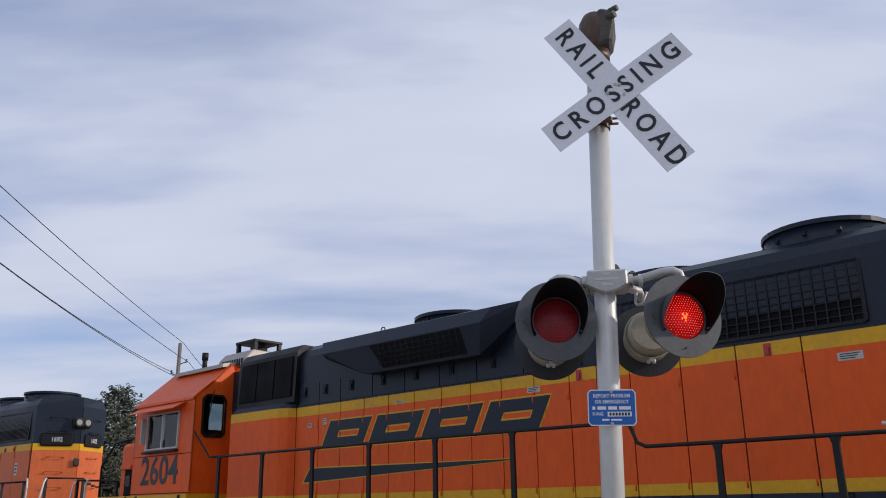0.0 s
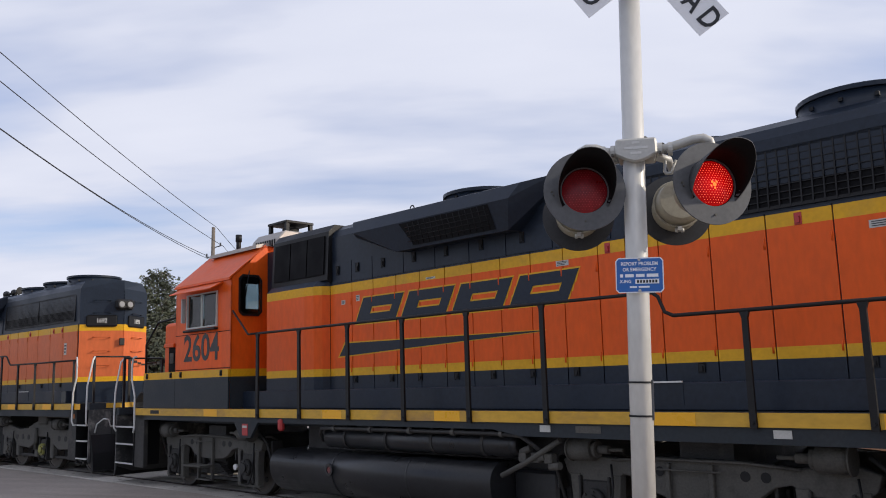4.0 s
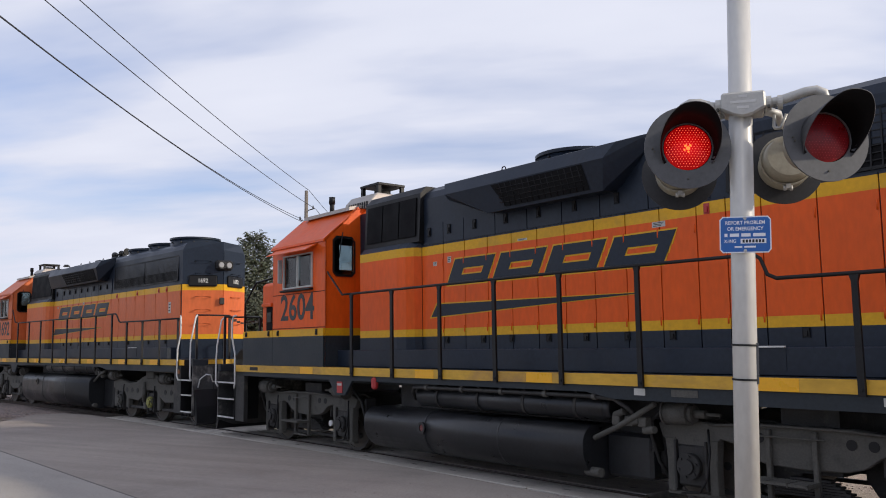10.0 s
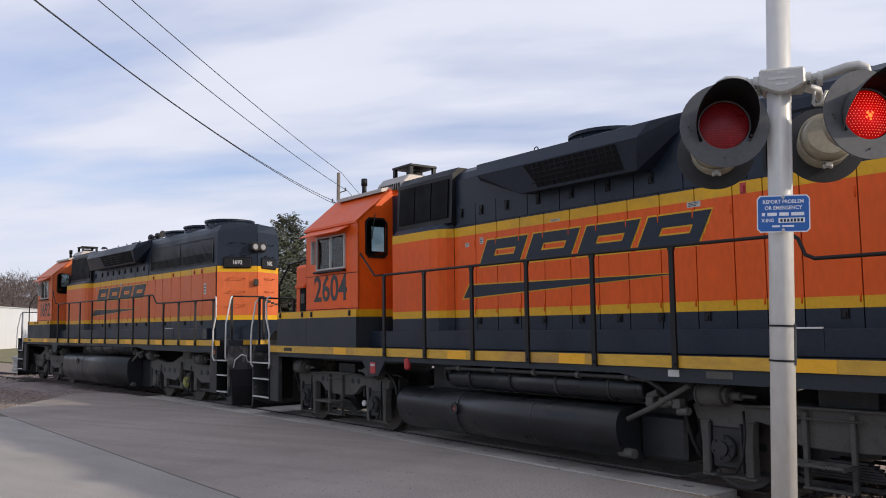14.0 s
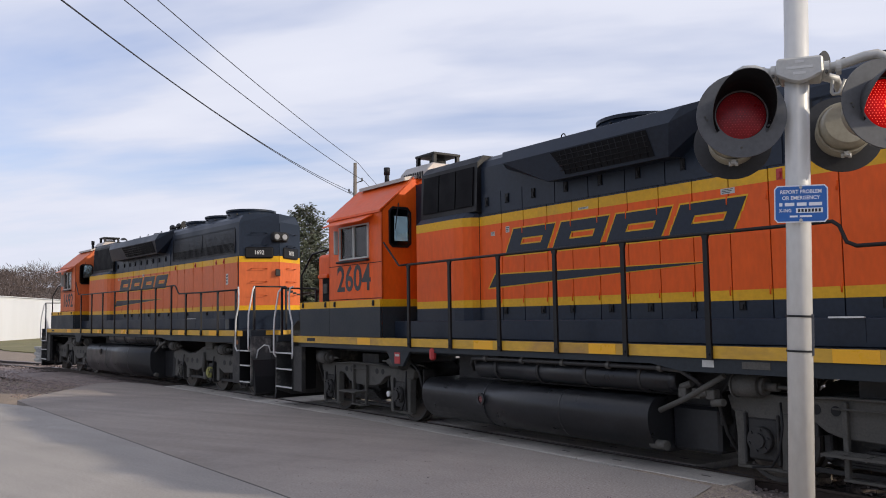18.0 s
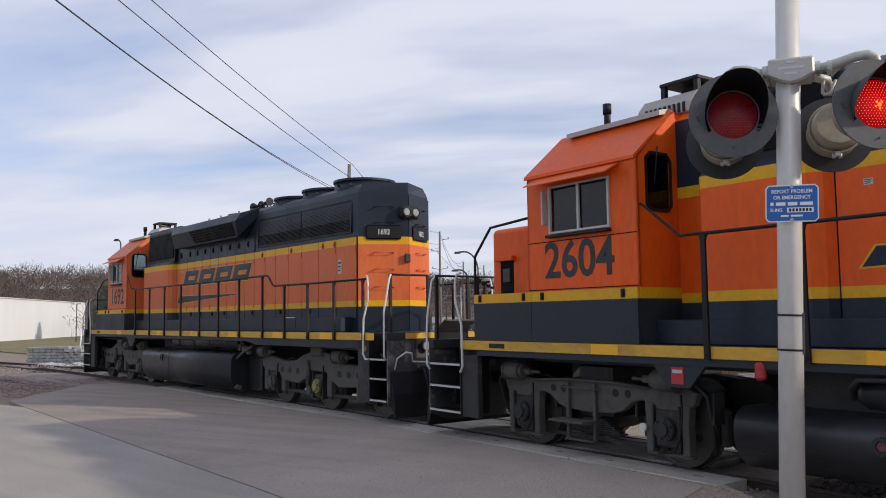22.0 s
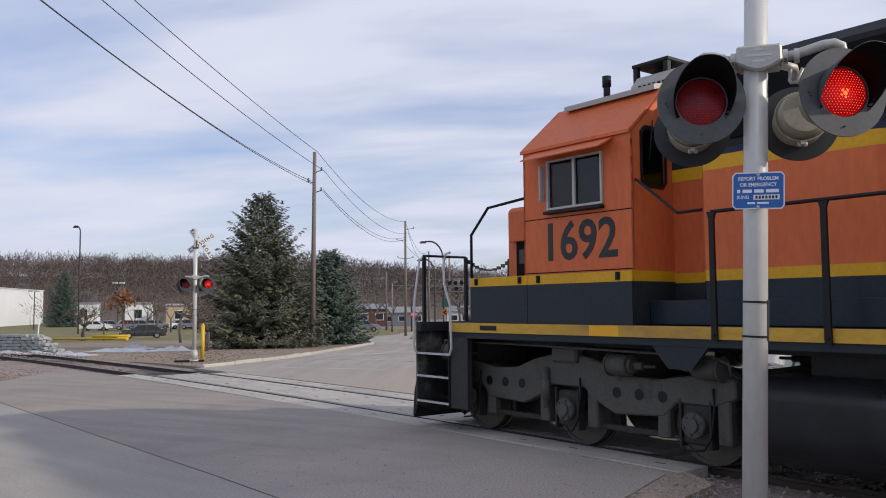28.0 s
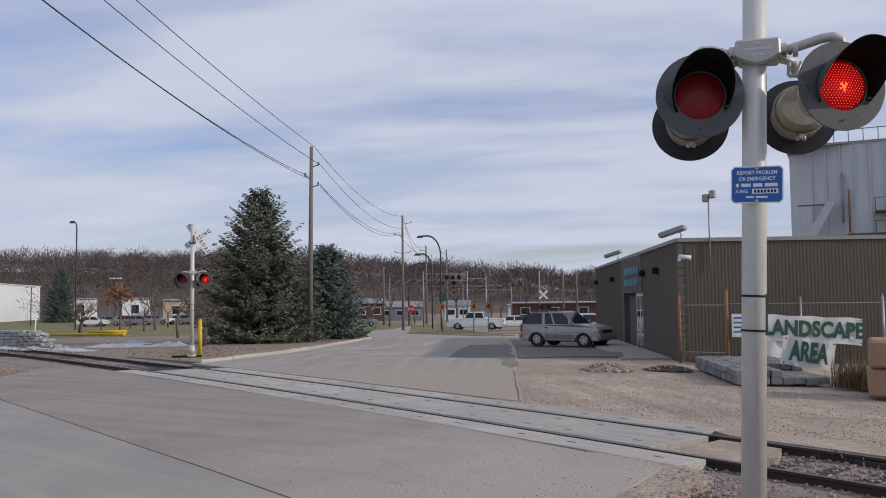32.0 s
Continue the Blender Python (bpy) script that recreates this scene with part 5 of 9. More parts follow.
        for k in range(4):
            xk = a0 + (a1 - a0) * (k + 0.5) / 4
            bm = bmesh.new()
            add_disc_ring(bm, (xk, s * 1.22, az), (1, 0, 0), ar - 0.01, ar + 0.015, 0.05, 24)
            add_box(bm, xk, xk + 0.05, *sorted((s * 1.15, s * 1.35)), az + ar - 0.02, zd - 0.14)
            part("reservoir_strap", bm, SOOT, tank2)
        pipe = tube_part("air_pipe", tank2, SOOT, [(a0 - 0.12, s * 1.3, az - 0.06), (a0 - 0.1, s * 1.38, az + 0.06), (a0, s * 1.43, az + ar * 0.85), (a0 + 0.3, s * 1.44, az + ar * 0.9), (a1 - 0.2, s * 1.44, az + ar * 0.9), (a1 + 0.25, s * 1.44, az + ar * 0.8), (a1 + 0.42, s * 1.38, az + 0.02), (a1 + 0.5, s * 1.3, az - 0.1)], 0.03, 10)
        for k in range(5):
            xk = a0 + 0.35 + (a1 - a0 - 0.4) * k / 4
            bm = bmesh.new()
            add_disc_ring(bm, (xk - 0.03, s * 1.44, az + ar * 0.9), (1, 0, 0), 0.02, 0.046, 0.06, 12)
            add_box(bm, xk - 0.02, xk + 0.02, *sorted((s * 1.42, s * 1.46)), az + ar * 0.9 + 0.03, zd - 0.2)
            part("pipe_clamp", bm, DUSTY, pipe)
        bm = bmesh.new()
        for k in range(3):
            add_cyl(bm, (a1 + 0.15 + k * 0.22, s * 1.3, az - 0.08 - 0.08 * k), (a1 + 0.32 + k * 0.22, s * 1.32, az - 0.02 - 0.1 * k), 0.045, seg=10)
            add_box(bm, a1 + 0.12 + k * 0.2, a1 + 0.24 + k * 0.2, *sorted((s * 1.22, s * 1.34)), az - 0.2, az - 0.08, 0.01)
        part("drain_valve", bm, DUSTY, tank2)
        tube_part("brake_pipe", L, DUSTY, [(t1 + 0.1, s * 1.32, tz1 - 0.15), (t1 + 0.5, s * 1.34, tz1 + 0.02), (t1 + 1.1, s * 1.38, zd - 0.35)], 0.035)
        bm = bmesh.new()
        add_cyl(bm, (t1 - 0.1, s * 1.25, tz0 + 0.12), (t1 + 0.16, s * 1.28, tz0 + 0.12), 0.06, seg=12)
        part("drain_cock", bm, DUSTY, tank)
        # emergency fuel cut-off tag and blue-flag style marker
        tg = p["tag"]
        bm = bmesh.new()
        add_prism(bm, [(tg - 0.42, zd - 0.2), (tg + 0.42, zd - 0.2), (tg + 0.16, zd - 0.5), (tg - 0.16, zd - 0.5)], "y", s * 1.44, s * 1.49)
        gus = part("jacking_pad", bm, DECKPAINT, L)
        if p["gauge"]:
            box_part("fuel_cutoff_tag", gus, RED, tg - 0.1, tg + 0.08, *sorted((s * 1.49, s * 1.497)), zd - 0.46, zd - 0.26)
            box_part("tag_text", gus, LABEL, tg - 0.08, tg + 0.06, *sorted((s * 1.497, s * 1.499)), zd - 0.33, zd - 0.29)
            box_part("hose_red_cap", L, RED, tg + 1.05, tg + 1.17, *sorted((s * 1.44, s * 1.54)), zd - 0.36, zd - 0.16, 0.03)
            box_part("sill_plate", L, DUSTY, tg + 7.15, tg + 7.5, *sorted((s * 1.5, s * 1.507)), zd - 0.25, zd - 0.17)
            box_part("sill_label", L, LABEL, tg + 6.62, tg + 6.78, *sorted((s * 1.5, s * 1.507)), zd - 0.25, zd - 0.17)
            box_part("sill_label", L, LABEL, tg + 9.5, tg + 9.68, *sorted((s * 1.5, s * 1.507)), zd - 0.25, zd - 0.17)
        box_part("model_mark", L, BLACK, xs0 + 0.75, xs0 + 1.12, *sorted((s * 1.525, s * 1.528)), zd - 0.11, zd - 0.04)
    bm = bmesh.new()
    add_box(bm, t0 + 0.3, t1 + 0.9, -0.85, 0.85, tz1 - 0.2, zd - 0.3)
    part("centre_sill", bm, SOOT, L)
    end_gear(L, -1, xe0, xs0, zd)
    end_gear(L, 1, xe1, xs1, zd)
    kind = truck_four if p["axles"] == 4 else truck_six
    sets = []
    for cx in (-p["half"], p["half"]):
        sets += kind(L, cx, DUSTY)[1]
    return L, sets


GP_POSTS = [-2.83, -1.6, -0.33, 0.92, 2.19, 3.46, 6.03, 7.15]
GP = dict(number="2604", axles=4, top=4.66, half=5.18, deck=1.575, ends=(-8.55, 8.55), steps=(-7.62, 7.62), drop=(2.55, 3.0),
          posts=GP_POSTS, rail=lambda x: 2.87 if x < 5.1 else 2.58,
          rail_line=[(-2.83, 2.87), (-0.3, 2.87), (2.2, 2.87), (5.0, 2.85), (5.07, 2.8), (5.14, 2.63), (5.24, 2.585), (6.03, 2.58), (7.6, 2.58)],
          hood=(-3.2, 7.88), vee=0.5, stripe=(3.46, 3.61), low=(2.09, 2.215),
          doors=[-1.56, -0.97, -0.43, 0.12, 0.66, 1.2, 1.74, 2.28, 2.82, 3.36, 3.9, 4.3, 4.75, 5.4, 6.05, 6.75, 7.82],
          upper=[-1.5, -0.98, -0.45, 0.3, 1.0, 1.7, 2.4, 3.2, 4.1], low_latches=[-0.89, 0.0, 0.64, 1.4, 2.1, 2.8, 3.5, 5.2, 7.0], mid_latches=[4.05, 6.4],
          slot=(4.72, 5.1), decals=[(-1.2, 3.3, 0.1, 0.07), (-0.82, 3.34, 0.09, 0.1), (3.35, 3.42, 0.2, 0.07), (7.2, 3.36, 0.24, 0.08), (0.9, 3.49, 0.2, 0.03)],
          rad=(4.35, 7.4, 3.68, 4.3), rad_bars=(26, 8), blister=(-0.85, 0.45, 2.7, 3.3), mesh=(0.8, 2.45), intake=(-3.2, -1.52), intake_panels=3,
          emblem=(-0.88, 3.95, 2.92, 3.33), fans=[(6.85, 0.66, 0.2), (4.9, 0.6, 0.06), (1.22, 0.64, 0.13)], horn=3.95, eyes=[0.2, 3.7], hatch=(-0.35, 0.3),
          cab=(-6.0, -3.88, -7.45, 1.575, 2.15, 2.29, -7.27, 3.97, "2604", -0.2, 0.28), tank=(-2.6, 2.42, 0.2, 0.9), air=(-1.15, 2.7, 1.135, 0.165), gauge=True, tag=-3.3)
SD_POSTS = [-3.98, -2.7, -1.46, -0.2, 1.11, 2.33, 3.55, 4.8, 5.87, 6.91, 7.98, 9.05]
SD = dict(number="1692", axles=6, top=4.79, half=6.63, deck=1.675, ends=(-9.65, 9.8), steps=(-8.75, 9.2), drop=(3.85, 4.4),
          posts=SD_POSTS, rail=lambda x: 2.94 if x < 5.1 else 2.69,
          rail_line=[(-3.98, 2.94), (0.0, 2.94), (3.0, 2.94), (5.02, 2.95), (5.12, 2.92), (5.3, 2.74), (5.4, 2.70), (7.0, 2.69), (9.2, 2.69)],
          hood=(-4.4, 7.9), vee=0.52, stripe=(3.48, 3.64), low=(2.19, 2.315),
          doors=[-2.14, -1.3, -0.75, -0.2, 0.35, 0.9, 1.45, 2.0, 2.55, 3.1, 3.7, 4.25, 4.9, 5.55, 6.3, 7.05, 7.85],
          upper=[-2.1, -1.3, -0.75, -0.2, 0.35, 0.9, 1.45, 2.0, 2.55, 3.1], low_latches=[-1.0, -0.3, 0.5, 1.3, 2.2, 3.0, 4.5, 5.9, 7.0], mid_latches=[3.55, 5.05, 6.5, 7.0],
          slot=(5.2, 5.75), decals=[(7.2, 3.05, 0.14, 0.3), (-1.7, 3.4, 0.1, 0.06), (0.75, 3.45, 0.16, 0.08)],
          rad=(3.3, 7.65, 3.76, 4.42), rad_bars=(2, 22), blister=(-2.0, -1.6, 2.7, 3.35), mesh=(-0.1, 2.6), intake=(-4.4, -2.1), intake_panels=1,
          emblem=(-1.62, 3.30, 2.97, 3.39), fans=[(6.75, 0.68, 0.2), (5.3, 0.68, 0.17), (3.85, 0.68, 0.15), (0.9, 0.6, 0.05), (2.3, 0.6, 0.05)], horn=2.45, eyes=[-0.5, 0.3, 1.5], hatch=(-1.6, -1.1),
          cab=(-7.1, -5.15, -8.0, 1.675, 2.21, 2.34, -8.25, 4.08, "1692", -0.6, 0.26), tank=(-3.57, 2.88, 0.17, 1.15), air=(-1.25, 2.95, 1.385, 0.165), gauge=False, tag=-4.5)
front_engine, front_sets = locomotive("locomotive", "orange and dark navy diesel locomotive numbered 2604 on the rails", GP)
BRIGHT, ORANGE = ORANGE, FADED
rear_engine, rear_sets = locomotive("locomotive", "orange six-axle diesel locomotive numbered 1692 coupled behind on the rails", SD)
ORANGE = BRIGHT

# ---- the crossing signals ----


def add_bar_row(bm, w, h, x, y, z):
    add_box(bm, x - w / 2, x + w / 2, y - 0.001, y, z - h / 2, z + h / 2)


def flasher(sig, x, y, z, aim_deg, back, lenses):
    """One light unit on the arm: backing disc, visor, cream housing, clamp; the lens panel inside turns its lit face out or in."""
    unit = tagged(new("light_unit"))
    unit.parent = sig
    unit.matrix_basis = pose(x, y, z, -3 if not back else 8, 0, aim_deg + (0 if back else 7))
    # in the unit's space the light looks along -y
    bm = bmesh.new()
    add_disc_ring(bm, (0, 0, 0), (0, -1, 0), 0.150, 0.267, 0.012, 48)
    # the back units' shade is put into the disc colour
    part("backing_disc", bm, DISCSHADE if back else DISC, unit, "dark grey round backing disc")
    bm = bmesh.new()
    add_cyl(bm, (0, 0.0, 0), (0, 0.13, 0), 0.168, seg=36, caps=False)
    add_cyl(bm, (0, 0.13, 0), (0, 0.24, 0), 0.165, 0.14, seg=36)
    add_disc_ring(bm, (0, 0.12, 0), (0, 1, 0), 0.165, 0.178, 0.018, 36)
    # added near-black cup: stops the inward lit face glowing round the rim
    lb = bmesh.new()
    add_cyl(lb, (0, 0.002, 0), (0, 0.125, 0), 0.162, seg=32)
    bmesh.ops.delete(lb, geom=[f for f in lb.faces if len(f.verts) > 4 and f.calc_center_median().y < 0.06], context="FACES")
    part("glow_liner", lb, MESHDARK, unit)
    hs = part("lamp_housing", bm, HOUSING, unit, "weathered cream lamp housing")
    bm = bmesh.new()
    for e in (-0.02, 0.02):
        add_cyl(bm, (e, 0.13, -0.21), (e, 0.13, -0.18), 0.012, seg=8)
    add_box(bm, -0.015, 0.015, 0.11, 0.15, -0.2, -0.17)
    part("housing_latch", bm, CAST, hs)
    # visor: an upper hood cut back towards the bottom
    bm = bmesh.new()
    n = 28
    rows = []
    for k in range(n + 1):
        a = math.radians(-38 + 256 * k / n)
        ln = 0.33 * max(0.0, min(1.0, 0.40 + 0.66 * math.sin(a)))
        c, s = math.cos(a), math.sin(a)
        rows.append([bm.verts.new((c * 0.162, -0.008, s * 0.162)), bm.verts.new((c * 0.186, -0.008 - ln, s * 0.186 + ln * 0.02)), bm.verts.new((c * 0.182, -0.008 - ln, s * 0.182 + ln * 0.02)), bm.verts.new((c * 0.157, -0.008, s * 0.157))])
    for p, q in zip(rows, rows[1:]):
        for k in range(4):
            f = bm.faces.new((p[k], q[k], q[(k + 1) % 4], p[(k + 1) % 4]))
            f.smooth = True
            # inner face coloured near-black to deepen the shade under the hood
            f.material_index = 1 if k == 2 else 0
    part("visor", bm, [DISC, MESHDARK], unit)
    for a, rr in ((-90, 0.205), (182, 0.215), (188, 0.205)):
        bm = bmesh.new()
        c, s = math.cos(math.radians(a)), math.sin(math.radians(a))
        add_cyl(bm, (c * rr, -0.012, s * rr), (c * rr, -0.024, s * rr), 0.006, seg=8)
        part("screw", bm, DUSTY, unit)
    # the lens panel: one face glows, the other is dark glass
    panel = tagged(new("lens"), "round red signal lens with a dotted pattern")
    panel.parent = unit
    for s, mat, dot in ((-1, LIT, LITDOT), (1, UNLIT, UNLITDOT)):
        bm = bmesh.new()
        rings = [[bm.verts.new((0.146 * f * math.cos(2 * math.pi * k / 40), s * (0.002 + 0.028 * (1 - f * f)), 0.146 * f * math.sin(2 * math.pi * k / 40))) for k in range(40)] for f in (1.0, 0.8, 0.55, 0.25)]
        for p, q in zip(rings, rings[1:]):
            for k in range(40):
                bm.faces.new((p[k], p[(k + 1) % 40], q[(k + 1) % 40], q[k])).smooth = True
        bm.faces.new(rings[-1]).smooth = True
        face = part("lens_face", bm, mat, panel)
        bm = bmesh.new()
        for i in range(-9, 10):
            for j in range(-10, 11):
                px, pz = (i + 0.5 * (j % 2)) * 0.0185, j * 0.0155
                if math.hypot(px, pz) < 0.136:
                    r = 0.0028 if math.hypot(px, pz) > 0.03 else 0.0045
                    yy = s * (0.003 + 0.028 * (1 - (math.hypot(px, pz) / 0.151) ** 2))
                    vs = [bm.verts.new((px + r * math.cos(a), yy, pz + r * math.sin(a))) for a in (0, 1.257, 2.513, 3.77, 5.027)]
                    bm.faces.new(vs)
        part("lens_facet", bm, dot, panel)["kind"] = "stuff"
        if s < 0:
            bm = bmesh.new()
            for cu, cw, cr in ((0.0, -0.012, 0.013), (-0.016, 0.004, 0.008), (0.014, 0.006, 0.007), (0.002, -0.034, 0.007), (-0.022, -0.022, 0.006)):
                q = [(cu + cr * math.cos(k * math.pi / 6), cw + cr * math.sin(k * math.pi / 6)) for k in range(12)]
                bm.faces.new([bm.verts.new((u, -0.032 + 0.028 * (u * u + w * w) / 0.0213, w)) for u, w in q])
            part("lens_core", bm, CORE, panel, "bright core of the lit lens")
    lenses.append(panel)
    return unit


def crossing_signal(label, m, tall, lenses_left, lenses_right, sign=True, foot=False, za=3.42, zc=4.766, buck=(0.135, -1), aims=(7, 21), bell=True):
    """A flashing-light crossing signal: tube mast, crossbuck, bell, arms with two pairs of lights, notice plate. It faces -y in its own space."""
    S = thing("crossing_signal", label, "crossing signal", "crossing signals", m)
    bm = bmesh.new()
    add_cyl(bm, (0, 0, 0), (0, 0, tall), 0.0745, 0.070, seg=32)
    mast = part("mast", bm, POLE, S, "dull silver tubular mast")
    bm = bmesh.new()
    add_cyl(bm, (0, 0, 0.0), (0, 0, 0.06), 0.2, 0.19, seg=20)
    add_cyl(bm, (0, 0, 0.06), (0, 0, 0.42), 0.15, 0.105, seg=20)
    for k in range(4):
        a = math.pi / 4 + k * math.pi / 2
        add_cyl(bm, (math.cos(a) * 0.16, math.sin(a) * 0.16, 0.06), (math.cos(a) * 0.16, math.sin(a) * 0.16, 0.12), 0.02, seg=6)
    part("mast_base", bm, CAST, S)
    # bands and cable strap
    for z in (1.925, 1.715):
        bm = bmesh.new()
        add_disc_ring(bm, (0, 0, z - 0.006), (0, 0, 1), 0.072, 0.079, 0.012, 32)
        part("steel_band", bm, BLACK, mast)
    box_part("cable_strap", mast, DISC, 0.066, 0.08, -0.03, 0.0, 1.69, 1.94)
    if bell:
        # bell on top
        bm = bmesh.new()
        prof = [(0.05, -0.02), (0.085, 0.0), (0.10, 0.08), (0.118, 0.18), (0.116, 0.25), (0.09, 0.31), (0.045, 0.335), (0.0, 0.34)]
        rings = [[bm.verts.new((r * math.cos(2 * math.pi * k / 20) * (1.0 if h < 0.12 else 1.0), r * math.sin(2 * math.pi * k / 20) * 1.25, tall + h)) for k in range(20)] for r, h in prof[:-1]]
        for p, q in zip(rings, rings[1:]):
            for k in range(20):
                bm.faces.new((p[k], p[(k + 1) % 20], q[(k + 1) % 20], q[k])).smooth = True
        bm.faces.new(rings[-1]), bm.faces.new(rings[0])
        gong = part("bell", bm, BRONZE, S, "weathered brown bell casing on the mast top")
        bm = bmesh.new()
        add_prism(bm, [(0.02, tall + 0.02), (0.12, tall + 0.05), (0.15, tall + 0.2), (0.13, tall + 0.3), (0.03, tall + 0.33)], "y", -0.135, 0.1, 0.02)
        part("gong_cover", bm, DUSTY, gong, "grey cast cover on the bell's side")
        bm = bmesh.new()
        add_cyl(bm, (0.1, -0.12, tall + 0.24), (0.15, -0.15, tall + 0.25), 0.028, seg=12)
        add_cyl(bm, (0.11, -0.1, tall + 0.30), (0.17, -0.13, tall + 0.31), 0.022, seg=10)
        part("bell_clapper", bm, DUSTY, gong)
        bm = bmesh.new()
        add_cyl(bm, (0, 0, tall - 0.05), (0, 0, tall + 0.03), 0.1, 0.1, seg=24)
        part("bell_collar", bm, BRONZE, gong)
    # crossbuck
    for nm, ang, yy, texts in (("crossbuck_blade", -54.0, -0.115, (("RAIL", -0.41), ("ROAD", 0.40))), ("crossbuck_blade", 35.2, -0.121, (("CROSSING", 0.0),))):
        rot = pose(buck[0], yy if buck[1] < 0 else yy + 0.24, zc, 0, -ang, 0)
        t = bmesh.new()
        lb = 0.685 if len(texts) == 2 else 0.565
        add_box(t, -lb, lb, -0.003, 0.0, -0.1145, 0.1145)
        bm = bmesh.new()
        merge(bm, t, 0, rot)
        blade = part(nm, bm, SIGNWHITE, S, "white crossbuck blade with black capitals")
        for text, off in texts:
            words("lettering", text, 0.135, SIGNBLACK, blade, rot @ pose(off, -0.0045, 0.0, 90), "", 0.84, 0.003, 0.002, 1.48 if text == "CROSSING" else 1.5)
        for bx in (-0.05, 0.05):
            bm = bmesh.new()
            t = bmesh.new()
            add_cyl(t, (bx, -0.004, 0.03), (bx, -0.014, 0.03), 0.012, seg=8)
            merge(bm, t, 0, rot)
            part("bolt", bm, CAST, blade)
    bm = bmesh.new()
    add_box(bm, -0.06, 0.1, -0.108, -0.07, zc - 0.21, zc - 0.17, 0.006)
    add_disc_ring(bm, (0, 0, zc - 0.22), (0, 0, 1), 0.074, 0.082, 0.05, 24)
    add_box(bm, 0.03, 0.07, -0.112, -0.06, zc - 0.2, zc + 0.1)
    for e in (-0.02, 0.02):
        add_cyl(bm, (0.07, -0.06, zc - 0.19 + e), (0.14, -0.06, zc - 0.19 + e), 0.01, seg=6)
    part("crossbuck_bracket", bm, BRONZE, S)
    # the arm: a cast junction box and bent tubes
    bm = bmesh.new()
    add_prism(bm, [(-0.13, za + 0.075), (0.13, za + 0.075), (0.135, za - 0.03), (0.06, za - 0.07), (0.0, za - 0.085), (-0.06, za - 0.07), (-0.135, za - 0.03)], "y", -0.12, -0.075, 0.012)
    add_box(bm, -0.12, 0.12, -0.09, 0.1, za - 0.05, za + 0.06, 0.01)
    arm = part("cross_arm", bm, CAST, S, "cast aluminium cross-arm box")
    bm = bmesh.new()
    for w, z in ((0.05, 0.045), (0.15, 0.01), (0.07, -0.025)):
        add_box(bm, -w / 2, w / 2, -0.1225, -0.12, za + z - 0.008, za + z + 0.008)
    part("cast_mark", bm, POLE, arm)["kind"] = "stuff"
    arm.location.x = 0.02
    for s, reach, rise in ((-1, 0.36, 0.035), (1, 0.46, 0.055)):
        tube_part("arm_tube", arm, CAST, [(s * 0.12, -0.05, za), (s * 0.2, -0.06, za + 0.01), (s * (reach - 0.1), -0.08, za + rise * 0.9), (s * (reach - 0.04), -0.08, za + rise), (s * reach, -0.08, za + rise - 0.02), (s * (reach + 0.01), -0.06, za + rise - 0.06), (s * (reach + 0.01), 0.0, za - 0.1)], 0.03, 12)
        tube_part("arm_tube", arm, CAST, [(s * 0.12, 0.03, za - 0.02), (s * 0.2, 0.1, za - 0.03), (s * 0.22, 0.3, za - 0.05), (s * 0.3, 0.45, za - 0.06), (s * 0.36, 0.52, za - 0.12)], 0.028, 10)
        for e in (0.135, 0.2):
            bm = bmesh.new()
            add_disc_ring(bm, (s * e, -0.055, za + 0.004), (s, 0, 0), 0.02, 0.045, 0.03, 16)
            part("arm_clamp", bm, CAST, arm)
        for e in (0.15, 0.185):
            bm = bmesh.new()
            add_cyl(bm, (s * e, -0.09, za - 0.03), (s * e, -0.12, za - 0.03), 0.01, seg=6)
            part("bolt", bm, DUSTY, arm)
    tube_part("cable_loop", arm, CAST, [(0.18, 0.0, za - 0.06), (0.175, 0.0, za - 0.13), (0.185, 0.0, za - 0.145), (0.215, 0.0, za - 0.145), (0.25, 0.0, za - 0.06)], 0.012, 6)
    zl = za - 0.24
    flasher(S, -0.315, -0.13, zl - 0.022, aims[0], False, lenses_left)
    flasher(S, 0.48, -0.13, zl - 0.018, aims[1], False, lenses_right)
    flasher(S, -0.455, 0.72, zl - 0.03, 180 + 8, True, lenses_left)
    flasher(S, 0.25, 0.72, zl - 0.015, 180 + 10, True, lenses_right)
    if sign:
        # blue notice plate: border, words, plain bars where numbers stand
        bm = bmesh.new()
        add_prism(bm, [(-0.167, -0.1), (-0.147, -0.122), (0.147, -0.122), (0.167, -0.1), (0.167, 0.1), (0.147, 0.122), (-0.147, 0.122), (-0.167, 0.1)], "y", -0.1, -0.097)
        plate = part("notice_plate", bm, SIGNWHITE, S, "blue notice plate with white words")
        plate.location, plate.scale = (0.018, 0, 2.60), (0.895, 1, 0.925)
        bm = bmesh.new()
        add_prism(bm, [(-0.159, -0.097), (-0.143, -0.114), (0.143, -0.114), (0.159, -0.097), (0.159, 0.097), (0.143, 0.114), (-0.143, 0.114), (-0.159, 0.097)], "y", -0.1015, -0.1)
        part("blue_field", bm, SIGNBLUE, plate)
        words("lettering", "REPORT PROBLEM", 0.024, SIGNWHITE, plate, pose(0, -0.1025, 0.078, 90), "", 0.92, 0.0006, 0.0005)
        words("lettering", "OR EMERGENCY", 0.024, SIGNWHITE, plate, pose(0, -0.1025, 0.038, 90), "", 0.92, 0.0006, 0.0005)
        words("lettering", "X-ING", 0.022, SIGNWHITE, plate, pose(-0.098, -0.1025, -0.044, 90), "", 0.9, 0.0006, 0.0005)
        bm = bmesh.new()
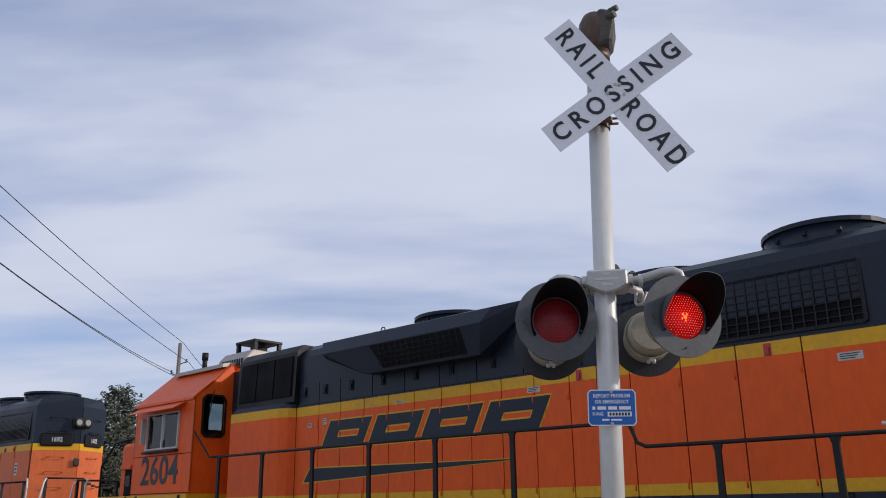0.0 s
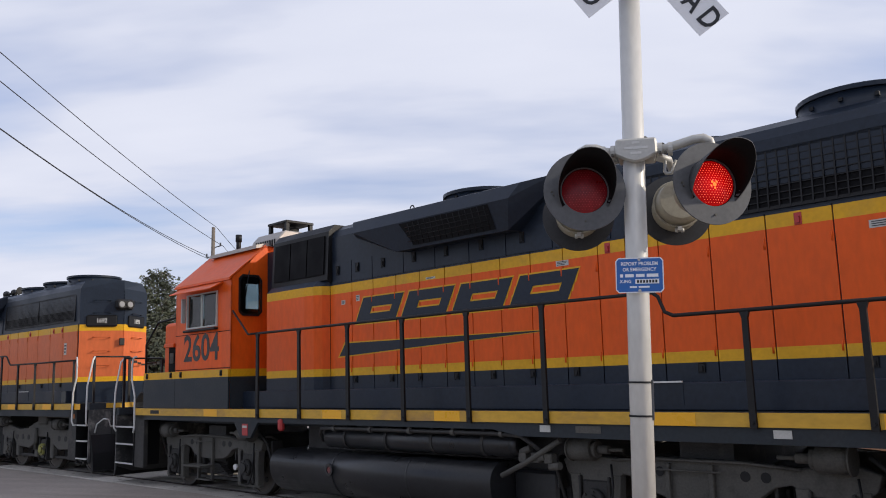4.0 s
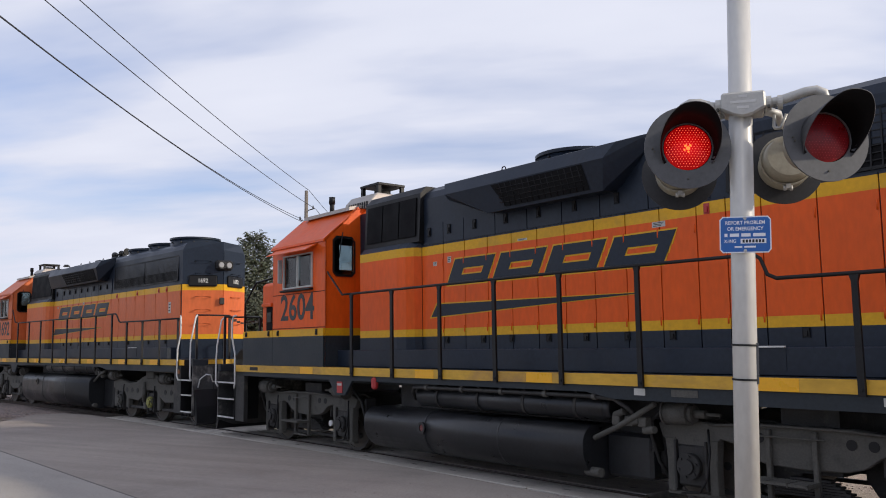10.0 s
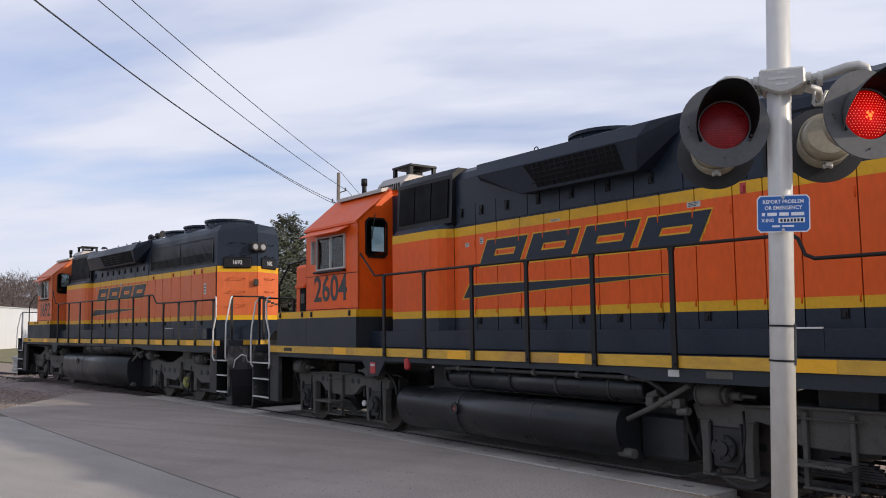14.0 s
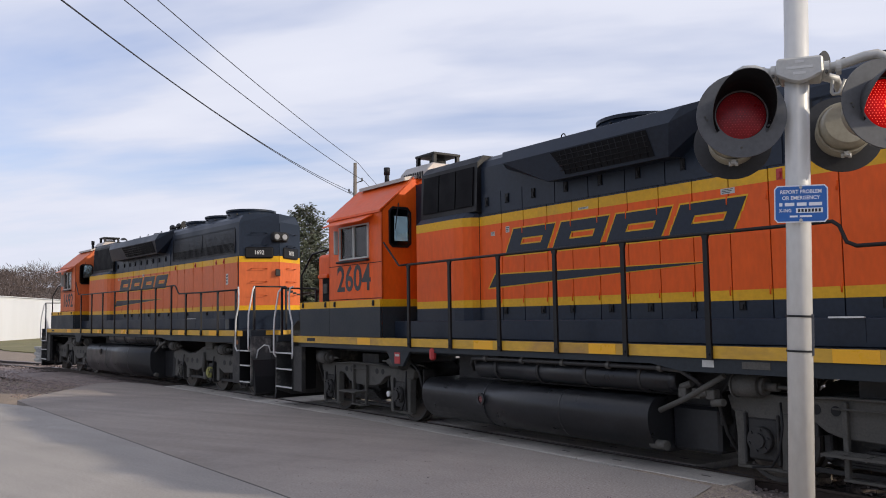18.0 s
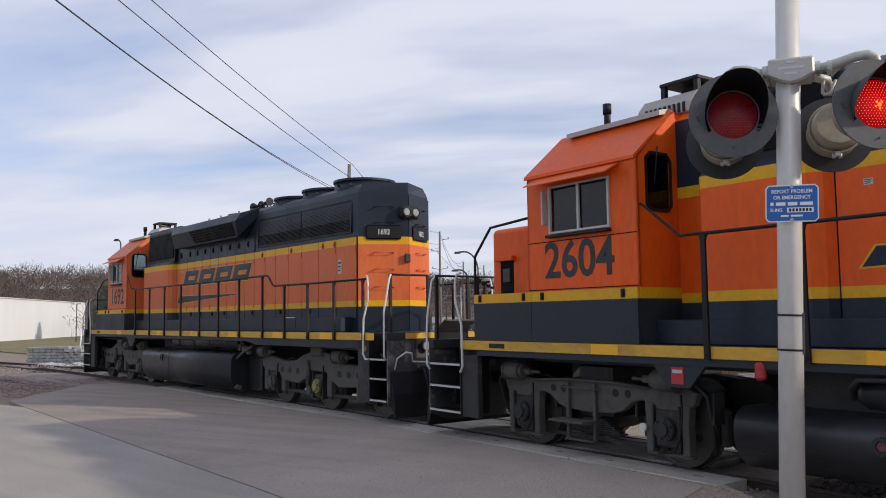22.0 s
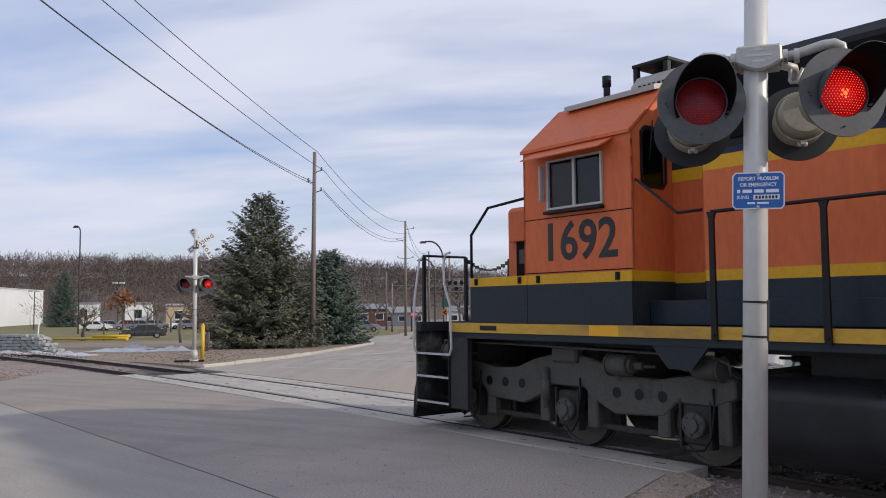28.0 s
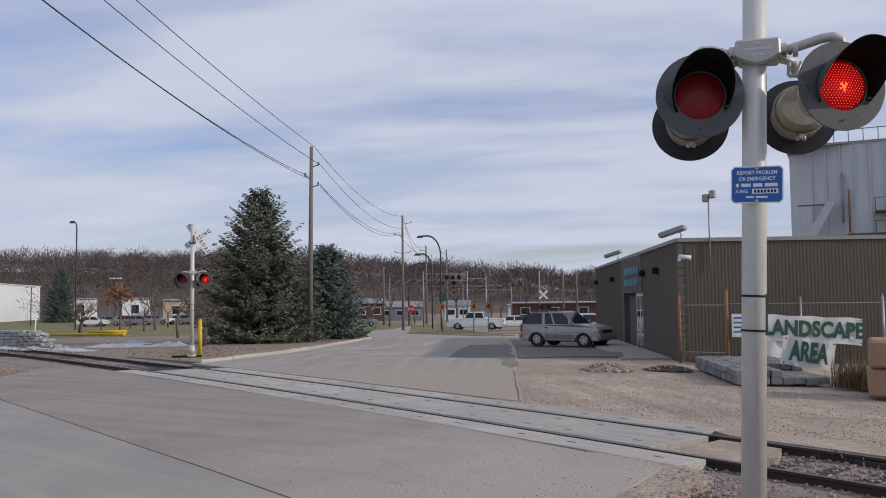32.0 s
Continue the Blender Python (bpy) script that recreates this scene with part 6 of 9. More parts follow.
        for x, w in ((-0.125, 0.02), (-0.07, 0.06), (0.005, 0.06), (0.09, 0.08)):
            add_bar_row(bm, w, 0.022, x, -0.1016, -0.003)
        part("plain_bar", bm, SIGNWHITE, plate)["kind"] = "stuff"
        bm = bmesh.new()
        add_bar_row(bm, 0.165, 0.032, 0.052, -0.1016, -0.044)
        part("white_panel", bm, SIGNWHITE, plate)
        bm = bmesh.new()
        for k in range(7):
            add_bar_row(bm, 0.014, 0.02, 0.052 + (k - 3) * 0.021, -0.1028, -0.044)
        part("dark_bar", bm, SIGNBLACK, plate)["kind"] = "stuff"
        bm = bmesh.new()
        for x, w in ((-0.045, 0.05), (0.03, 0.075)):
            add_bar_row(bm, w, 0.012, x, -0.1016, -0.082)
        part("plain_bar", bm, SIGNWHITE, plate)["kind"] = "stuff"
        for x, z in ((0, 0.108), (0, -0.108)):
            bm = bmesh.new()
            add_cyl(bm, (x, -0.1, z), (x, -0.112, z), 0.011, seg=10)
            part("bolt", bm, CAST, plate)
    else:
        box_part("warning_tag", S, DISC, 0.02, 0.14, -0.1, -0.095, 2.55, 2.8)
    if foot:
        box_part("track_board", S, BLACK, -0.7, 0.35, -0.12, 0.12, -0.02, 0.05)
    return S


left_lenses, right_lenses = [], []
FACING = math.degrees(math.atan2(0.533, 0.846))
crossing_signal("silver flashing-light crossing signal with crossbuck at the roadside", pose(-3.012, 4.645, 0, 0, 1.9, FACING - 2), 5.12, left_lenses, right_lenses)
crossing_signal("distant crossing signal with crossbuck beyond the rails", pose(-30.6, 11.8, -0.02, 0, 0, 66), 4.95, left_lenses, right_lenses, sign=False, foot=True, za=3.12, zc=4.42, buck=(0.2, 1), aims=(-22, -16), bell=False)

# ---- the ground ----
ASPHALT = material("old_pavement", (0.280, 0.243, 0.212), 0.9, streak=(24, 0.11, 5.0, 0.45), speck=0.13, vary=0.24, scale=0.35, fine=26, second=(0.215, 0.188, 0.168), second_at=0.5, second_soft=0.25, bump=0.35, bump_scale=70, stretch=(1, 0.35, 1))


def add_dust(m, centre, near, far, colour):
    """Pale dust dragged off the gravel, thinning with distance from one spot."""
    nt = m.node_tree
    b = nt.nodes["Principled BSDF"]
    n, link = nt.nodes.new, nt.links.new
    old = b.inputs["Base Color"].links[0].from_socket
    g, d, no, ad, mr, mx = n("ShaderNodeTexCoord"), n("ShaderNodeVectorMath"), n("ShaderNodeTexNoise"), n("ShaderNodeMath"), n("ShaderNodeMapRange"), n("ShaderNodeMix")
    d.operation, d.inputs[1].default_value = "DISTANCE", centre
    no.inputs["Scale"].default_value, no.inputs["Detail"].default_value, no.inputs["Roughness"].default_value = 0.8, 8, 0.65
    ad.operation = "MULTIPLY_ADD"
    ad.inputs[1].default_value = 7.0
    link(g.outputs["Object"], d.inputs[0]); link(g.outputs["Object"], no.inputs["Vector"])
    link(no.outputs[0], ad.inputs[0]); link(d.outputs["Value"], ad.inputs[2])
    mr.inputs[1].default_value, mr.inputs[2].default_value, mr.inputs[3].default_value, mr.inputs[4].default_value = near + 3.5, far + 3.5, 0.85, 0.0
    link(ad.outputs[0], mr.inputs[0])
    tone = n("ShaderNodeVectorMath")
    tone.operation, tone.inputs[0].default_value = "SCALE", colour
    kn = n("ShaderNodeTexNoise"); kr = n("ShaderNodeMapRange")
    kn.inputs["Scale"].default_value, kn.inputs["Detail"].default_value = 40, 5
    kr.inputs[1].default_value, kr.inputs[2].default_value, kr.inputs[3].default_value, kr.inputs[4].default_value = 0.35, 0.65, 0.75, 1.25
    link(g.outputs["Object"], kn.inputs["Vector"]); link(kn.outputs[0], kr.inputs[0]); link(kr.outputs[0], tone.inputs[3])
    mx.data_type = "RGBA"
    link(mr.outputs[0], mx.inputs[0]); link(old, mx.inputs[6]); link(tone.outputs[0], mx.inputs[7])
    link(mx.outputs[2], b.inputs["Base Color"])


add_dust(ASPHALT, (-6.2, 6.4, 0), 1.0, 6.5, (0.41, 0.36, 0.315))
SLAB = material("pale_road_concrete", (0.315, 0.290, 0.262), 0.9, streak=(15, 0.08, 4.0, 0.5), speck=0.16, vary=0.22, scale=0.4, fine=30, second=(0.25, 0.235, 0.215), second_at=0.54, second_soft=0.2, bump=0.3, bump_scale=80)
FARROAD = material("worn_far_road", (0.33, 0.295, 0.26), 0.9, streak=(139, 0.14, 6, 0.5), speck=0.2, vary=0.2, scale=0.25, fine=8, second=(0.33, 0.29, 0.25), second_at=0.55, second_soft=0.2, bump=0.2, bump_scale=50)
PATCH = material("weathered_asphalt", (0.165, 0.146, 0.128), 0.9, vary=0.2, scale=0.8, fine=20, bump=0.3)
DIRT = material("gravelly_tan_dirt", (0.375, 0.302, 0.235), 0.95, streak=(150, 0.2, 4, 0.6), speck=0.4, vary=0.32, scale=0.45, fine=14, second=(0.26, 0.19, 0.135), second_at=0.55, second_soft=0.2, bump=0.8, bump_scale=30)
EARTH = material("brown_earth", (0.25, 0.195, 0.145), 0.95, speck=0.35, vary=0.25, scale=0.4, fine=9, second=(0.20, 0.155, 0.115), second_at=0.53, second_soft=0.2, bump=0.9, bump_scale=22)
BALLAST = material("pinkish_ballast_bed", (0.25, 0.20, 0.18), 0.95, vary=0.35, scale=2, fine=16, second=(0.17, 0.14, 0.125), second_at=0.52, second_soft=0.12, bump=1.0, bump_scale=26)
STONE = material("ballast_stone", (0.30, 0.235, 0.21), 0.9, vary=0.5, scale=7, fine=22, second=(0.20, 0.17, 0.16), second_at=0.5, second_soft=0.08)
GRASS = material("dull_winter_grass", (0.165, 0.148, 0.060), 0.95, vary=0.3, scale=0.3, fine=5, second=(0.26, 0.215, 0.11), second_at=0.52, second_soft=0.2, bump=0.6, bump_scale=15)
PANEL = material("crossing_panel_concrete", (0.395, 0.365, 0.325), 0.85, streak=(3, 0.14, 1.6, 0.12), speck=0.2, vary=0.2, scale=1.2, fine=18, second=(0.38, 0.35, 0.31), second_at=0.56, second_soft=0.15, bump=0.2, bump_scale=60, each=0.08)
KERB = material("kerb_concrete", (0.44, 0.41, 0.36), 0.9, vary=0.15, scale=2, fine=14, bump=0.3, each=0.08)
RAILSIDE = material("rusty_rail_steel", (0.055, 0.038, 0.03), 0.7, metal=0.3, vary=0.3, scale=6, fine=40)
RAILTOP = material("worn_rail_head", (0.13, 0.12, 0.115), 0.4, metal=0.7, vary=0.12, scale=3)
TIMBER = material("creosoted_timber", (0.05, 0.038, 0.030), 0.85, vary=0.35, scale=3, fine=24, bump=0.5, each=0.2, stretch=(4, 1, 1))
RUBBER = material("black_joint_filler", (0.02, 0.019, 0.018), 0.8, vary=0.2)
CHIPS = material("wood_chips", (0.15, 0.10, 0.065), 0.95, vary=0.5, scale=6, fine=20, second=(0.26, 0.20, 0.15), second_at=0.52, second_soft=0.1)
SEAM = material("dirty_joint_filler", (0.115, 0.103, 0.092), 0.9, vary=0.3, scale=3, fine=20)
EDGE = material("crumbled_road_edge", (0.34, 0.305, 0.27), 0.9, vary=0.4, scale=3, fine=20)
LINE = material("worn_white_road_paint", (0.52, 0.51, 0.48), 0.85, vary=0.12, scale=2, second=(0.3, 0.28, 0.26), second_at=0.55, second_soft=0.12)

add_dust(DIRT, (-16.2, 18.0, 0), -1.0, 3.2, (0.235, 0.172, 0.125))
add_dust(PATCH, (-19.6, 18.6, 0), -1.5, 3.5, (0.30, 0.245, 0.195))
add_dust(FARROAD, (-13.0, 11.5, 0), 3.0, 12.0, (0.355, 0.295, 0.238))


def land(x, y):
    """The height of made ground: level round the crossing, falling gently away from it."""
    return -min(max((math.hypot(x + 10, y - 6) - 20) * 0.018, 0), 1.2)


def structure(name, verts, faces, mat, label=""):
    me = bpy.data.meshes.new(name)
    me.from_pydata(verts, [], faces)
    me.materials.append(mat)
    return tagged(new(name, me), label, kind="structure")


def make_ground():
    """One sheet out to the horizon, finer near the crossing."""
    def ticks(lo, hi, far_lo, far_hi):
        a = list(np.arange(lo, hi + 0.01, 2.0))
        return [far_lo, far_lo * 0.5 + lo * 0.5, lo - 60, lo - 25] + a + [hi + 25, hi + 60, far_hi * 0.5 + hi * 0.5, far_hi]
    xs, ys = ticks(-110, 30, -2600, 2600), ticks(-20, 110, -2600, 2600)
    vs = [(x, y, land(x, y) - 0.17 + 0.02 * noise.noise((x * 0.3, y * 0.3, 0))) for y in ys for x in xs]
    n = len(xs)
    fs = [(j * n + i, j * n + i + 1, (j + 1) * n + i + 1, (j + 1) * n + i) for j in range(len(ys) - 1) for i in range(n - 1)]
    structure("ground", vs, fs, EARTH, "brown winter earth round the crossing")


make_ground()


def sheet(name, outline, lift, mat, label="", cell=1.5, skirt=0.16, rough=0.0):
    """A thick layer of made ground inside an outline, following the lie of the land, with sides down to the earth."""
    bm = bmesh.new()
    pts = [Vector(p) for p in outline]
    dense = []
    for a, b in zip(pts, pts[1:] + pts[:1]):
        n = max(1, int((b - a).length / cell))
        for k in range(n):
            q = a.lerp(b, k / n)
            if rough:
                q = q + Vector((noise.noise((q.x * 0.7, q.y * 0.7, 3)), noise.noise((q.x * 0.7, q.y * 0.7, 9)))) * rough
            dense.append(q)
    top = [bm.verts.new((p.x, p.y, land(p.x, p.y) + lift)) for p in dense]
    low = [bm.verts.new((p.x, p.y, land(p.x, p.y) + lift - skirt)) for p in dense]
    edges = []
    for i in range(len(top)):
        j = (i + 1) % len(top)
        bm.faces.new((low[i], low[j], top[j], top[i]))
    bmesh.ops.triangle_fill(bm, use_beauty=True, edges=[e for e in bm.edges if e.verts[0] in set(top) and e.verts[1] in set(top)])
    if len(dense) > 12:
        big = [e for e in bm.edges if e.calc_length() > 12]
        for _ in range(3):
            if not big:
                break
            bmesh.ops.subdivide_edges(bm, edges=big, cuts=1)
            bmesh.ops.triangulate(bm, faces=[f for f in bm.faces if len(f.verts) > 4])
            big = [e for e in bm.edges if e.calc_length() > 12]
        for v in bm.verts:
            if v.co.z > land(v.co.x, v.co.y) + lift - skirt * 0.5:
                v.co.z = land(v.co.x, v.co.y) + lift
    ob = part(name, bm, mat, None)
    return tagged(ob, label, kind="structure")


sheet("pavement", [(-15.4, 3.63), (-21.4, 3.36), (-23.6, 3.3), (-24.8, 4.0), (-26.3, 5.0), (-28.2, 6.2), (-28.0, 7.0), (-26.6, 7.4), (-19.0, 7.75), (-14.9, 8.0), (-9.9, 8.05), (-6.2, 7.95), (-5.6, 6.4), (-4.6, 4.75), (-3.6, 4.05), (-9.4, 3.89), (-12, 3.77)], 0.0, ASPHALT, "worn brownish road pavement by the rails")
sheet("road", [(-21.6, 3.34), (-15.4, 3.615), (-12, 3.755), (-9.4, 3.875), (-3.4, 4.03), (-1.0, 3.4), (2.5, 2.2), (6, -0.5), (10, -5), (14, -12), (18, -24), (20, -45), (-40, -45), (-40, -3), (-27, 1.5)], 0.0, SLAB, "pale concrete road slabs")
sheet("far_road", [(-26.7, 10.3), (-20, 10.75), (-12.0, 11.05), (-18.0, 16.4), (-36.5, 32.8), (-52, 45), (-90, 78), (-98, 72), (-74, 48), (-60, 38), (-46, 29.5), (-38.2, 22.7), (-32.5, 17.6), (-29.8, 15.0), (-27.7, 12.0)], 0.0, FARROAD, "grey road running on beyond the rails")
sheet("dirt_lot", [(-12.6, 10.98), (-8.0, 11.05), (-7.0, 10.5), (8, 10.5), (40, 10.55), (60, 40), (10, 70), (-30, 60), (-49.3, 43.2), (-36.8, 32.55), (-18.3, 16.15)], -0.012, DIRT, "tan gravelly dirt lot", rough=0.1)
sheet("verge", [(-27.2, 10.9), (-28.2, 12.0), (-30.1, 14.9), (-32.8, 17.4), (-38.4, 22.5), (-46.2, 29.2), (-60.3, 37.7), (-75, 32), (-78, 18), (-60, 12.5), (-44, 10.2), (-34, 10.3)], -0.03, EARTH, "bare brown verge with debris", rough=0.1)
sheet("lawn", [(-75, 32), (-60.5, 38), (-74.5, 47.8), (-99, 71.5), (-240, 90), (-260, 20), (-110, 14), (-80, 17.5)], -0.05, GRASS, "dull green and straw winter grass")
sheet("lawn", [(-58, 41), (-48, 38.5), (-44, 37.5), (-43, 39.5), (-56, 47), (-80, 64), (-96, 74), (-92, 66)], 0.03, GRASS, "grass island between the far roads")
sheet("asphalt_patch", [(-31.1, 25.6), (-30.2, 27.0), (-24.0, 21.4), (-21.2, 18.9), (-22.9, 17.9), (-25.3, 20.1)], 0.004, PATCH, "dark asphalt repair patch", rough=0.05)
sheet("asphalt_apron", [(-36.1, 32.8), (-33.7, 34.9), (-24.7, 28.8), (-18.9, 22.3), (-20.3, 21.2), (-20.9, 19.3), (-25.1, 23.1)], 0.006, PATCH, "dark asphalt parking strip by the wall", rough=0.05)
sheet("dirt_shoulder", [(-7.6, 8.2), (-6.3, 8.22), (-5.5, 7.75), (-5.1, 6.9), (-4.7, 5.6), (-3.5, 4.2), (-4.2, 3.9), (-5.4, 5.6), (-6.4, 7.6)], -0.012, DIRT, "gravelly dirt shoulder beside the pavement", cell=0.5, rough=0.3)
sheet("dirt_shoulder", [(-6.9, 8.85), (-6.0, 8.88), (-5.75, 9.6), (-6.1, 10.2), (-7.0, 10.22)], -0.035, DIRT, "gravelly dirt between the rails", cell=0.4, rough=0.1)
# saw-cut joint, broken tar strip and worn edge along the road
sheet("road_joint", [(-21.4, 3.345), (-15.4, 3.615), (-12, 3.755), (-9.4, 3.875), (-3.6, 4.03), (-3.6, 4.05), (-9.4, 3.893), (-12, 3.773), (-15.4, 3.633), (-21.4, 3.362)], 0.005, SEAM, "dark joint between road slabs", cell=3)
sheet("road_joint", [(-12.0, 11.15), (-17.9, 16.44), (-25.0, 22.68), (-36.3, 32.7), (-36.4, 32.62), (-25.05, 22.63), (-17.95, 16.39), (-12.03, 11.12)], 0.004, EDGE, "broken edge joint of the road", cell=0.6, rough=0.1)
sheet("tar_strip", [(-31.8, 28.5), (-28.1, 25.5), (-22.0, 20.1), (-18.6, 17.2), (-18.0, 16.3), (-19.9, 17.6), (-22.7, 20.2), (-27.4, 24.2)], 0.006, PATCH, "broken tar patches along the road edge", cell=0.5, rough=0.3)
for a, b, w in (((-24.95, 12.5), (-21.9, 14.55), 0.10), ((-29.2, 15.7), (-24.2, 17.6), 0.10), ((-32.5, 18.9), (-29.6, 20.6), 0.3), ((-31.0, 18.7), (-31.4, 21.0), 0.35)):
    d = (Vector(b) - Vector(a)).normalized()
    nrm = Vector((-d.y, d.x)) * w / 2
    sheet("lane_marking", [Vector(a) - nrm, Vector(b) - nrm, Vector(b) + nrm, Vector(a) + nrm], 0.004, LINE, "worn white road marking", cell=2, skirt=0.003)

# ---- the track ----


def along(x, off):
    """A point off metres to the far side of the track's centre line, and the line's heading."""
    h = math.atan2(track_y(x + 0.5) - track_y(x - 0.5), 1.0)
    return Vector((x - math.sin(h) * off, track_y(x) + math.cos(h) * off, 0)), h


def rail(off):
    prof = [(-0.036, 0.0), (0.036, 0.0), (0.036, -0.032), (0.009, -0.045), (0.009, -0.15), (0.07, -0.165), (0.07, -0.178), (-0.07, -0.178), (-0.07, -0.165), (-0.009, -0.15), (-0.009, -0.045), (-0.036, -0.032)]
    xs = [-140 + 4 * k for k in range(16)] + [-76 + 1.5 * k for k in range(78)]
    vs, fs = [], []
    for x in xs:
        for (u, z) in prof:
            c, h = along(x, off + u)
            vs.append((c.x, c.y, z + land(x, track_y(x)) * (0.4 if x < -40 else 0.0)))
    n = len(prof)
    for i in range(len(xs) - 1):
        for k in range(n):
            fs.append((i * n + k, i * n + (k + 1) % n, (i + 1) * n + (k + 1) % n, (i + 1) * n + k))
    ob = structure("rail", vs, fs, RAILSIDE, "steel running rail with a worn bright head")
    ob.data.materials.append(RAILTOP)
    for i, p in enumerate(ob.data.polygons):
        if i % n == 0:
            p.material_index = 1
    return ob


rail(-0.7535), rail(0.7535)


def grit(name, count, region, r0, r1, z, mat, label, parent=None):
    """Loose stones, too many to count."""
    rng = np.random.RandomState(7 + count)
    t = bmesh.new()
    bmesh.ops.create_icosphere(t, subdivisions=1, radius=1)
    bv = np.array([v.co[:] for v in t.verts])
    bf = np.array([[v.index for v in f.verts] for f in t.faces])
    t.free()
    V, Fc = [], []
    for k in range(count):
        x, y = region(rng)
        r = rng.uniform(r0, r1)
        a = rng.uniform(0, 6.283)
        ca, sa = math.cos(a), math.sin(a)
        v = bv * rng.uniform(0.6, 1.15, bv.shape) * (r, r * rng.uniform(0.6, 1), r * rng.uniform(0.45, 0.8))
        v = np.stack([v[:, 0] * ca - v[:, 1] * sa + x, v[:, 0] * sa + v[:, 1] * ca + y, v[:, 2] + z(x, y)], 1)
        Fc.append(bf + len(V) * len(bv))
        V.append(v)
    me = bpy.data.meshes.new(name)
    me.from_pydata(np.concatenate(V).tolist(), [], np.concatenate(Fc).tolist())
    me.materials.append(mat)
    return tagged(new(name, me), label, kind="stuff")


# ballast beds both sides of the crossing
for x0, x1 in ((-6.0, 45.0), (-110.0, -26.6)):
    n = 30
    vs, fs = [], []
    for i in range(n + 1):
        x = x0 + (x1 - x0) * i / n
        for off, z in ((-3.2, -0.2), (-2.0, -0.12), (-1.4, -0.115), (-0.9, -0.12), (0, -0.13), (0.9, -0.12), (1.4, -0.11), (2.0, -0.12), (2.8, -0.2)):
            c, h = along(x, off)
            vs.append((c.x, c.y, z + 0.02 * noise.noise((c.x, c.y, 1)) + land(x, track_y(x)) * (0.4 if x < -40 else 0.0)))
    for i in range(n):
        for k in range(8):
            fs.append((i * 9 + k, i * 9 + k + 1, (i + 1) * 9 + k + 1, (i + 1) * 9 + k))
    structure("ballast_bed", vs, fs, BALLAST, "pinkish crushed stone ballast bed")


def near_bed(rng):
    x = -6.2 + 9.5 * rng.rand() ** 1.3
    return x, track_y(x) + rng.uniform(-3.6, 2.2)


def left_bed(rng):
    x = -23.6 - 22 * rng.rand() ** 1.4
    y = track_y(x) - rng.uniform(0.9, 5.2) if rng.rand() < 0.6 else track_y(x) + rng.uniform(-0.6, 2.6)
    return (x, y) if (x < -28.6 or y < 3.3 + (-23.6 - x) * 0.617) else (x - 6, y)


grit("ballast", 5200, near_bed, 0.018, 0.045, lambda x, y: -0.115, STONE, "loose crushed ballast stones")
grit("ballast", 5200, left_bed, 0.02, 0.055, lambda x, y: -0.125 if abs(y - track_y(x)) < 2.2 else -0.155, STONE, "loose crushed ballast stones")
grit("gravel", 9000, lambda r: (r.uniform(-17, 2), 11.2 + 9 * r.rand() ** 1.5), 0.005, 0.019, lambda x, y: -0.008, STONE, "loose gravel on the dirt lot")
grit("gravel", 1100, lambda r: (-6.6 + 2.2 * r.rand(), r.uniform(4.6, 8.1)), 0.006, 0.026, lambda x, y: -0.012, STONE, "loose stones on the dirt shoulder")
grit("gravel", 450, lambda r: (-5 - 5.5 * r.rand() ** 1.8, r.uniform(4.2, 7.9)), 0.003, 0.012, lambda x, y: 0.004, STONE, "grit scattered on the pavement")
grit("debris", 900, lambda r: (lambda a: (-28.5 - 17 * a + r.uniform(-3, 1), 10.6 + 12 * a * r.rand() + r.rand() * 2.5))(r.rand()), 0.02, 0.06, lambda x, y: land(x, y) - 0.035, CHIPS, "wood chips and stones on the verge")

track = thing("crossing_surface", "concrete crossing panels and timber ends between the rails", "crossing surface", kind="structure")


def make_panels():
    for off0, off1, xa, xb in ((-0.645, 0.645, -24.6, -7.15), (-1.42, -0.85, -25.6, -6.15), (0.85, 1.42, -24.2, -7.4)):
        n = 8
        for k in range(n):
            x0, x1 = xa + (xb - xa) * k / n + 0.012, xa + (xb - xa) * (k + 1) / n - 0.012
            bm = bmesh.new()
            q = []
            for x in (x0, (x0 + x1) / 2, x1):
                for off in (off0, off1):
                    c, h = along(x, off)
                    q.append((c.x, c.y))
            ring = [q[0], q[2], q[4], q[5], q[3], q[1]]
            add_prism(bm, ring, "z", -0.16, -0.004, 0.008)
            pan = part("panel", bm, PANEL, track)
            bm = bmesh.new()
            for f in (0.2, 0.8):
                for o in ((off0 + (off1 - off0) * 0.22, off0 + (off1 - off0) * 0.78) if off1 - off0 > 1 else ((off0 + off1) / 2,)):
                    c, h = along(x0 + (x1 - x0) * f, o)
                    t = bmesh.new()
                    add_box(t, -0.07, 0.07, -0.018, 0.018, -0.008, -0.001)
                    merge(bm, t, 0, pose(c.x, c.y, 0, 0, 0, math.degrees(h)))
            part("lifting_slot", bm, SEAM, pan)
    # bedding under the panels and the flangeways
    n = 20
    vs, fs = [], []
    for i in range(n + 1):
        x = -26.6 + 19.3 * i / n
        for off in (-1.6, 1.6):
            c, h = along(x, off)
            vs.append((c.x, c.y, -0.075))
    fs = [(2 * i, 2 * i + 2, 2 * i + 3, 2 * i + 1) for i in range(n)]
    structure("crossing_bed", vs, fs, RUBBER, "dark bedding below the crossing panels")


make_panels()
ties = thing("track_ties", "dark creosoted timber ties under the rails", "railway ties", kind="structure")


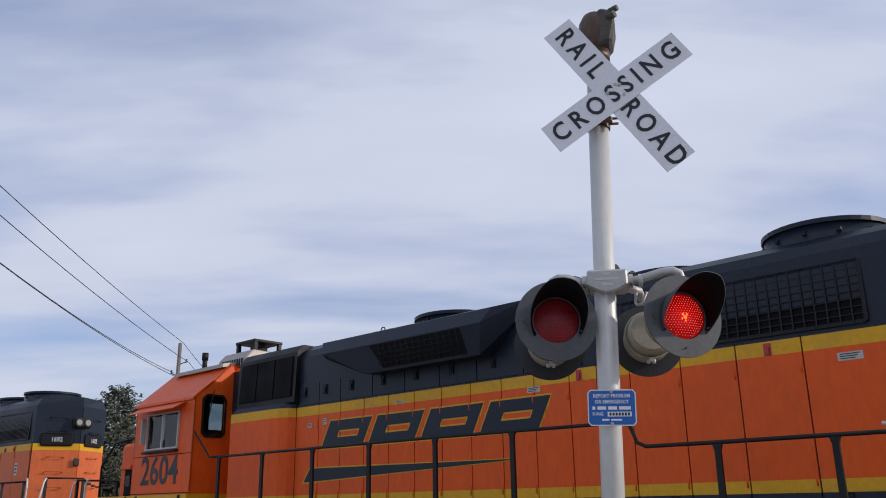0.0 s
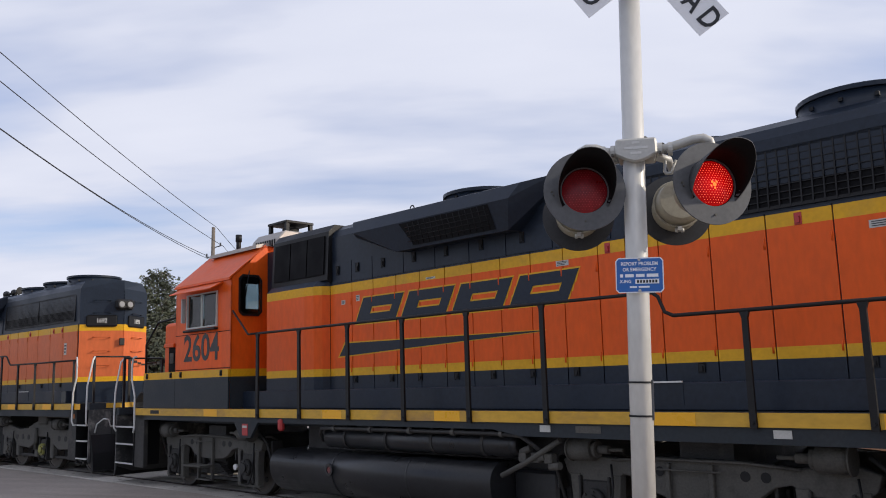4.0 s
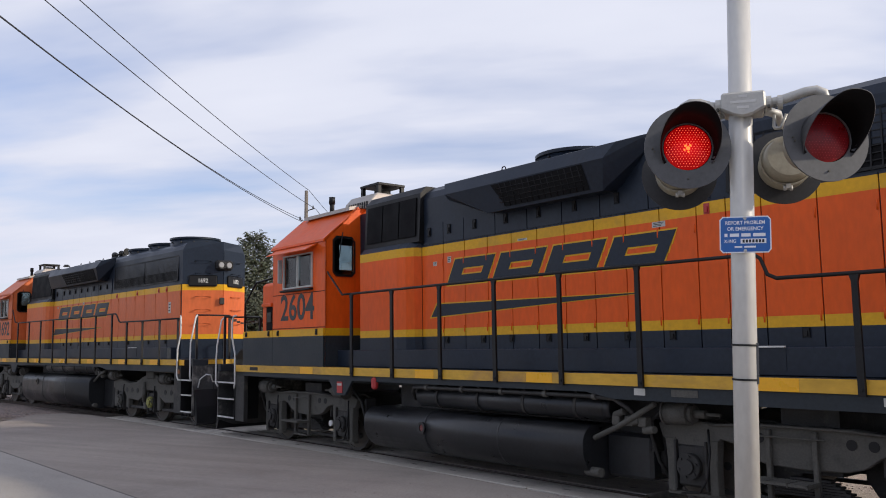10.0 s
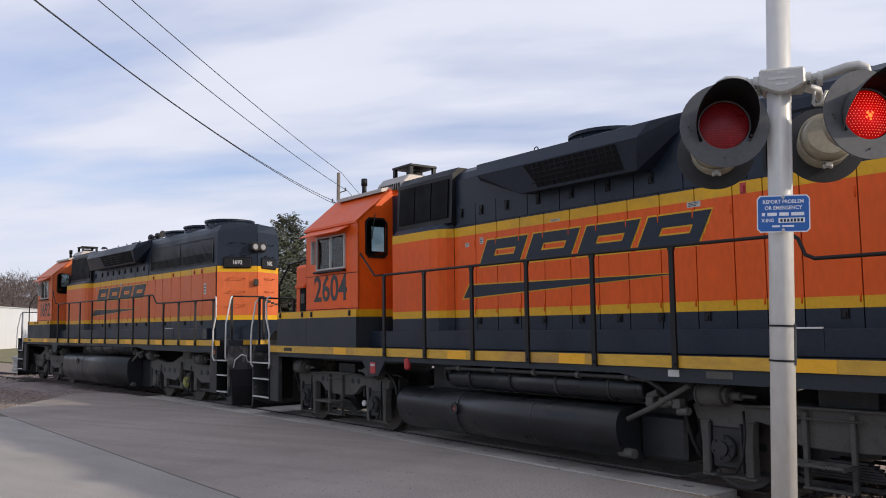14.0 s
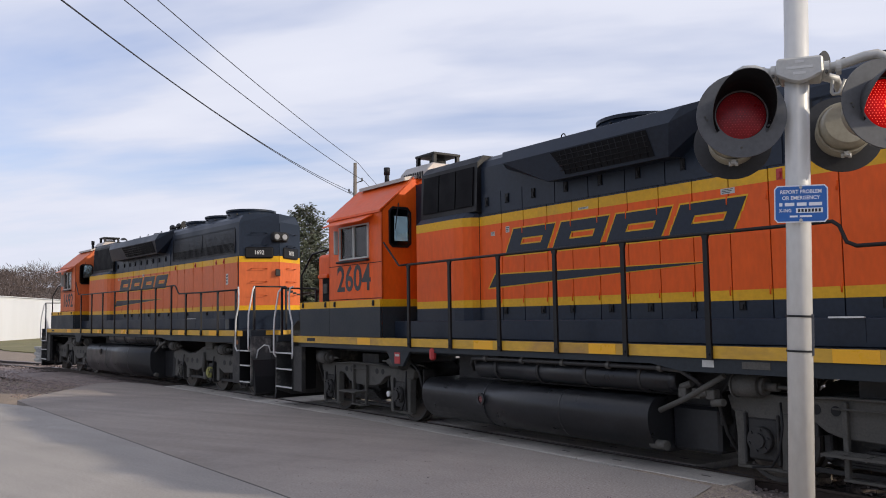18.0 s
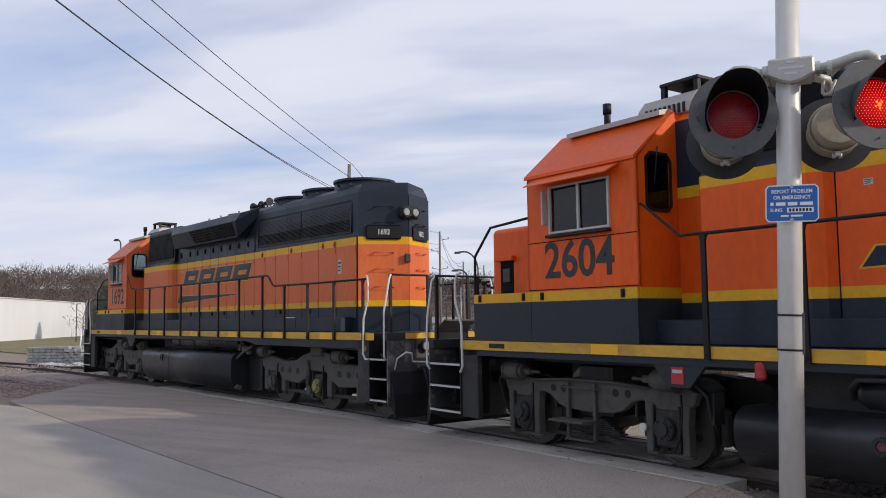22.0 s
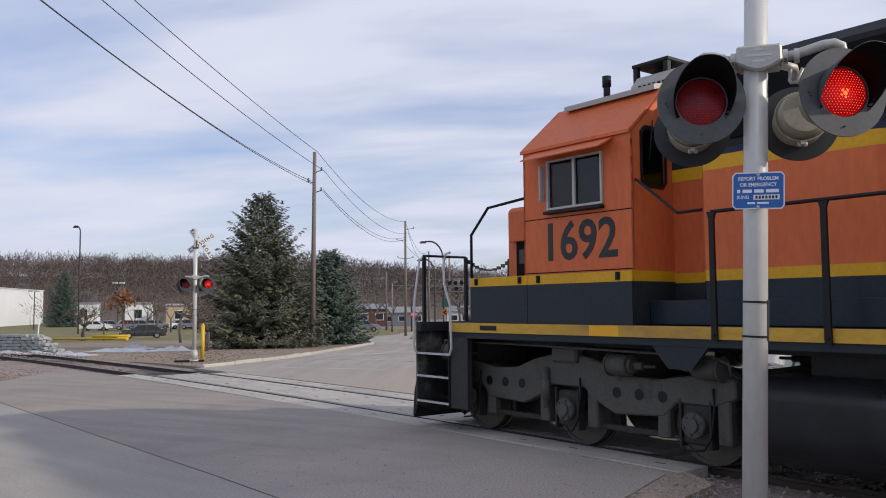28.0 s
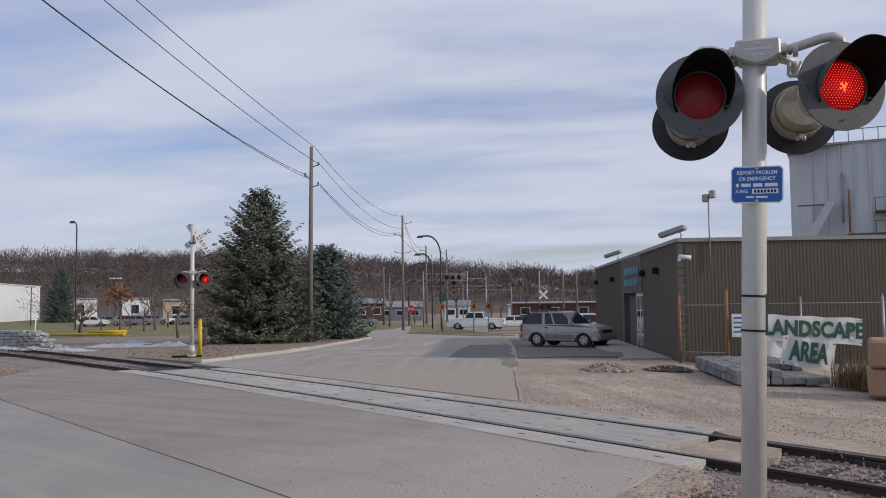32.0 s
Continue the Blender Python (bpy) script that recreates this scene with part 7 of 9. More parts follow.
def make_ties():
    bm = bmesh.new()
    add_box(bm, -0.11, 0.11, -1.3, 1.3, -0.36, -0.182, 0.01)
    me = bpy.data.meshes.new("tie")
    bm.to_mesh(me)
    bm.free()
    me.materials.append(TIMBER)
    for x in [-5.7 + 0.53 * k for k in range(46)] + [-27.0 - 0.53 * k for k in range(70)]:
        c, h = along(x, random.uniform(-0.04, 0.04))
        ob = new("tie", me)
        ob.parent = ties
        ob.matrix_basis = pose(c.x, c.y, 0.06 + land(x, track_y(x)) * (0.4 if x < -40 else 0.0), 0, 0, math.degrees(h) + random.uniform(-1.5, 1.5))


make_ties()
# joint bar with a green paint mark, by the near rail ends
jb = thing("joint_bar", "dark steel joint bar bolted to the rail with green paint", "joint bar")
c0, h0 = along(-4.4, 0.7)
jb.matrix_basis = pose(c0.x, c0.y, 0, 0, 0, math.degrees(h0))
box_part("bar", jb, RAILSIDE, -0.75, 0.75, -0.02, 0.02, -0.14, -0.05, 0.008)
for k in range(4):
    bm = bmesh.new()
    add_cyl(bm, (-0.5 + k * 0.33, -0.02, -0.095), (-0.5 + k * 0.33, -0.04, -0.095), 0.018, seg=6)
    part("bolt", bm, RAILSIDE, jb)
box_part("green_mark", jb, material("green_marking_paint", (0.02, 0.30, 0.11), 0.6), -0.3, -0.2, -0.0235, -0.02, -0.13, -0.05)


def make_kerb():
    line = [(-26.85, 10.55), (-27.7, 12.0), (-28.7, 13.5), (-29.85, 15.05), (-32.6, 17.6), (-38.2, 22.7), (-46.0, 29.5), (-60.0, 38.0)]
    K = thing("kerb", "pale concrete road kerb with a worn rounded edge", "kerb", kind="structure")
    pts = [Vector(p) for p in line]
    for a, b in zip(pts, pts[1:]):
        n = max(1, round((b - a).length / 1.6))
        for k in range(n):
            p, q = a.lerp(b, k / n), a.lerp(b, (k + 1) / n)
            d = (q - p).normalized()
            p, q = p + d * 0.012, q - d * 0.012
            nr = Vector((d.y, -d.x)) * -0.17
            bm = bmesh.new()
            z = land(p.x, p.y)
            add_prism(bm, [p, q, q - nr, p - nr], "z", z - 0.1, z + 0.1 + random.uniform(-0.01, 0.01), 0.02)
            part("kerb_stone", bm, KERB, K)


make_kerb()

# ---- beyond the rails ----
BARK = material("grey_brown_bark", (0.13, 0.105, 0.085), 0.95, vary=0.3, scale=4, fine=30, bump=0.6, stretch=(1, 1, 0.3))
NEEDLE = material("blue_green_spruce_needles", (0.120, 0.134, 0.086), 0.85, vary=0.45, scale=0.8, fine=6, second=(0.215, 0.212, 0.145), second_at=0.5, second_soft=0.15)
NEEDLE2 = material("deep_green_spruce_needles", (0.118, 0.165, 0.132), 0.85, vary=0.45, scale=0.8, fine=6, second=(0.18, 0.23, 0.19), second_at=0.55, second_soft=0.15)
TWIG = material("bare_winter_twigs", (0.115, 0.095, 0.082), 0.95, vary=0.35, scale=0.05, fine=0.6)
def strand_material(name, dark, pale):
    """Twigs, each strand its own tone between dark and pale."""
    m = material(name, dark, 0.95, vary=0.3, scale=0.05, fine=0.6)
    nt = m.node_tree
    b = nt.nodes["Principled BSDF"]
    g, r = nt.nodes.new("ShaderNodeNewGeometry"), nt.nodes.new("ShaderNodeValToRGB")
    r.color_ramp.elements[0].position, r.color_ramp.elements[0].color = 0.3, (*dark, 1)
    r.color_ramp.elements[1].position, r.color_ramp.elements[1].color = 1.0, (*pale, 1)
    nt.links.new(g.outputs["Random Per Island"], r.inputs[0])
    nt.links.new(r.outputs[0], b.inputs["Base Color"])
    return m


WOOD = strand_material("winter_wood_strands", (0.062, 0.046, 0.042), (0.155, 0.122, 0.110))
HILL = material("wooded_hillside", (0.115, 0.088, 0.070), 0.95, vary=0.4, scale=0.03, fine=0.35, second=(0.10, 0.082, 0.066), second_at=0.5, second_soft=0.15)
RUSTLEAF = material("rusty_leaves", (0.22, 0.10, 0.045), 0.9, vary=0.3, scale=2)
POLEWOOD = material("weathered_utility_pole", (0.175, 0.15, 0.128), 0.9, vary=0.2, scale=3, fine=30, bump=0.4, stretch=(1, 1, 0.15))
WIRE = material("black_wire", (0.02, 0.02, 0.022), 0.6)
BUILDING = material("brown_ribbed_block", (0.104, 0.089, 0.068), 0.9, vary=0.14, scale=0.6, fine=8, second=(0.090, 0.074, 0.061), second_at=0.53, second_soft=0.25, bump=0.3, bump_scale=30)
QUOIN = material("grey_split_block", (0.125, 0.112, 0.098), 0.9, vary=0.25, scale=3, fine=14, bump=0.6)
COPING = material("dull_metal_coping", (0.30, 0.295, 0.28), 0.5, metal=0.4, vary=0.1)
WHITEWALL = material("white_metal_siding", (0.72, 0.73, 0.74), 0.6, vary=0.06, scale=0.4, stretch=(1, 1, 0.2))
SILOWALL = material("weathered_white_tower_wall", (0.52, 0.54, 0.56), 0.7, vary=0.12, scale=0.25, fine=3, second=(0.40, 0.39, 0.37), second_at=0.56, second_soft=0.2, stretch=(2, 2, 0.25))
BRICK = material("red_brick_wall", (0.105, 0.050, 0.043), 0.9, vary=0.2, scale=0.5, fine=6)
TAN = material("tan_wall", (0.46, 0.36, 0.24), 0.9, vary=0.1)
TEAL = material("teal_sign_letters", (0.07, 0.26, 0.33), 0.5)
GREENLET = material("dark_green_letters", (0.02, 0.085, 0.055), 0.6, vary=0.2)
SHEETWHITE = material("grubby_white_sign", (0.66, 0.66, 0.64), 0.6, vary=0.15, scale=2, second=(0.45, 0.45, 0.42), second_at=0.58)
RUST = material("rusty_orange_post", (0.26, 0.125, 0.065), 0.85, vary=0.3, scale=5)
CHAIN = material("galvanised_wire", (0.33, 0.33, 0.33), 0.5, metal=0.6, vary=0.1)
PAVER = material("grey_paver_block", (0.33, 0.34, 0.33), 0.9, vary=0.2, scale=4, fine=20, bump=0.5, each=0.15)
FLAG = material("dull_grey_block", (0.20, 0.20, 0.195), 0.9, vary=0.25, scale=4, fine=20, bump=0.5, each=0.25)
SANDSTONE = material("tan_sandstone_block", (0.36, 0.22, 0.135), 0.9, vary=0.2, scale=1.5, fine=14, bump=0.6)
STRAW = strand_material("dry_straw_grass", (0.10, 0.062, 0.034), (0.34, 0.25, 0.145))
BOLLARD = material("yellow_bollard_paint", (0.62, 0.40, 0.02), 0.5, vary=0.12)
PLASTIC = material("white_plastic_sheeting", (0.46, 0.48, 0.50), 0.35, vary=0.15, scale=3, bump=0.3, bump_scale=8)
CARSILVER = material("pewter_car_paint", (0.33, 0.32, 0.295), 0.35, metal=0.4, vary=0.06, coat=0.4)
CARLOW = material("dusty_car_cladding", (0.19, 0.175, 0.15), 0.6, vary=0.12)
CARWHITE = material("white_car_paint", (0.66, 0.67, 0.68), 0.35, vary=0.05, coat=0.4)
CARRED = material("red_car_paint", (0.17, 0.014, 0.022), 0.35, vary=0.08, coat=0.4)
CARDARK = material("black_car_paint", (0.022, 0.023, 0.026), 0.3, vary=0.08, coat=0.5)
CARGREY = material("grey_car_paint", (0.20, 0.21, 0.23), 0.4, metal=0.3, vary=0.08)
CARGLASS = material("tinted_car_glass", (0.010, 0.011, 0.012), 0.08, vary=0.1, spec=0.5)
TYRE = material("tyre_rubber", (0.02, 0.02, 0.02), 0.9, vary=0.2)
RIM = material("alloy_rim", (0.45, 0.45, 0.44), 0.4, metal=0.7, vary=0.1)
TAIL = material("red_tail_lens", (0.30, 0.015, 0.012), 0.3)
LAMPGREY = material("dark_lamp_post", (0.06, 0.06, 0.062), 0.6, vary=0.15)
STEELPOST = material("grey_signal_post", (0.25, 0.255, 0.255), 0.5, metal=0.5, vary=0.1)
SIGNRED = material("red_sign_face", (0.42, 0.02, 0.025), 0.5)
SIGNORANGE = material("orange_chevron_face", (0.42, 0.13, 0.02), 0.5)


def polar(az, d, z=None):
    """A place d metres from the crossing's near kerb, az degrees to the left of straight across."""
    x, y = -math.sin(radians(az)) * d, math.cos(radians(az)) * d
    return Vector((x, y, land(x, y) if z is None else z))


def spruce(label, at, tall, wide, mat, seed, bare=0.03, full=0.5):
    """A conifer: tapered trunk, boughs in whorls that droop and turn up at the tip, each with many needle sprays."""
    rng = random.Random(seed)
    T = thing("spruce_tree", label, "tree", "evergreens", Matrix.Translation(at))
    bm = bmesh.new()
    add_cyl(bm, (0, 0, -0.1), (0, 0, tall * 0.97), tall * 0.02, 0.01, seg=8)
    part("trunk", bm, BARK, T)
    V, Fc = [], []
    limbs = bmesh.new()
    z = tall * bare
    while z < tall * 0.985:
        f = z / tall
        n = max(6, int(15 * (1 - f) + 6))
        a0 = rng.uniform(0, 6.283)
        for k in range(n):
            a = a0 + 6.283 * (k + rng.uniform(-0.35, 0.35)) / n
            lump = 1 + 0.42 * noise.noise((math.cos(a) * 2.2 + seed, math.sin(a) * 2.2, f * 9))
            reach = wide / 2 * min(1.0, 1.12 * (1 - f) ** full) * lump
            ln = reach * rng.choice((rng.uniform(0.6, 0.95), rng.uniform(0.85, 1.16))) + 0.08
            base = Vector((0, 0, z + rng.uniform(-0.12, 0.12)))
            out = Vector((math.cos(a), math.sin(a), 0))
            side = Vector((-math.sin(a), math.cos(a), 0))
            drop, lift = rng.uniform(0.12, 0.3) * (1 - f) * ln, rng.uniform(0.04, 0.16) * ln + 0.5 * f * ln * f
            def spot(t):
                return base + out * (ln * t) + Vector((0, 0, -drop * math.sin(min(t, 1) * 2.6) + lift * t * t))
            if k % 3 == 0:
                add_tube(limbs, [spot(0), spot(0.5), spot(1.0)], 0.018, 4)
            m = max(6, int(ln * 9))
            for j in range(m):
                t = 0.2 + 0.82 * (j + rng.random()) / m
                w = 0.30 * (1.15 - t) * ln + 0.07
                for q in range(4):
                    sd = rng.uniform(-1, 1)
                    c = spot(t) + side * sd * w * 0.55 + Vector((0, 0, -abs(sd) * w * 0.22))
                    d = (side * sd * rng.uniform(0.5, 1.3) + out * rng.uniform(0.4, 1.0) + Vector((0, 0, rng.uniform(-0.6, 0.15)))).normalized()
                    L = rng.uniform(0.14, 0.26) + w * 0.28
                    u = d.cross(Vector((rng.uniform(-0.7, 0.7), rng.uniform(-0.7, 0.7), 1))).normalized() * rng.uniform(0.035, 0.065)
                    i = len(V)
                    V += [c - u * 0.5, c + d * L * 0.55 - u, c + d * L, c + d * L * 0.55 + u]
                    Fc.append((i, i + 1, i + 2, i + 3))
        z += tall * 0.026 * (1.25 - f * 0.55)
    part("limb", limbs, BARK, T)["kind"] = "stuff"
    me = bpy.data.meshes.new("crown")
    me.from_pydata([v[:] for v in V], [], Fc)
    me.materials.append(mat)
    ob = new("crown", me)
    ob.parent = T
    return T


spruce("broad blue-green spruce tree on the verge", Vector((-46.56, 22.05, -0.36)), 9.25, 7.3, NEEDLE, 3, 0.02, 0.64)
spruce("smaller deep green spruce tree behind the utility pole", Vector((-49.75, 28.55, -0.46)), 6.3, 5.0, NEEDLE2, 5, 0.02, 0.6)
spruce("distant dark spruce beside the white shed", polar(76.75, 177, -1.2), 10.8, 7.2, NEEDLE2, 8, 0.02, 0.75)


def bare_tree(label, at, tall, wide, seed, mat=TWIG, leaf=None, stems=1):
    """A leafless tree: forking limbs down to fine twigs, some dead leaves where it has them."""
    rng = random.Random(seed)
    T = thing("bare_tree", label, "tree", "bare trees", Matrix.Translation(at))
    bm = bmesh.new()
    tips = []
    def grow(p, d, ln, r, depth):
        q = p + d * ln
        add_tube(bm, [p, p.lerp(q, 0.5) + Vector((rng.uniform(-1, 1), rng.uniform(-1, 1), 0)) * ln * 0.06, q], r, 4 if depth else 6)
        if depth >= 5:
            tips.append(q)
            return
        for _ in range(rng.choice((2, 3, 3)) if depth < 4 else 2):
            e = (d + Vector((rng.uniform(-1, 1) * wide / tall * 1.3, rng.uniform(-1, 1) * wide / tall * 1.3, rng.uniform(-0.15, 0.4)))).normalized()
            grow(q, e, ln * rng.uniform(0.6, 0.82), max(r * 0.6, 0.012), depth + 1)
    for _ in range(stems):
        grow(Vector((rng.uniform(-0.2, 0.2), rng.uniform(-0.2, 0.2), -0.1)), Vector((rng.uniform(-0.25, 0.25) * (stems > 1), rng.uniform(-0.25, 0.25) * (stems > 1), 1)).normalized(), tall * 0.26, tall * 0.017, 1)
    part("trunk", bm, BARK, T)
    if leaf:
        bm = bmesh.new()
        for q in tips:
            for _ in range(5):
                c = q + Vector((rng.uniform(-1, 1), rng.uniform(-1, 1), rng.uniform(-1, 1))) * 0.5
                u = Vector((rng.uniform(-1, 1), rng.uniform(-1, 1), rng.uniform(-1, 1))) * 0.22
                w = Vector((rng.uniform(-1, 1), rng.uniform(-1, 1), rng.uniform(-1, 1))) * 0.22
                bm.faces.new([bm.verts.new(c + x) for x in (u, w, -u, -w)])
        part("foliage", bm, leaf, T)["kind"] = "stuff"
    return T


bare_tree("leafless shrub with many stems on the grass", polar(75.6, 92), 5.6, 5.5, 11, stems=4)
bare_tree("small tree with rusty dead leaves", polar(73.3, 105), 7.2, 5, 12, leaf=RUSTLEAF)
for az_, d_, h_, k_ in ((74.3, 118, 5.5, 31), (72.6, 120, 6.0, 32), (71.9, 108, 6.5, 33), (70.4, 125, 7.0, 34), (68.9, 100, 7.0, 35), (58.3, 118, 6.5, 36), (57.0, 125, 7.0, 37), (54.2, 128, 6.0, 38), (48.3, 140, 6.0, 39)):
    bare_tree("leafless brown street tree in the distance", polar(az_, d_), h_, h_ * 0.9, k_)
bare_tree("leafless tree by the car park", polar(69.8, 70), 7.5, 6.5, 13)
bare_tree("leafless tree by the car park", polar(71.2, 112), 8.5, 7, 14)
bare_tree("leafless brown shrub at the foot of the spruce", Vector((-43.2, 17.4, -0.3)), 4.3, 4.5, 15, stems=3)
bare_tree("leafless street tree beyond the junction", polar(55.9, 112), 8.5, 8, 16)
bare_tree("leafless street tree beyond the junction", polar(51.4, 130), 12, 5, 17)


def make_hills():
    """The long wooded ridge on the skyline: a rounded slope and a bristle of leafless trees on it."""
    vs, fs = [], []
    n, rows = 90, 7
    def crest(az):
        return 25.0 + 2.6 * noise.noise((az * 0.13, 1.5, 0)) + 1.1 * noise.noise((az * 0.9, 4.5, 0)) - max(0, 60 - az) * 0.62 + max(0, az - 85) * 0.1
    def slope(az, f):
        d = 230 + 190 * f
        return polar(az, d, -1.8 + (crest(az) - 5.5) * (f ** 0.85) + 1.6 * noise.noise((az * 0.3, f * 4, 2)))
    for i in range(n + 1):
        az = 5 + 110 * i / n
        for j in range(rows + 1):
            vs.append(slope(az, j / rows)[:])
        vs.append((polar(az, 700, -5))[:])
    m = rows + 2
    for i in range(n):
        for j in range(m - 1):
            fs.append((i * m + j, i * m + j + 1, (i + 1) * m + j + 1, (i + 1) * m + j))
    structure("hillside", vs, fs, HILL, "brown wooded ridge in winter")
    def woods(label, spots, h0, h1, strands, seed):
        rng = np.random.RandomState(seed)
        V, Fc = [], []
        for b in spots(rng):
            h = h0 + (h1 - h0) * rng.rand() ** 1.5
            wide = h * rng.uniform(0.38, 0.6)
            across = Vector((-b.y, b.x, 0)).normalized()
            lean = rng.uniform(-0.06, 0.06) * h
            mid_z, up_z = h * rng.uniform(0.56, 0.66), h * rng.uniform(0.30, 0.40)
            for s in range(strands):
                a, e = rng.uniform(0, 6.283), rng.uniform(-0.7, 1.0)
                deep = rng.uniform(0.3, 1.0)
                ring = math.sqrt(max(0.0, 1 - e * e)) * wide * deep
                st = b + Vector((math.cos(a) * ring + lean, math.sin(a) * ring, mid_z + up_z * e * deep))
                go = Vector((math.cos(a) * ring / wide + rng.uniform(-0.7, 0.7), math.sin(a) * ring / wide + rng.uniform(-0.7, 0.7), 0.35 + 0.5 * e + rng.uniform(-0.5, 0.5))).normalized()
                tip = st + go * h * rng.uniform(0.10, 0.24)
                w = Vector((across.x * 0.7, across.y * 0.7, rng.uniform(-0.7, 0.7))) * rng.uniform(0.04, 0.11) * (h / 9)
                i = len(V)
                mid = st.lerp(tip, 0.45)
                V += [st[:], (mid - w)[:], tip[:], (mid + w)[:]]
                Fc.append((i, i + 1, i + 2, i + 3))
            i = len(V)
            w = across * 0.05 * (h / 9)
            V += [(b - w)[:], (b + w)[:], (b + Vector((lean, 0, h * 0.75)))[:]]
            Fc.append((i, i + 1, i + 2))
        me = bpy.data.meshes.new("woods")
        me.from_pydata(V, [], Fc)
        me.materials.append(WOOD)
        tagged(new("woods", me), label, kind="stuff")
    woods("leafless grey-brown woods covering the far ridge", lambda r: [slope(r.uniform(30, 92), r.rand() ** 0.55) for _ in range(3800)], 4, 12.0, 112, 4)
    woods("leafless brown street trees and scrub beyond the town", lambda r: [polar(r.uniform(40, 58), r.uniform(165, 235), -1.3) for _ in range(130)] + [polar(r.uniform(62, 79), r.uniform(185, 235), -1.3) for _ in range(150)], 4.5, 8, 34, 5)


make_hills()


def utility_pole(label, at, tall, arms, lean=0.0):
    P = thing("utility_pole", label, "utility pole", "utility poles", Matrix.Translation(at) @ pose(0, 0, 0, 0, lean, 0))
    bm = bmesh.new()
    add_cyl(bm, (0, 0, -0.2), (0, 0, tall), 0.16, 0.1, seg=12)
    part("pole", bm, POLEWOOD, P)
    for z, side, ln in arms:
        bm = bmesh.new()
        d = Vector((-0.667, -0.745, 0)) * side
        add_tube(bm, [(0, 0, z - 0.15), d * ln * 0.5 + Vector((0, 0, z - 0.05)), d * ln + Vector((0, 0, z))], 0.03, 6)
        arm = part("bracket_arm", bm, LAMPGREY, P)
        bm = bmesh.new()
        e = d * ln + Vector((0, 0, z))
        for k in range(3):
            add_cyl(bm, e + Vector((0, 0, k * 0.07)), e + Vector((0, 0, k * 0.07 + 0.05)), 0.07 - 0.01 * k, 0.05, seg=10)
        part("insulator", bm, DISC, arm)
    return P


utility_pole("weathered wooden utility pole by the spruce trees", Vector((-43.79, 23.99, -0.34)), 11.5, [(10.4, -1, 0.42), (9.75, 1, 0.36), (9.2, -1, 0.42)], 1.0)
utility_pole("weathered wooden utility pole at the junction", Vector((-72.4, 50.7, -1.02)), 12.1, [(11.3, -1, 0.9), (10.1, 1, 0.9), (8.2, -1, 0.8), (8.2, 1, 0.8)])
utility_pole("weathered wooden utility pole beside the near road", Vector((-5.0, -12.8, -0.2)), 15.0, [])
utility_pole("slim far utility pole", polar(53.4, 118), 11.0, [(10.4, 1, 0.8), (9.6, -1, 0.8)])
utility_pole("slim far utility pole", polar(56.3, 120), 8.2, [])
utility_pole("slim far utility pole", polar(52.0, 135), 11.5, [(11, 1, 0.8)])
utility_pole("slim far utility pole", polar(44.1, 120), 7.2, [])
utility_pole("slim far utility pole", polar(43.2, 125), 7.4, [])


def wire(a, b, sag, r=0.018):
    a, b = Vector(a), Vector(b)
    bm = bmesh.new()
    add_tube(bm, [a.lerp(b, t) - Vector((0, 0, sag * 4 * t * (1 - t))) for t in [k / 24 for k in range(25)]], r, 5)
    tagged(part("overhead_wire", bm, WIRE), "thin black overhead wire strung between poles", "wire", "overhead wires")


for p, q, s in (((-43.66, 24.22, 11.2), (-5, -12.8, 14.5), 0.75), ((-43.47, 24.56, 10.08), (-5.0, -12.8, 14.1), 1.0), ((-43.85, 23.87, 9.46), (-5.0, -12.8, 13.7), 1.55), ((-43.81, 23.95, 9.26), (-5.0, -12.8, 13.5), 1.4)):
    wire(p, q, s, 0.016)
for p, q, s in (((-43.66, 24.22, 11.2), (-72.37, 50.81, 11.0), 1.1), ((-43.47, 24.56, 10.08), (-72.3, 50.85, 9.75), 1.1), ((-43.5, 24.5, 8.95), (-72.4, 50.76, 9.4), 1.2), ((-43.5, 24.5, 8.85), (-72.4, 50.75, 9.2), 1.3)):
    wire(p, q, s, 0.016)
for p, q in (((-72.4, 50.7, 11.0), polar(53.4, 118, 10.0)), ((-72.2, 50.9, 9.9), polar(53.4, 118, 9.0)), ((-72.6, 50.4, 9.0), polar(52.0, 135, 9.5))):
    wire(p, q, 1.6, 0.02)


def street_lamp(label, at, tall, reach, turn):
    L = thing("street_lamp", label, "street lamp", "street lamps", Matrix.Translation(at) @ pose(0, 0, 0, 0, 0, turn))
    bm = bmesh.new()
    add_tube(bm, [(0, 0, -0.1), (0, 0, tall - abs(reach) * 0.85)] + [(reach * 0.6 * (1 - math.cos(math.pi * k / 16)), 0, tall - abs(reach) * 0.85 * (1 - math.sin(math.pi * k / 16))) for k in range(1, 9)] + [(reach, 0, tall - 0.02 * abs(reach))], 0.09, 8)
    part("post", bm, LAMPGREY, L)
    bm = bmesh.new()
    add_box(bm, reach - 0.1, reach + 0.6, -0.15, 0.15, tall * 0.99 - 0.1, tall * 0.99 + 0.05, 0.04)
    part("lamp_head", bm, LAMPGREY, L)


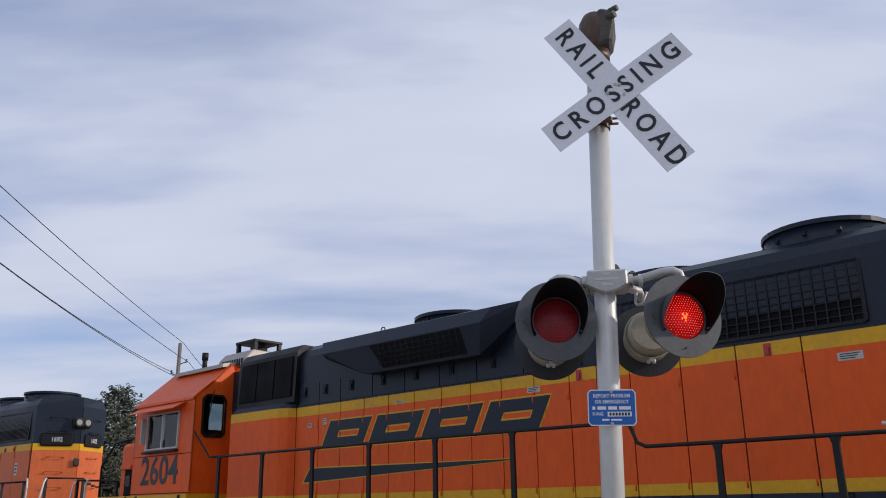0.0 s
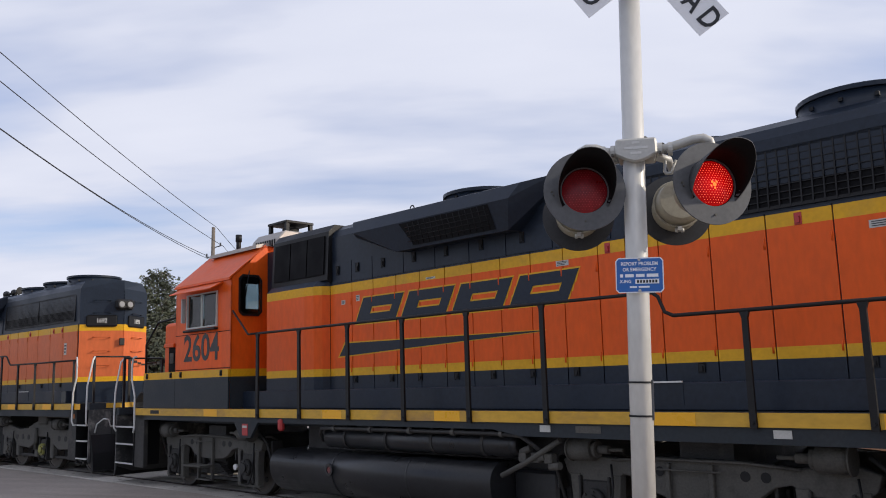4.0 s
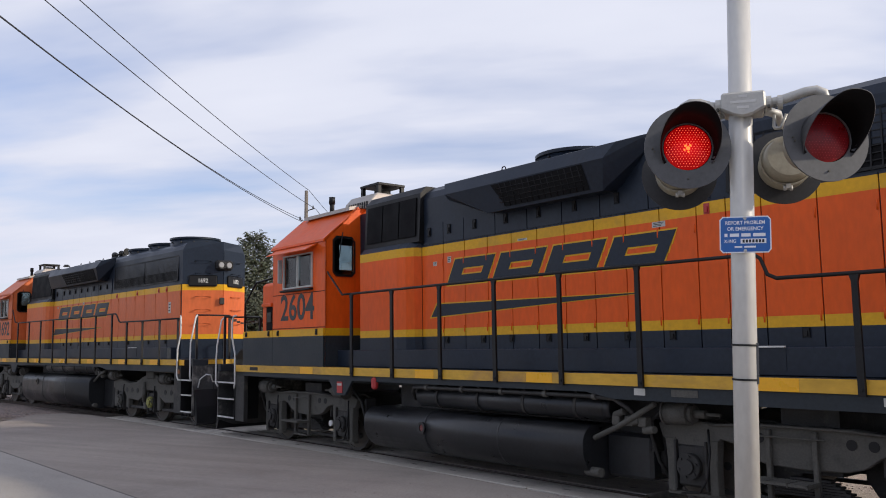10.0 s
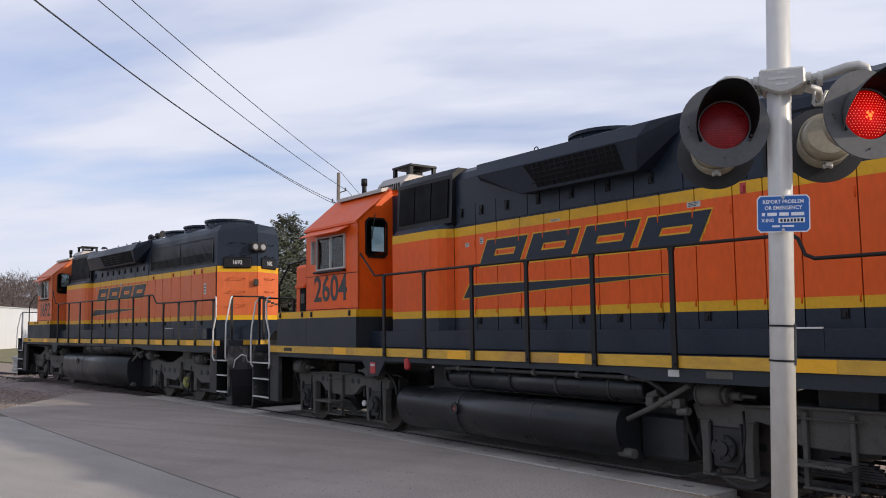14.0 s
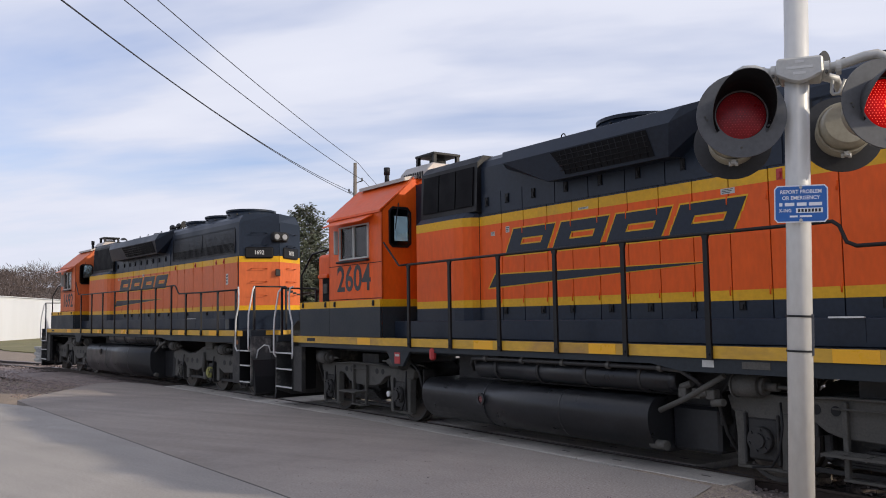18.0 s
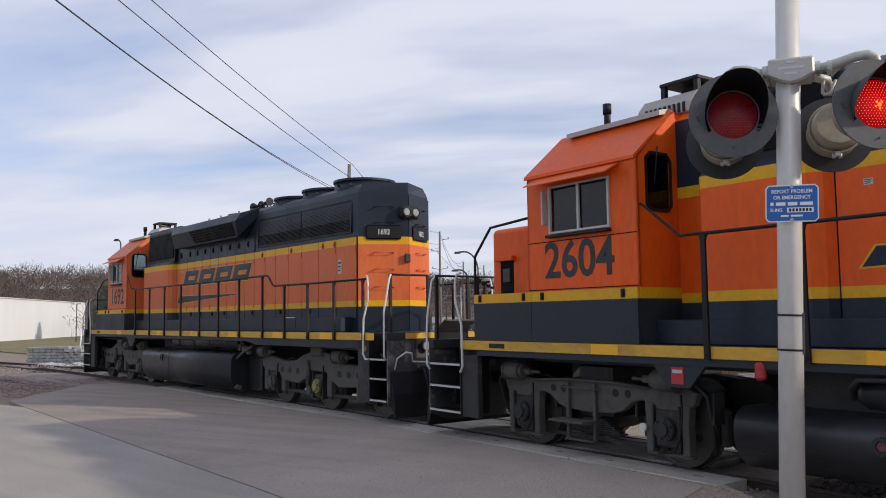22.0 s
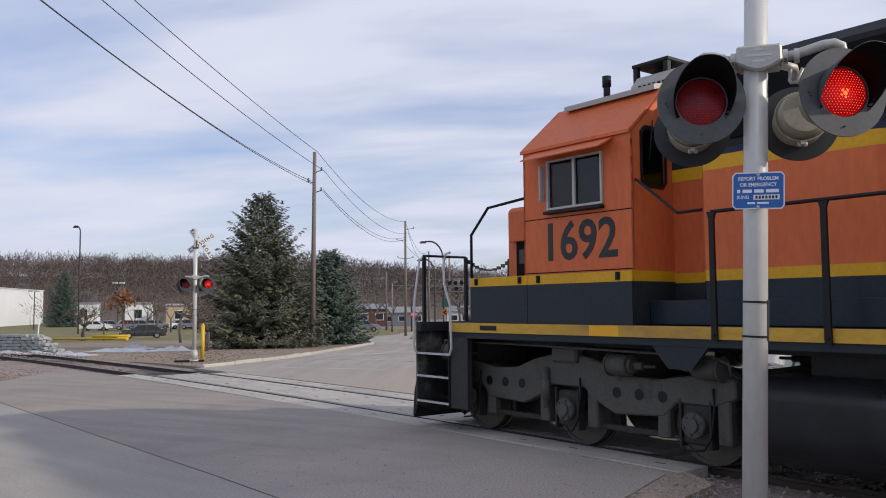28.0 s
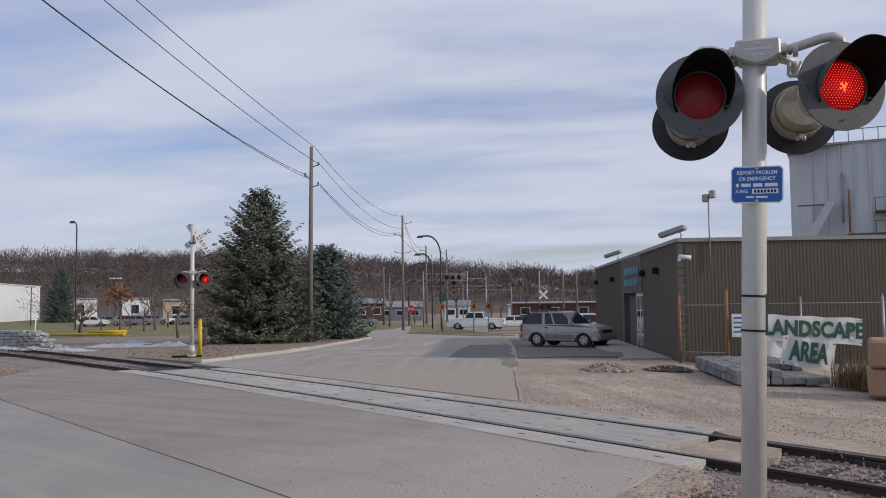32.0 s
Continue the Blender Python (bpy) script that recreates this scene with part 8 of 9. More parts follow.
RIGHTWARDS = 38
street_lamp("tall dark street lamp on the grass", polar(75.9, 122, -1.2), 14.4, -1.0, RIGHTWARDS)
street_lamp("curved grey street lamp by the junction", polar(52.4, 92), 10.3, -2.6, RIGHTWARDS)
street_lamp("curved grey street lamp by the junction", polar(53.0, 96), 8.6, -2.0, RIGHTWARDS)
street_lamp("curved dark street lamp by the junction", polar(54.6, 110), 8.2, 2.6, RIGHTWARDS)
street_lamp("curved dark street lamp far along the street", polar(46.6, 125), 7.8, -2.8, RIGHTWARDS)
street_lamp("curved dark street lamp far along the street", polar(49.0, 130), 6.0, -3.0, RIGHTWARDS)


def lot_light(at, tall):
    L = thing("lot_light", "twin-headed car park light on a slim post", "lot light", "lot lights", Matrix.Translation(at) @ pose(0, 0, 0, 0, 0, RIGHTWARDS))
    bm = bmesh.new()
    add_cyl(bm, (0, 0, 0), (0, 0, tall), 0.08, seg=8)
    part("post", bm, LAMPGREY, L)
    for s in (-1, 1):
        box_part("lamp_head", L, WHITEWALL, *sorted((s * 0.2, s * 1.1)), -0.2, 0.2, tall - 0.1, tall + 0.1, 0.03)


lot_light(polar(73.6, 150, -1.2), 7.6)
lot_light(polar(78.4, 150, -1.2), 6.2)

# bollard beside the far signal
b = thing("bollard", "yellow steel bollard beside the far signal", "bollard", m=Matrix.Translation((-32.2, 12.75, -0.06)))
bm = bmesh.new()
add_cyl(bm, (0, 0, -0.1), (0, 0, 1.35), 0.075, seg=16)
add_cyl(bm, (0, 0, 1.35), (0, 0, 1.41), 0.075, 0.03, seg=16)
part("post", bm, BOLLARD, b)

# ---- vehicles ----


def wheel_parts(V, x, y, r, w):
    s = -1 if y < 0 else 1
    bm = bmesh.new()
    add_cyl(bm, (x, y - s * w, r), (x, y, r), r, seg=28)
    add_disc_ring(bm, (x, y - s * 0.01, r), (0, s, 0), r * 0.62, r * 0.95, 0.02, 28)
    wheel = part("wheel", bm, TYRE, V)
    bm = bmesh.new()
    add_cyl(bm, (x, y - s * 0.04, r), (x, y + s * 0.005, r), r * 0.62, r * 0.55, seg=20)
    rim = part("rim", bm, RIM, wheel)
    for k in range(5):
        bm = bmesh.new()
        a = k * 2 * math.pi / 5
        add_cyl(bm, (x + math.cos(a) * r * 0.36, y, r + math.sin(a) * r * 0.36), (x + math.cos(a) * r * 0.36, y + s * 0.008, r + math.sin(a) * r * 0.36), r * 0.11, seg=8)
        part("rim_hole", bm, TYRE, rim)


def vehicle(name, label, m, paint, L, W, H, wb, r, belt, hood, deck, glass_x, bed=None, sport=False):
    """A road vehicle along +x: lower body with wheel arches, cabin, panes, lights, bumpers, wheels."""
    V = thing(name, label, "car", "parked vehicles", m)
    x0, x1, w2 = -L / 2, L / 2, W / 2
    fx, rx = wb / 2 + 0.05, -wb / 2 + 0.05
    def arch(cx, n=7):
        return [(cx - r * 1.22 * math.cos(math.pi * k / (n - 1)), 0.28 + r * 1.2 * math.sin(math.pi * k / (n - 1)) * 0.95) for k in range(n)]
    side = [(x0, 0.42), (x0 + 0.05, 0.3)] + arch(rx) + arch(fx) + [(x1 - 0.05, 0.32), (x1, 0.5), (x1 - 0.04, hood - 0.12), (x1 - 0.25, hood), (glass_x[3] + 0.25, belt + 0.02), (glass_x[0] - 0.02, belt + 0.02)]
    side += [(x0 + 0.06, deck), (x0, deck - 0.12)] if bed is None else [(bed, deck + 0.02), (x0 + 0.02, deck), (x0, deck - 0.1)]
    bm = bmesh.new()
    add_prism(bm, side, "y", -w2, w2, 0.03)
    for v in bm.verts:
        if v.co.z > belt * 0.8:
            v.co.y *= 0.965
        if v.co.x > x1 - 0.3 or v.co.x < x0 + 0.1:
            v.co.y *= 0.95
    part("body", bm, paint, V)
    bm = bmesh.new()
    g = glass_x
    inset = 0.12
    top = [bm.verts.new((x, y, z)) for x, y, z in ((g[1], -w2 + inset + 0.1, H), (g[2], -w2 + inset + 0.1, H), (g[2], w2 - inset - 0.1, H), (g[1], w2 - inset - 0.1, H))]
    low = [bm.verts.new((x, y, belt)) for x, y in ((g[0], -w2 * 0.955), (g[3], -w2 * 0.955), (g[3], w2 * 0.955), (g[0], w2 * 0.955))]
    bm.faces.new(top)
    bm.faces.new(low[::-1])
    for k in range(4):
        bm.faces.new((low[k], low[(k + 1) % 4], top[(k + 1) % 4], top[k]))
    bmesh.ops.recalc_face_normals(bm, faces=bm.faces[:])
    bmesh.ops.bevel(bm, geom=[e for e in bm.edges if max(v.co.z for v in e.verts) > belt + 0.1], offset=0.07, segments=3, affect="EDGES")
    part("cabin", bm, paint, V)
    for s in (-1, 1):
        for f0, f1 in ((0.02, 0.39), (0.45, 0.61), (0.645, 0.95)) if sport else ((0.03, 0.47), (0.52, 0.95)):
            def on(fx_, fz):
                a = g[0] + (g[3] - g[0]) * fx_
                bx = g[1] + (g[2] - g[1]) * fx_
                zz = belt + (H - belt) * fz
                yy = w2 * 0.955 + ((w2 - inset - 0.1) - w2 * 0.955) * fz
                return (a + (bx - a) * fz, s * (yy + 0.006), zz)
            bm = bmesh.new()
            bm.faces.new([bm.verts.new(on(*q)) for q in ((f0, 0.04), (f1, 0.04), (f1, 0.86), (f0, 0.86))])
            part("side_window", bm, CARGLASS, V)
        box_part("door_handle", V, BLACK, g[0] + (g[3] - g[0]) * 0.45, g[0] + (g[3] - g[0]) * 0.45 + 0.16, *sorted((s * w2 * 0.965, s * (w2 * 0.965 + 0.02))), belt - 0.14, belt - 0.1)
        box_part("side_moulding", V, CARLOW if paint is CARSILVER else paint, rx + r * 1.3, fx - r * 1.3, *sorted((s * w2, s * (w2 + 0.015))), 0.36, 0.56, 0.005)
        box_part("door_mirror", V, paint, g[3] - 0.22, g[3] - 0.08, *sorted((s * w2, s * (w2 + 0.16))), belt + 0.03, belt + 0.17, 0.02)
        for cx in (rx, fx):
            wheel_parts(V, cx, s * (w2 - 0.01), r, 0.22)
        box_part("headlight", V, LAMPGLASS, x1 - 0.2, x1 - 0.045, *sorted((s * w2 * 0.55, s * w2 * 0.95)), hood - 0.3, hood - 0.14, 0.02)
        box_part("tail_light", V, TAIL, x0 - 0.01, x0 + 0.06, *sorted((s * w2 * 0.78, s * w2 * 0.96)), deck - 0.42 if bed else belt - 0.35, deck - 0.1 if bed else belt, 0.01)
        for p in (arch(rx), arch(fx)):
            tube_part("arch_trim", V, paint, [(x, s * (w2 + 0.005), z) for x, z in p], 0.025, 5)
    for nm, x, z0, z1, gx in (("windscreen", g[3], belt, H, g[2]), ("rear_window", g[0], belt, H, g[1])):
        bm = bmesh.new()
        d = 0.008 if nm == "windscreen" else -0.008
        def wn(f, y):
            return (x + (gx - x) * f + d, y * (1 - 0.14 * f), z0 + (z1 - z0) * f)
        bm.faces.new([bm.verts.new(c) for c in (wn(0.1, -w2 * 0.86), wn(0.1, w2 * 0.86), wn(0.9, w2 * 0.86), wn(0.9, -w2 * 0.86))])
        part(nm, bm, CARGLASS, V)
    box_part("grille", V, BLACK, x1 - 0.06, x1 - 0.02, -w2 * 0.5, w2 * 0.5, hood - 0.32, hood - 0.12)
    box_part("front_bumper", V, CARLOW if paint is CARSILVER else paint, x1 - 0.15, x1 + 0.06, -w2 * 0.97, w2 * 0.97, 0.36, 0.58, 0.04)
    box_part("rear_bumper", V, CARLOW if paint is CARSILVER else RIM, x0 - 0.08, x0 + 0.12, -w2 * 0.97, w2 * 0.97, 0.38, 0.58, 0.03)
    if sport:
        box_part("roof_panel", V, BLACK, g[1] + 0.05, g[1] + 0.9, -w2 + 0.26, w2 - 0.26, H - 0.005, H + 0.02, 0.008)
        bm = bmesh.new()
        add_cyl(bm, (x0 - 0.24, 0.1, 0.98), (x0 - 0.02, 0.1, 0.98), 0.36, seg=26)
        part("spare_wheel", bm, TYRE, V)
        for s in (-1, 1):
            tube_part("roof_rail", V, BLACK, [(g[1] + 0.1, s * 0.6, H), (g[1] + 0.2, s * 0.6, H + 0.06), (g[2] - 0.4, s * 0.6, H + 0.06), (g[2] - 0.3, s * 0.6, H)], 0.018, 6)
    bm = bmesh.new()
    add_box(bm, x0 + 0.3, x1 - 0.3, -w2 * 0.8, w2 * 0.8, 0.25, 0.5)
    part("underside", bm, BLACK, V)
    return V


def parked(p, turn):
    return Matrix.Translation(p) @ pose(0, 0, 0, 0, 0, turn)


vehicle("sport_utility_vehicle", "pewter two-tone sport utility vehicle parked by the wall", parked(polar(43.9, 37.6), 15), CARSILVER, 3.9, 1.64, 1.56, 2.3, 0.34, 0.98, 0.89, 0.98, (-1.9, -1.55, 0.12, 0.78), sport=True)
vehicle("pickup_truck", "white pickup truck waiting at the far junction", parked(polar(50.0, 88), 180 + 40), CARWHITE, 5.9, 2.0, 1.85, 3.6, 0.4, 1.2, 1.18, 1.16, (-1.0, -0.75, 0.75, 1.2), bed=-1.1)
vehicle("sedan_car", "white sedan far along the road", parked(polar(47.6, 92), 232), CARWHITE, 4.6, 1.8, 1.42, 2.7, 0.32, 0.92, 0.9, 0.95, (-1.6, -0.9, 0.5, 1.25))
red_vehicle = vehicle("sport_utility_vehicle", "dark red sport utility vehicle driving along the far street", Matrix(), CARRED, 4.6, 1.85, 1.62, 2.7, 0.34, 1.0, 0.95, 1.02, (-2.1, -1.5, 0.35, 1.25))
dark_car = vehicle("sedan_car", "dark grey sedan driving along the far street", Matrix(), CARDARK, 4.8, 1.85, 1.46, 2.8, 0.33, 0.94, 0.92, 0.95, (-1.9, -1.0, 0.4, 1.3))
black_car = vehicle("sedan_car", "black sedan driving along the far street", Matrix(), CARDARK, 4.7, 1.85, 1.46, 2.8, 0.33, 0.94, 0.92, 0.95, (-1.8, -1.0, 0.4, 1.3))
vehicle("sedan_car", "white car parked beyond the wall", parked(polar(42.6, 55), 40), CARWHITE, 4.6, 1.8, 1.5, 2.7, 0.32, 0.95, 0.92, 0.95, (-1.6, -1.0, 0.5, 1.25))
vehicle("sedan_car", "grey car parked far beyond the junction", parked(polar(57.9, 112), 60), CARGREY, 4.6, 1.8, 1.5, 2.7, 0.32, 0.95, 0.92, 0.95, (-1.6, -1.0, 0.5, 1.25))
for k, (az, d, mat) in enumerate(((74.9, 138, CARWHITE), (74.1, 140, CARGREY), (73.0, 142, CARRED), (72.2, 140, CARGREY), (71.3, 142, CARGREY), (69.7, 142, CARWHITE), (69.0, 140, CARGREY), (68.2, 142, CARRED))):
    vehicle("sedan_car", "small parked car in the far car park", parked(polar(az, d, -1.2), 60 + 12 * (k % 3)), mat, 4.5, 1.8, 1.5, 2.7, 0.32, 0.95, 0.92, 0.95, (-1.6, -1.0, 0.5, 1.25))

# ---- buildings ----


def ribbed_wall(B, name, p, q, z0, z1, mat, ribs, depth=0.03):
    """A wall from p to q with upright ribs on its outer side (to the right of the way)."""
    p, q = Vector(p), Vector(q)
    d = (q - p).normalized()
    o = Vector((d.y, -d.x))
    n = max(1, int((q - p).length / ribs))
    pts = []
    for k in range(n):
        for f, e in ((0.0, 0), (0.45, 0), (0.55, depth), (0.95, depth)):
            pts.append(p.lerp(q, (k + f) / n) + o * e)
    pts += [q, q - o * 0.25, p - o * 0.25]
    bm = bmesh.new()
    add_prism(bm, pts, "z", z0, z1)
    return part(name, bm, mat, B)


def make_store():
    C, dl, dr = Vector((-16.57, 22.29)), Vector((-0.745, 0.667)), Vector((0.667, 0.745))
    B = thing("store_building", "low brown ribbed-block store building with flat roof", "building")
    top = 3.76
    L, R = C + dl * 24, C + dr * 26
    ribbed_wall(B, "wall", L, C + dl * 12.6, -1, top, BUILDING, 0.11, 0.006)
    ribbed_wall(B, "wall", C + dl * 6.9, C + dl * 0.2, -1, top, BUILDING, 0.11, 0.006)
    ribbed_wall(B, "wall", C + dr * 0.2, R, -1, top, BUILDING, 0.11, 0.006)
    ribbed_wall(B, "back_wall", R, R + dl * 24, -1, top, BUILDING, 2)
    ribbed_wall(B, "back_wall", R + dl * 24, L, -1, top, BUILDING, 2)
    bm = bmesh.new()
    i_ = (dl + dr).normalized() * 0.5
    add_prism(bm, [C + i_, R + i_ - dr * 1.0, R + dl * 24 - i_, L - dl * 1.0 + i_], "z", top - 0.35, top - 0.2)
    part("roof", bm, COPING, B)
    # entry bay: block piers, dark recess, glazed door, sign letters above
    def at(s, o):
        return C + dl * s + Vector((-0.667, -0.745)) * o
    def slab(name, s0, s1, o0, o1, z0, z1, mat, parent=B, bev=0.0):
        bm = bmesh.new()
        add_prism(bm, [at(s0, o0), at(s1, o0), at(s1, o1), at(s0, o1)], "z", z0, z1, bev)
        return part(name, bm, mat, parent)
    slab("entry_head", 6.9, 12.6, -0.25, 0.05, 2.2, top, QUOIN)
    slab("entry_back", 6.9, 12.6, -0.3, -0.2, -0.6, 2.2, QUOIN)
    door = slab("door_frame", 7.0, 8.9, -0.2, -0.06, -0.35, 2.2, WHITEWALL)
    slab("door_glass", 7.15, 7.85, -0.062, -0.05, -0.2, 2.05, GLASS, door)
    slab("door_glass", 8.05, 8.75, -0.062, -0.05, -0.2, 2.05, GLASS, door)
    for k in range(12):
        slab("entry_block", 11.9, 12.6, -0.25, 0.03, -0.6 + k * 0.235, -0.6 + k * 0.235 + 0.225, QUOIN)
    for row, z in ((0, 3.0), (1, 2.5)):
        s = 7.6
        for k in range(9):
            w = (0.5, 0.3, 0.55, 0.5, 0.5, 0.4)[(k + row) % 6]
            slab("sign_letter", s, s + w * 0.62, 0.05, 0.09, z, z + 0.30, TEAL)
            s += w * 0.62 + 0.16
    slab("paved_step", 1.2, 14, 0.05, 1.7, -0.5, -0.02, EDGE)
    # rusticated corner blocks
    for k in range(20):
        e = 0.205 if k % 2 else 0.195
        bm = bmesh.new()
        c2 = C + (dl + dr) * -0.02
        add_prism(bm, [c2, c2 + dr * e, c2 + dr * e + dl * 0.15, c2 + dl * 0.15 + dr * 0.15, c2 + dr * 0.15 + dl * e, c2 + dl * e], "z", -0.6 + k * 0.218, -0.6 + k * 0.218 + 0.208, 0.012)
        part("corner_block", bm, QUOIN, B)
    # coping
    for a, b, o in ((L, C, Vector((-0.667, -0.745))), (C, R, Vector((0.745, -0.667)))):
        bm = bmesh.new()
        add_prism(bm, [a + o * 0.06, b + o * 0.06, b - o * 0.3, a - o * 0.3], "z", top - 0.02, top + 0.1)
        part("coping", bm, COPING, B)
    # wall lamps
    for s in (3.4, 6.3, 15.5, 22.5):
        bm = bmesh.new()
        add_prism(bm, [at(s - 0.11, 0.02), at(s + 0.11, 0.02), at(s + 0.11, 0.24), at(s - 0.11, 0.24)], "z", 2.82, 3.06, 0.02)
        part("wall_lamp", bm, BLACK, B)
    # floodlights and camera on the roof edge
    for (pp, zz, turn) in ((C + dl * 0.6, top + 0.35, 10), (C + dl * 15.5, top + 0.45, 10)):
        F = thing("floodlight", "grey floodlight on the roof edge", "floodlight", "floodlights", Matrix.Translation((pp.x, pp.y, zz)) @ pose(0, 0, 0, 0, -14, turn))
        box_part("lamp_head", F, COPING, -0.5, 0.45, -0.13, 0.13, -0.07, 0.11, 0.04)
        tube_part("bracket", F, COPING, [(0.2, 0, 0), (0.25, 0, -0.2), (0.1, 0, -0.35)], 0.02, 6)
    F = thing("pole_light", "twin floodlight on a slim roof pole", "floodlight", m=Matrix.Translation((*(C + dr * 1.0 + Vector((0.05, -0.05))), 0)))
    tube_part("pole", F, COPING, [(0, 0, 2.9), (0, 0, 5.1)], 0.025, 8)
    box_part("lamp_head", F, COPING, -0.2, 0.02, -0.08, 0.08, 5.0, 5.25, 0.03)
    box_part("lamp_head", F, COPING, 0.05, 0.25, -0.08, 0.08, 5.1, 5.35, 0.03)
    F = thing("security_camera", "white security camera under the roof edge", "camera", m=Matrix.Translation((C.x + 0.25, C.y - 0.12, 3.25)) @ pose(0, 0, 0, 0, 8, 35))
    bm = bmesh.new()
    add_cyl(bm, (-0.1, 0, 0), (0.28, 0, 0), 0.07, seg=14)
    part("body", bm, WHITEWALL, F)
    box_part("mount", F, WHITEWALL, -0.12, -0.02, -0.03, 0.12, -0.16, 0.02, 0.01)


make_store()


LINKWIRE = material("weathered_link_wire", (0.13, 0.125, 0.115), 0.6, metal=0.4, vary=0.2, scale=5)


def make_yard():
    """Fence, banners, pavers, stone blocks and heaps before the store."""
    P2, dr = Vector((-15.0, 22.5)), Vector((0.667, 0.745))
    fence = thing("chain_link_fence", "chain-link fence with rusty posts before the wall", "fence")
    for p, h, mat, r in ((Vector((-16.35, 22.0)), 2.0, RUST, 0.045), (P2, 2.15, RUST, 0.055), (P2 + dr * 2.2, 1.9, CHAIN, 0.03), (P2 + dr * 4.6, 1.95, CHAIN, 0.05), (P2 + dr * 7.5, 1.9, CHAIN, 0.03), (P2 + dr * 10.5, 1.9, CHAIN, 0.03)):
        bm = bmesh.new()
        add_cyl(bm, (p.x, p.y, -0.1), (p.x, p.y, h), r, seg=10)
        add_cyl(bm, (p.x, p.y, h), (p.x, p.y, h + 0.06), r, 0.02, seg=10)
        part("fence_post", bm, mat, fence)
    tube_part("fence_rail", fence, CHAIN, [(-16.35, 22.0, 1.72), (P2.x, P2.y, 1.72)], 0.02, 6)
    tube_part("fence_rail", fence, CHAIN, [(-16.35, 22.0, 0.27), (P2.x, P2.y, 0.27)], 0.02, 6)
    e = P2 + dr * 10.5
    tube_part("fence_rail", fence, CHAIN, [(P2.x, P2.y, 1.75), (e.x, e.y, 1.75)], 0.02, 6)
    bm = bmesh.new()
    for k in range(90):
        for sgn in (-1, 1):
            a = P2 + dr * (k * 0.12)
            b_ = P2 + dr * max(0, min(10.5, k * 0.12 + sgn * 1.6))
            add_tube(bm, [(a.x, a.y, 0.1), (b_.x, b_.y, 1.7)], 0.0022, 3)
    part("wire_mesh", bm, LINKWIRE, fence)["kind"] = "stuff"
    # banners
    turn = math.degrees(math.atan2(0.745, 0.667))
    def banner(c, w, h, z, text, size, lean, turn_, wide=0.84):
        B = thing("banner_sign", "white banner with dark green letters tied to the fence", "sign", "yard banners", Matrix.Translation((c.x, c.y, z)) @ pose(0, 0, 0, 0, 0, turn_) @ pose(0, 0, 0, 0, lean, 0))
        bm = bmesh.new()
        n = 8
        top = [bm.verts.new((-w / 2 + w * k / n, 0.03 * math.sin(k * 1.7), h / 2 + 0.02 * math.sin(k * 2.1))) for k in range(n + 1)]
        low = [bm.verts.new((-w / 2 + w * k / n, 0.03 * math.sin(k * 1.7 + 1), -h / 2 + 0.02 * math.sin(k * 1.3))) for k in range(n + 1)]
        for k in range(n):
            bm.faces.new((low[k], low[k + 1], top[k + 1], top[k]))
        sh = part("sheet", bm, SHEETWHITE, B)
        sol = sh.modifiers.new("thick", "SOLIDIFY")
        sol.thickness = 0.01
        if text:
            words("letters", text, size, GREENLET, B, pose(0, -0.05, 0, 90), "", wide, 0.026)
        for s in (-1, 1):
            for t in (-1, 1):
                bm = bmesh.new()
                add_cyl(bm, (s * (w / 2 - 0.06), -0.04, t * (h / 2 - 0.06)), (s * (w / 2 - 0.06), -0.05, t * (h / 2 - 0.06)), 0.02, seg=8)
                part("eyelet", bm, BLACK, B)
    c = P2 + dr * 2.5 + Vector((0.74, -0.66)) * 0.1
    banner(c, 2.9, 0.8, 0.95, "LANDSCAPE", 0.445, 3, turn)
    banner(Vector((-10.72, 19.38)), 1.22, 0.70, 0.58, "AREA", 0.45, 8, turn - 4, 0.55)
    cloth = P2 + dr * 1.6 + Vector((0.74, -0.66)) * 0.05
    banner(cloth, 1.5, 0.75, 0.4, "", 0.1, -2, turn)
    small = thing("notice_sheet", "small white notice with blue print on the fence", "sign", m=Matrix.Translation((P2.x + 0.25, P2.y + 0.2, 1.1)) @ pose(0, 0, 0, 0, 0, turn))
    box_part("sheet", small, SHEETWHITE, -0.2, 0.25, -0.06, -0.05, -0.35, 0.35)
    for k in range(4):
        box_part("print_bar", small, SIGNBLUE, -0.15, 0.2 - 0.06 * (k % 2), -0.064, -0.061, 0.2 - k * 0.14, 0.25 - k * 0.14)
    # low stack of grey paver blocks
    S = thing("paver_stack", "low stack of grey concrete paver blocks", "pavers")
    bm = bmesh.new()
    add_box(bm, -0.15, 0.15, -0.12, 0.12, -0.08, 0.08, 0.015)
    me = bpy.data.meshes.new("paver")
    bm.to_mesh(me)
    bm.free()
    me.materials.append(FLAG)
    o, ux, uy = Vector((-14.4, 20.0)), Vector((0.72, -0.694)), Vector((0.694, 0.72))
    for i in range(15):
        for j in range(8):
            for k in range(2):
                if k == 1 and (random.random() < 0.06 or i > 8 and j > 3):
                    continue
                p = o + ux * (i * 0.32 + 0.15 + random.uniform(-0.02, 0.02)) + uy * (j * 0.255 + 0.12 + random.uniform(-0.02, 0.02))
                ob = new("paver", me)
                ob.parent = S
                ob.matrix_basis = pose(p.x, p.y, 0.075 + 0.165 * k, random.uniform(-3, 3), random.uniform(-3, 3), -44 + random.uniform(-4, 4))
